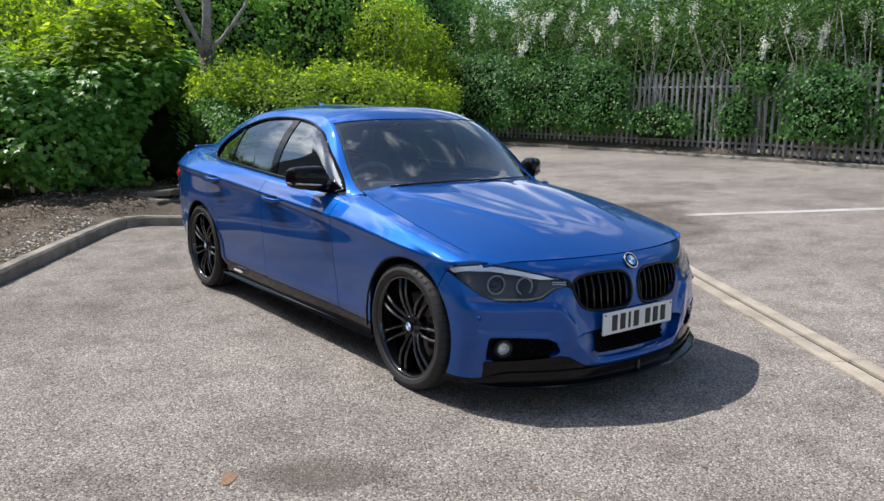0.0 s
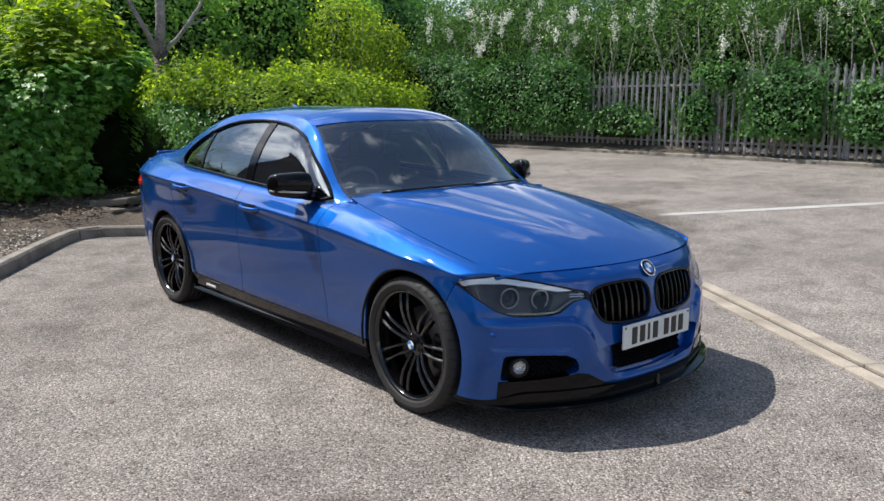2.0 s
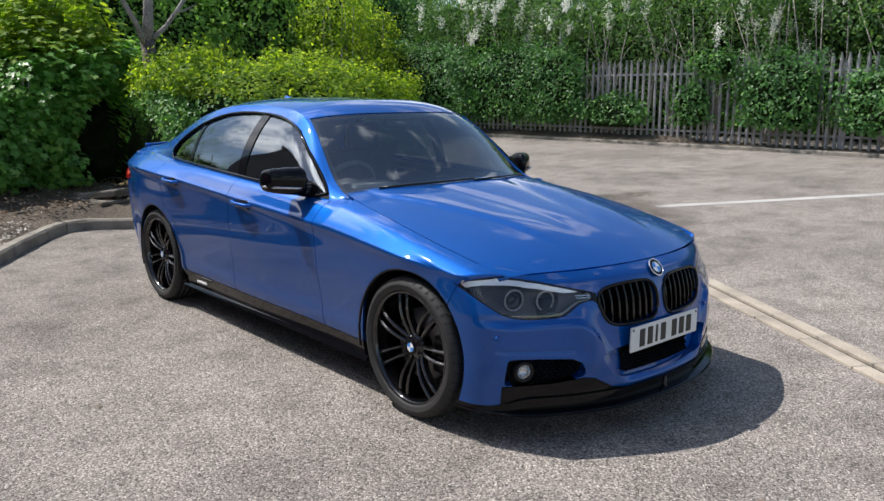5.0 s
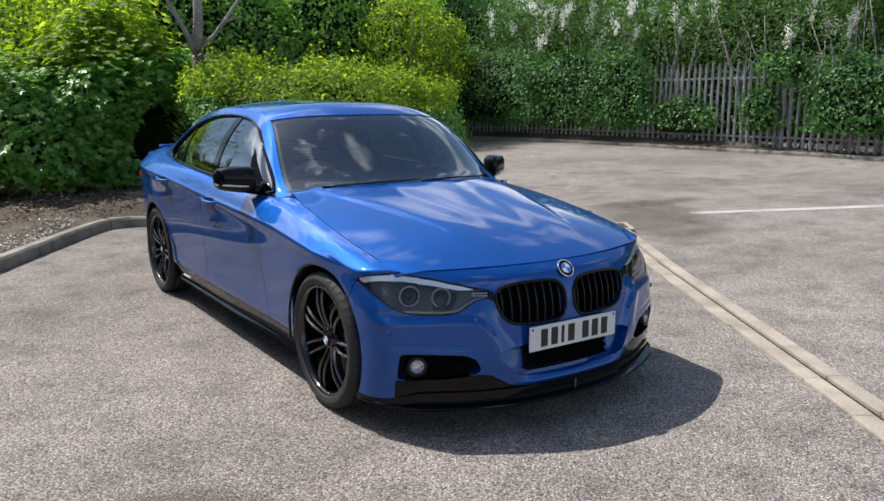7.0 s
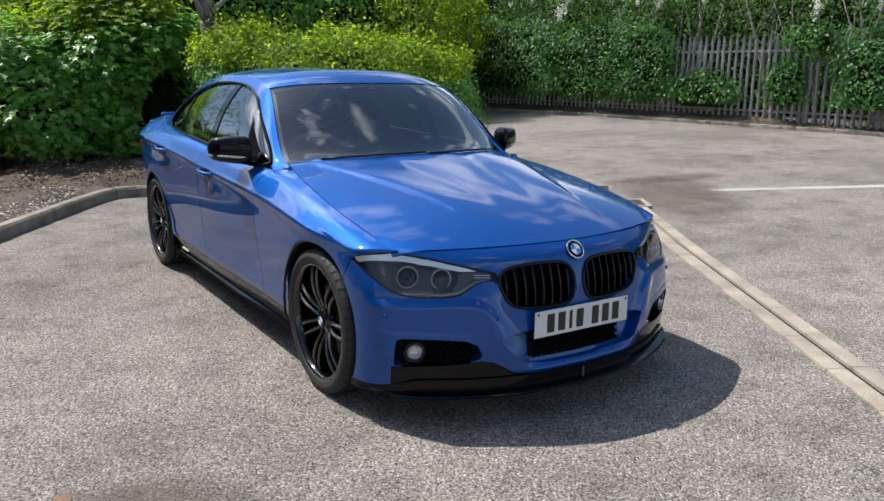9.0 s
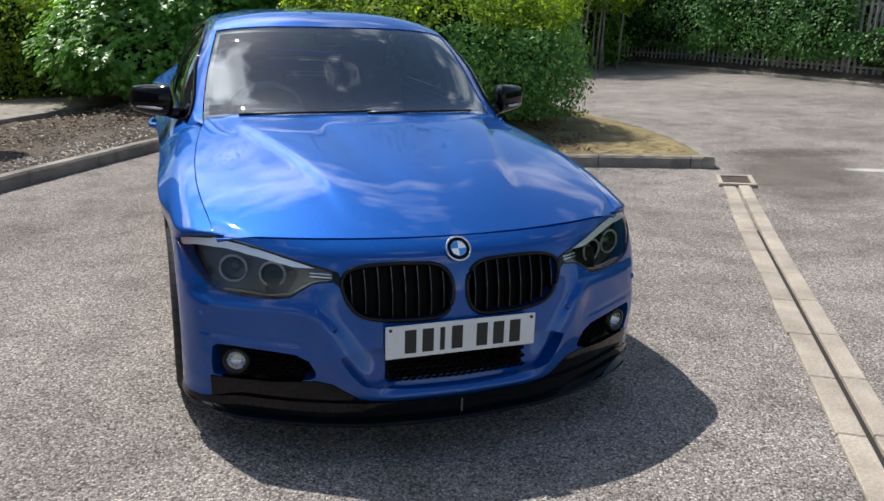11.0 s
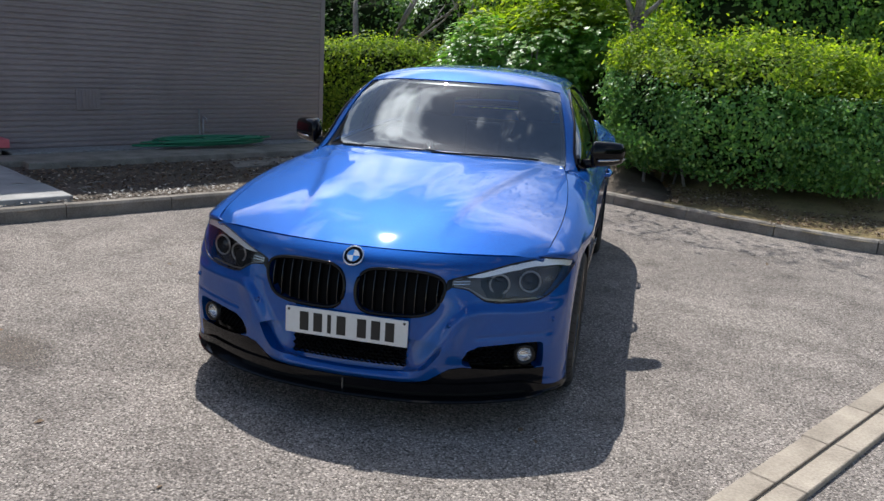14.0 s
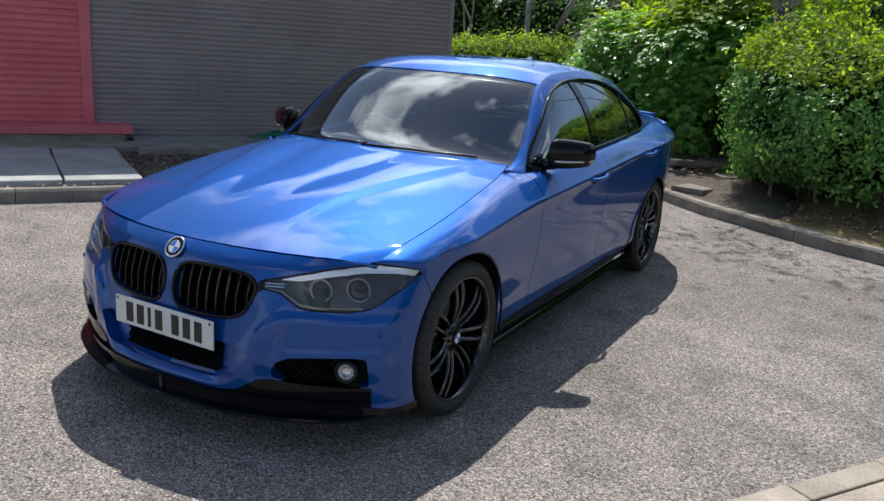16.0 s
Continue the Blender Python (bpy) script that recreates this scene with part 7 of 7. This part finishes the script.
def ground_patch(name, label, category, x, y, rx, ry, turn, mat, seed, z=0.004):
    rng = np.random.default_rng(seed)
    n = 40
    r = 1 + 0.25 * np.array([noise.noise(Vector((math.cos(a) * 1.7 + seed, math.sin(a) * 1.7, 0))) + 0.6 * noise.noise(Vector((math.cos(a) * 5 + seed, math.sin(a) * 5, 0))) for a in np.linspace(0, 2 * math.pi, n, endpoint=False)])
    m = pose(x, y, 0, 0, 0, turn)
    v = [m @ Vector((rx * q * math.cos(a), ry * q * math.sin(a), z)) for q, a in zip(r, np.linspace(0, 2 * math.pi, n, endpoint=False))]
    tagged(new(name, mesh_of(name, v, [tuple(range(n))], mat)), label, category, kind="structure")


ground_patch("rust_stain", "small orange rust stain on the asphalt", "stain", -2.01, -0.46, 0.030, 0.055, -35, RUST, 3)


def stain_material():
    """Brown dirt worn into the asphalt, fading out unevenly."""
    m, n, l, b = mat_new("brown_dirt_stain")
    tc = n.new("ShaderNodeTexCoord")
    mp = n.new("ShaderNodeMapping")
    mp.inputs["Location"].default_value, mp.inputs["Scale"].default_value = (-1, -1, 0), (2, 2, 0)
    gr = n.new("ShaderNodeTexGradient")
    gr.gradient_type = "SPHERICAL"
    l.new(tc.outputs["Generated"], mp.inputs["Vector"])
    l.new(mp.outputs["Vector"], gr.inputs["Vector"])
    ns, fine = n.new("ShaderNodeTexNoise"), n.new("ShaderNodeTexNoise")
    ns.inputs["Scale"].default_value, ns.inputs["Detail"].default_value = 2.6, 7
    fine.inputs["Scale"].default_value, fine.inputs["Detail"].default_value = 70, 3
    l.new(tc.outputs["Object"], ns.inputs["Vector"])
    l.new(tc.outputs["Object"], fine.inputs["Vector"])
    mul = n.new("ShaderNodeMath")
    mul.operation = "MULTIPLY"
    l.new(gr.outputs["Fac"], mul.inputs[0])
    l.new(ns.outputs["Fac"], mul.inputs[1])
    r = ramp_node(n, [(0.04, (0, 0, 0)), (0.30, (0.50, 0.50, 0.50)), (0.6, (0.62, 0.62, 0.62))])
    l.new(mul.outputs["Value"], r.inputs["Fac"])
    col = ramp_node(n, [(0.35, (0.075, 0.060, 0.047)), (0.62, (0.200, 0.165, 0.135))])
    l.new(fine.outputs["Fac"], col.inputs["Fac"])
    l.new(col.outputs["Color"], b.inputs["Base Color"])
    b.inputs["Roughness"].default_value = 0.9
    tr, mix = n.new("ShaderNodeBsdfTransparent"), n.new("ShaderNodeMixShader")
    l.new(r.outputs["Color"], mix.inputs["Fac"])
    l.new(tr.outputs["BSDF"], mix.inputs[1])
    l.new(b.outputs["BSDF"], mix.inputs[2])
    l.new(mix.outputs["Shader"], n["Material Output"].inputs["Surface"])
    return m


DIRT = stain_material()


def dirt_stain(x, y, rx, ry, turn, label):
    m = pose(x, y, 0, 0, 0, turn)
    n = 16
    v = []
    for i in range(n + 1):
        for j in range(n + 1):
            p = Vector((rx * (2 * i / n - 1), ry * (2 * j / n - 1), 0))
            q = m @ p
            v.append((p.x, p.y, float(height(np.array(q.x), np.array(q.y))) + 0.005))
    f = [(i * (n + 1) + j, (i + 1) * (n + 1) + j, (i + 1) * (n + 1) + j + 1, i * (n + 1) + j + 1) for i in range(n) for j in range(n)]
    ob = new("dirt_stain", mesh_of("dirt_stain", v, f, DIRT))
    ob.matrix_world = m
    tagged(ob, label, "stain", kind="structure")


dirt_stain(4.75, 2.85, 1.75, 0.75, 56, "brown dirt stain on the asphalt beside the drain")
dirt_stain(5.6, 3.75, 1.0, 0.35, -20, "brown dirt stain at the end of the white line")
dirt_stain(-1.72, -0.62, 0.34, 0.20, -30, "brown dirt stain beside the rust spot")


# iron grate at the end of the drain
def drain_grate():
    root = thing("drain_grate", "small cast iron drain grate in a concrete surround", "drain cover")
    M = Matrix(((DRAIN_DIR.x, DRAIN_NRM.x, 0, 0), (DRAIN_DIR.y, DRAIN_NRM.y, 0, 0), (0, 0, 1, 0), (0, 0, 0, 1)))
    s0, n0 = 4.33, 1.70
    for a, b, c, d in ((s0, s0 + 0.05, n0 - 0.02, n0 + 0.30), (s0 + 0.36, s0 + 0.42, n0 - 0.02, n0 + 0.30), (s0 + 0.05, s0 + 0.36, n0 - 0.02, n0 + 0.02), (s0 + 0.05, s0 + 0.36, n0 + 0.26, n0 + 0.30)):
        bm = box_bm(a, b, c, d, -0.05, 0.035, 0.004, 1)
        bm.transform(M)
        for v in bm.verts:
            v.co.z += float(height(np.array(v.co.x), np.array(v.co.y)))
        bmesh.ops.recalc_face_normals(bm, faces=bm.faces[:])
        part("surround", bm, CHANNEL, root)
    for k in range(8):
        bm = box_bm(s0 + 0.055 + k * 0.039, s0 + 0.080 + k * 0.039, n0 + 0.02, n0 + 0.26, -0.02, 0.022, 0.003, 1)
        bm.transform(M)
        for v in bm.verts:
            v.co.z += float(height(np.array(v.co.x), np.array(v.co.y)))
        bmesh.ops.recalc_face_normals(bm, faces=bm.faces[:])
        part("bar", bm, GRATE, root)


GRATE = mottled("rusty_cast_iron", (0.05, 0.035, 0.028), (0.14, 0.09, 0.06), 10, 0.75, 0.4, 80)
drain_grate()

# ---- kerb stones and drain blocks ----
def kerb_run(name, pts, label, length=0.9, w=0.125, h=0.115, seed=1):
    root = thing(name, label, "kerb", kind="structure")
    P = [Vector((x, y, 0)) for x, y in pts]
    cum = [0]
    for a, b in zip(P, P[1:]):
        cum.append(cum[-1] + (b - a).length)

    def at(s):
        s = max(0, min(cum[-1], s))
        for i in range(len(P) - 1):
            if s <= cum[i + 1]:
                return P[i].lerp(P[i + 1], (s - cum[i]) / (cum[i + 1] - cum[i]))
        return P[-1]

    rng = random.Random(seed)
    s = 0
    while s < cum[-1] - 0.05:
        e = min(s + length, cum[-1])
        ns = max(1, int((e - s) / 0.22))
        verts, faces = [], []
        sec = [(0.0, -0.12), (0.012, h - 0.02), (0.028, h), (w - 0.01, h), (w, h - 0.01), (w, -0.12)]
        for k in range(ns + 1):
            c = at(s + 0.004 + (e - s - 0.008) * k / ns)
            d = (at(s + (e - s) * k / ns + 0.06) - at(s + (e - s) * k / ns - 0.06)).normalized()
            out = Vector((-d.y, d.x, 0))
            z = float(height(np.array(c.x), np.array(c.y))) + rng.uniform(-0.002, 0.002)
            for o, zz in sec:
                q = c + out * o
                verts.append((q.x, q.y, z + zz))
        m = len(sec)
        for k in range(ns):
            for j in range(m - 1):
                faces.append((k * m + j, k * m + j + 1, (k + 1) * m + j + 1, (k + 1) * m + j))
        faces.append(tuple(range(m))[::-1])
        faces.append(tuple(ns * m + j for j in range(m)))
        me = mesh_of("kerb_stone", verts, faces, CONCRETE)
        bm = bmesh.new()
        bm.from_mesh(me)
        bmesh.ops.recalc_face_normals(bm, faces=bm.faces[:])
        bm.to_mesh(me)
        bm.free()
        part("kerb_stone", me, None, root)
        s = e


kerb_run("kerb_1", KERB_LEFT, "weathered concrete kerb along the soil bed")
kerb_run("kerb_2", KERB_BACK, "weathered concrete kerb in front of the hedge", seed=2)
VERGE = [(fence_x(q) - 0.34, q) for q in np.arange(17.0, -3.1, -1.0)]
kerb_run("kerb_4", [(float(x), float(y)) for x, y in VERGE], "low weathered kerb at the foot of the fence", 0.9, 0.10, 0.075, seed=7)
kerb_run("kerb_3", KERB_ARC, "curved concrete kerb round the hedge island", 0.6, seed=3)


def slot_drain():
    root = thing("slot_drain", "dusty concrete slot drain channel across the car park", "drain", kind="structure")
    length, n0, n1, slot0, slot1, h = 0.5, 1.715, 1.940, 1.822, 1.844, 0.010
    rng = random.Random(4)
    for i in range(-8, 8):
        s0 = 0.32 + i * length
        for a, b, up in ((n0, slot0, 0.004), (slot1, n1, 0.016)):
            edge = rng.uniform(-0.012, 0.008) if a == n0 else 0
            bm = box_bm(s0 + 0.003, s0 + length - 0.003, a + edge, b, -0.1, h + up, 0.004, 1)
            M = Matrix(((DRAIN_DIR.x, DRAIN_NRM.x, 0, 0), (DRAIN_DIR.y, DRAIN_NRM.y, 0, 0), (0, 0, 1, 0), (0, 0, 0, 1)))
            bm.transform(M)
            for v in bm.verts:
                v.co.z += float(height(np.array(v.co.x), np.array(v.co.y)))
            bmesh.ops.recalc_face_normals(bm, faces=bm.faces[:])
            part("channel_block", bm, CHANNEL, root)
        # solid near-black strip fills the slot in place of the shade down it
        bm = box_bm(s0, s0 + length, slot0 - 0.002, slot1 + 0.002, -0.05, 0.006)
        M = Matrix(((DRAIN_DIR.x, DRAIN_NRM.x, 0, 0), (DRAIN_DIR.y, DRAIN_NRM.y, 0, 0), (0, 0, 1, 0), (0, 0, 0, 1)))
        bm.transform(M)
        bmesh.ops.recalc_face_normals(bm, faces=bm.faces[:])
        part("slot", bm, RECESS_SHADE, root, "near-black strip standing in for the shade in the open slot")


slot_drain()
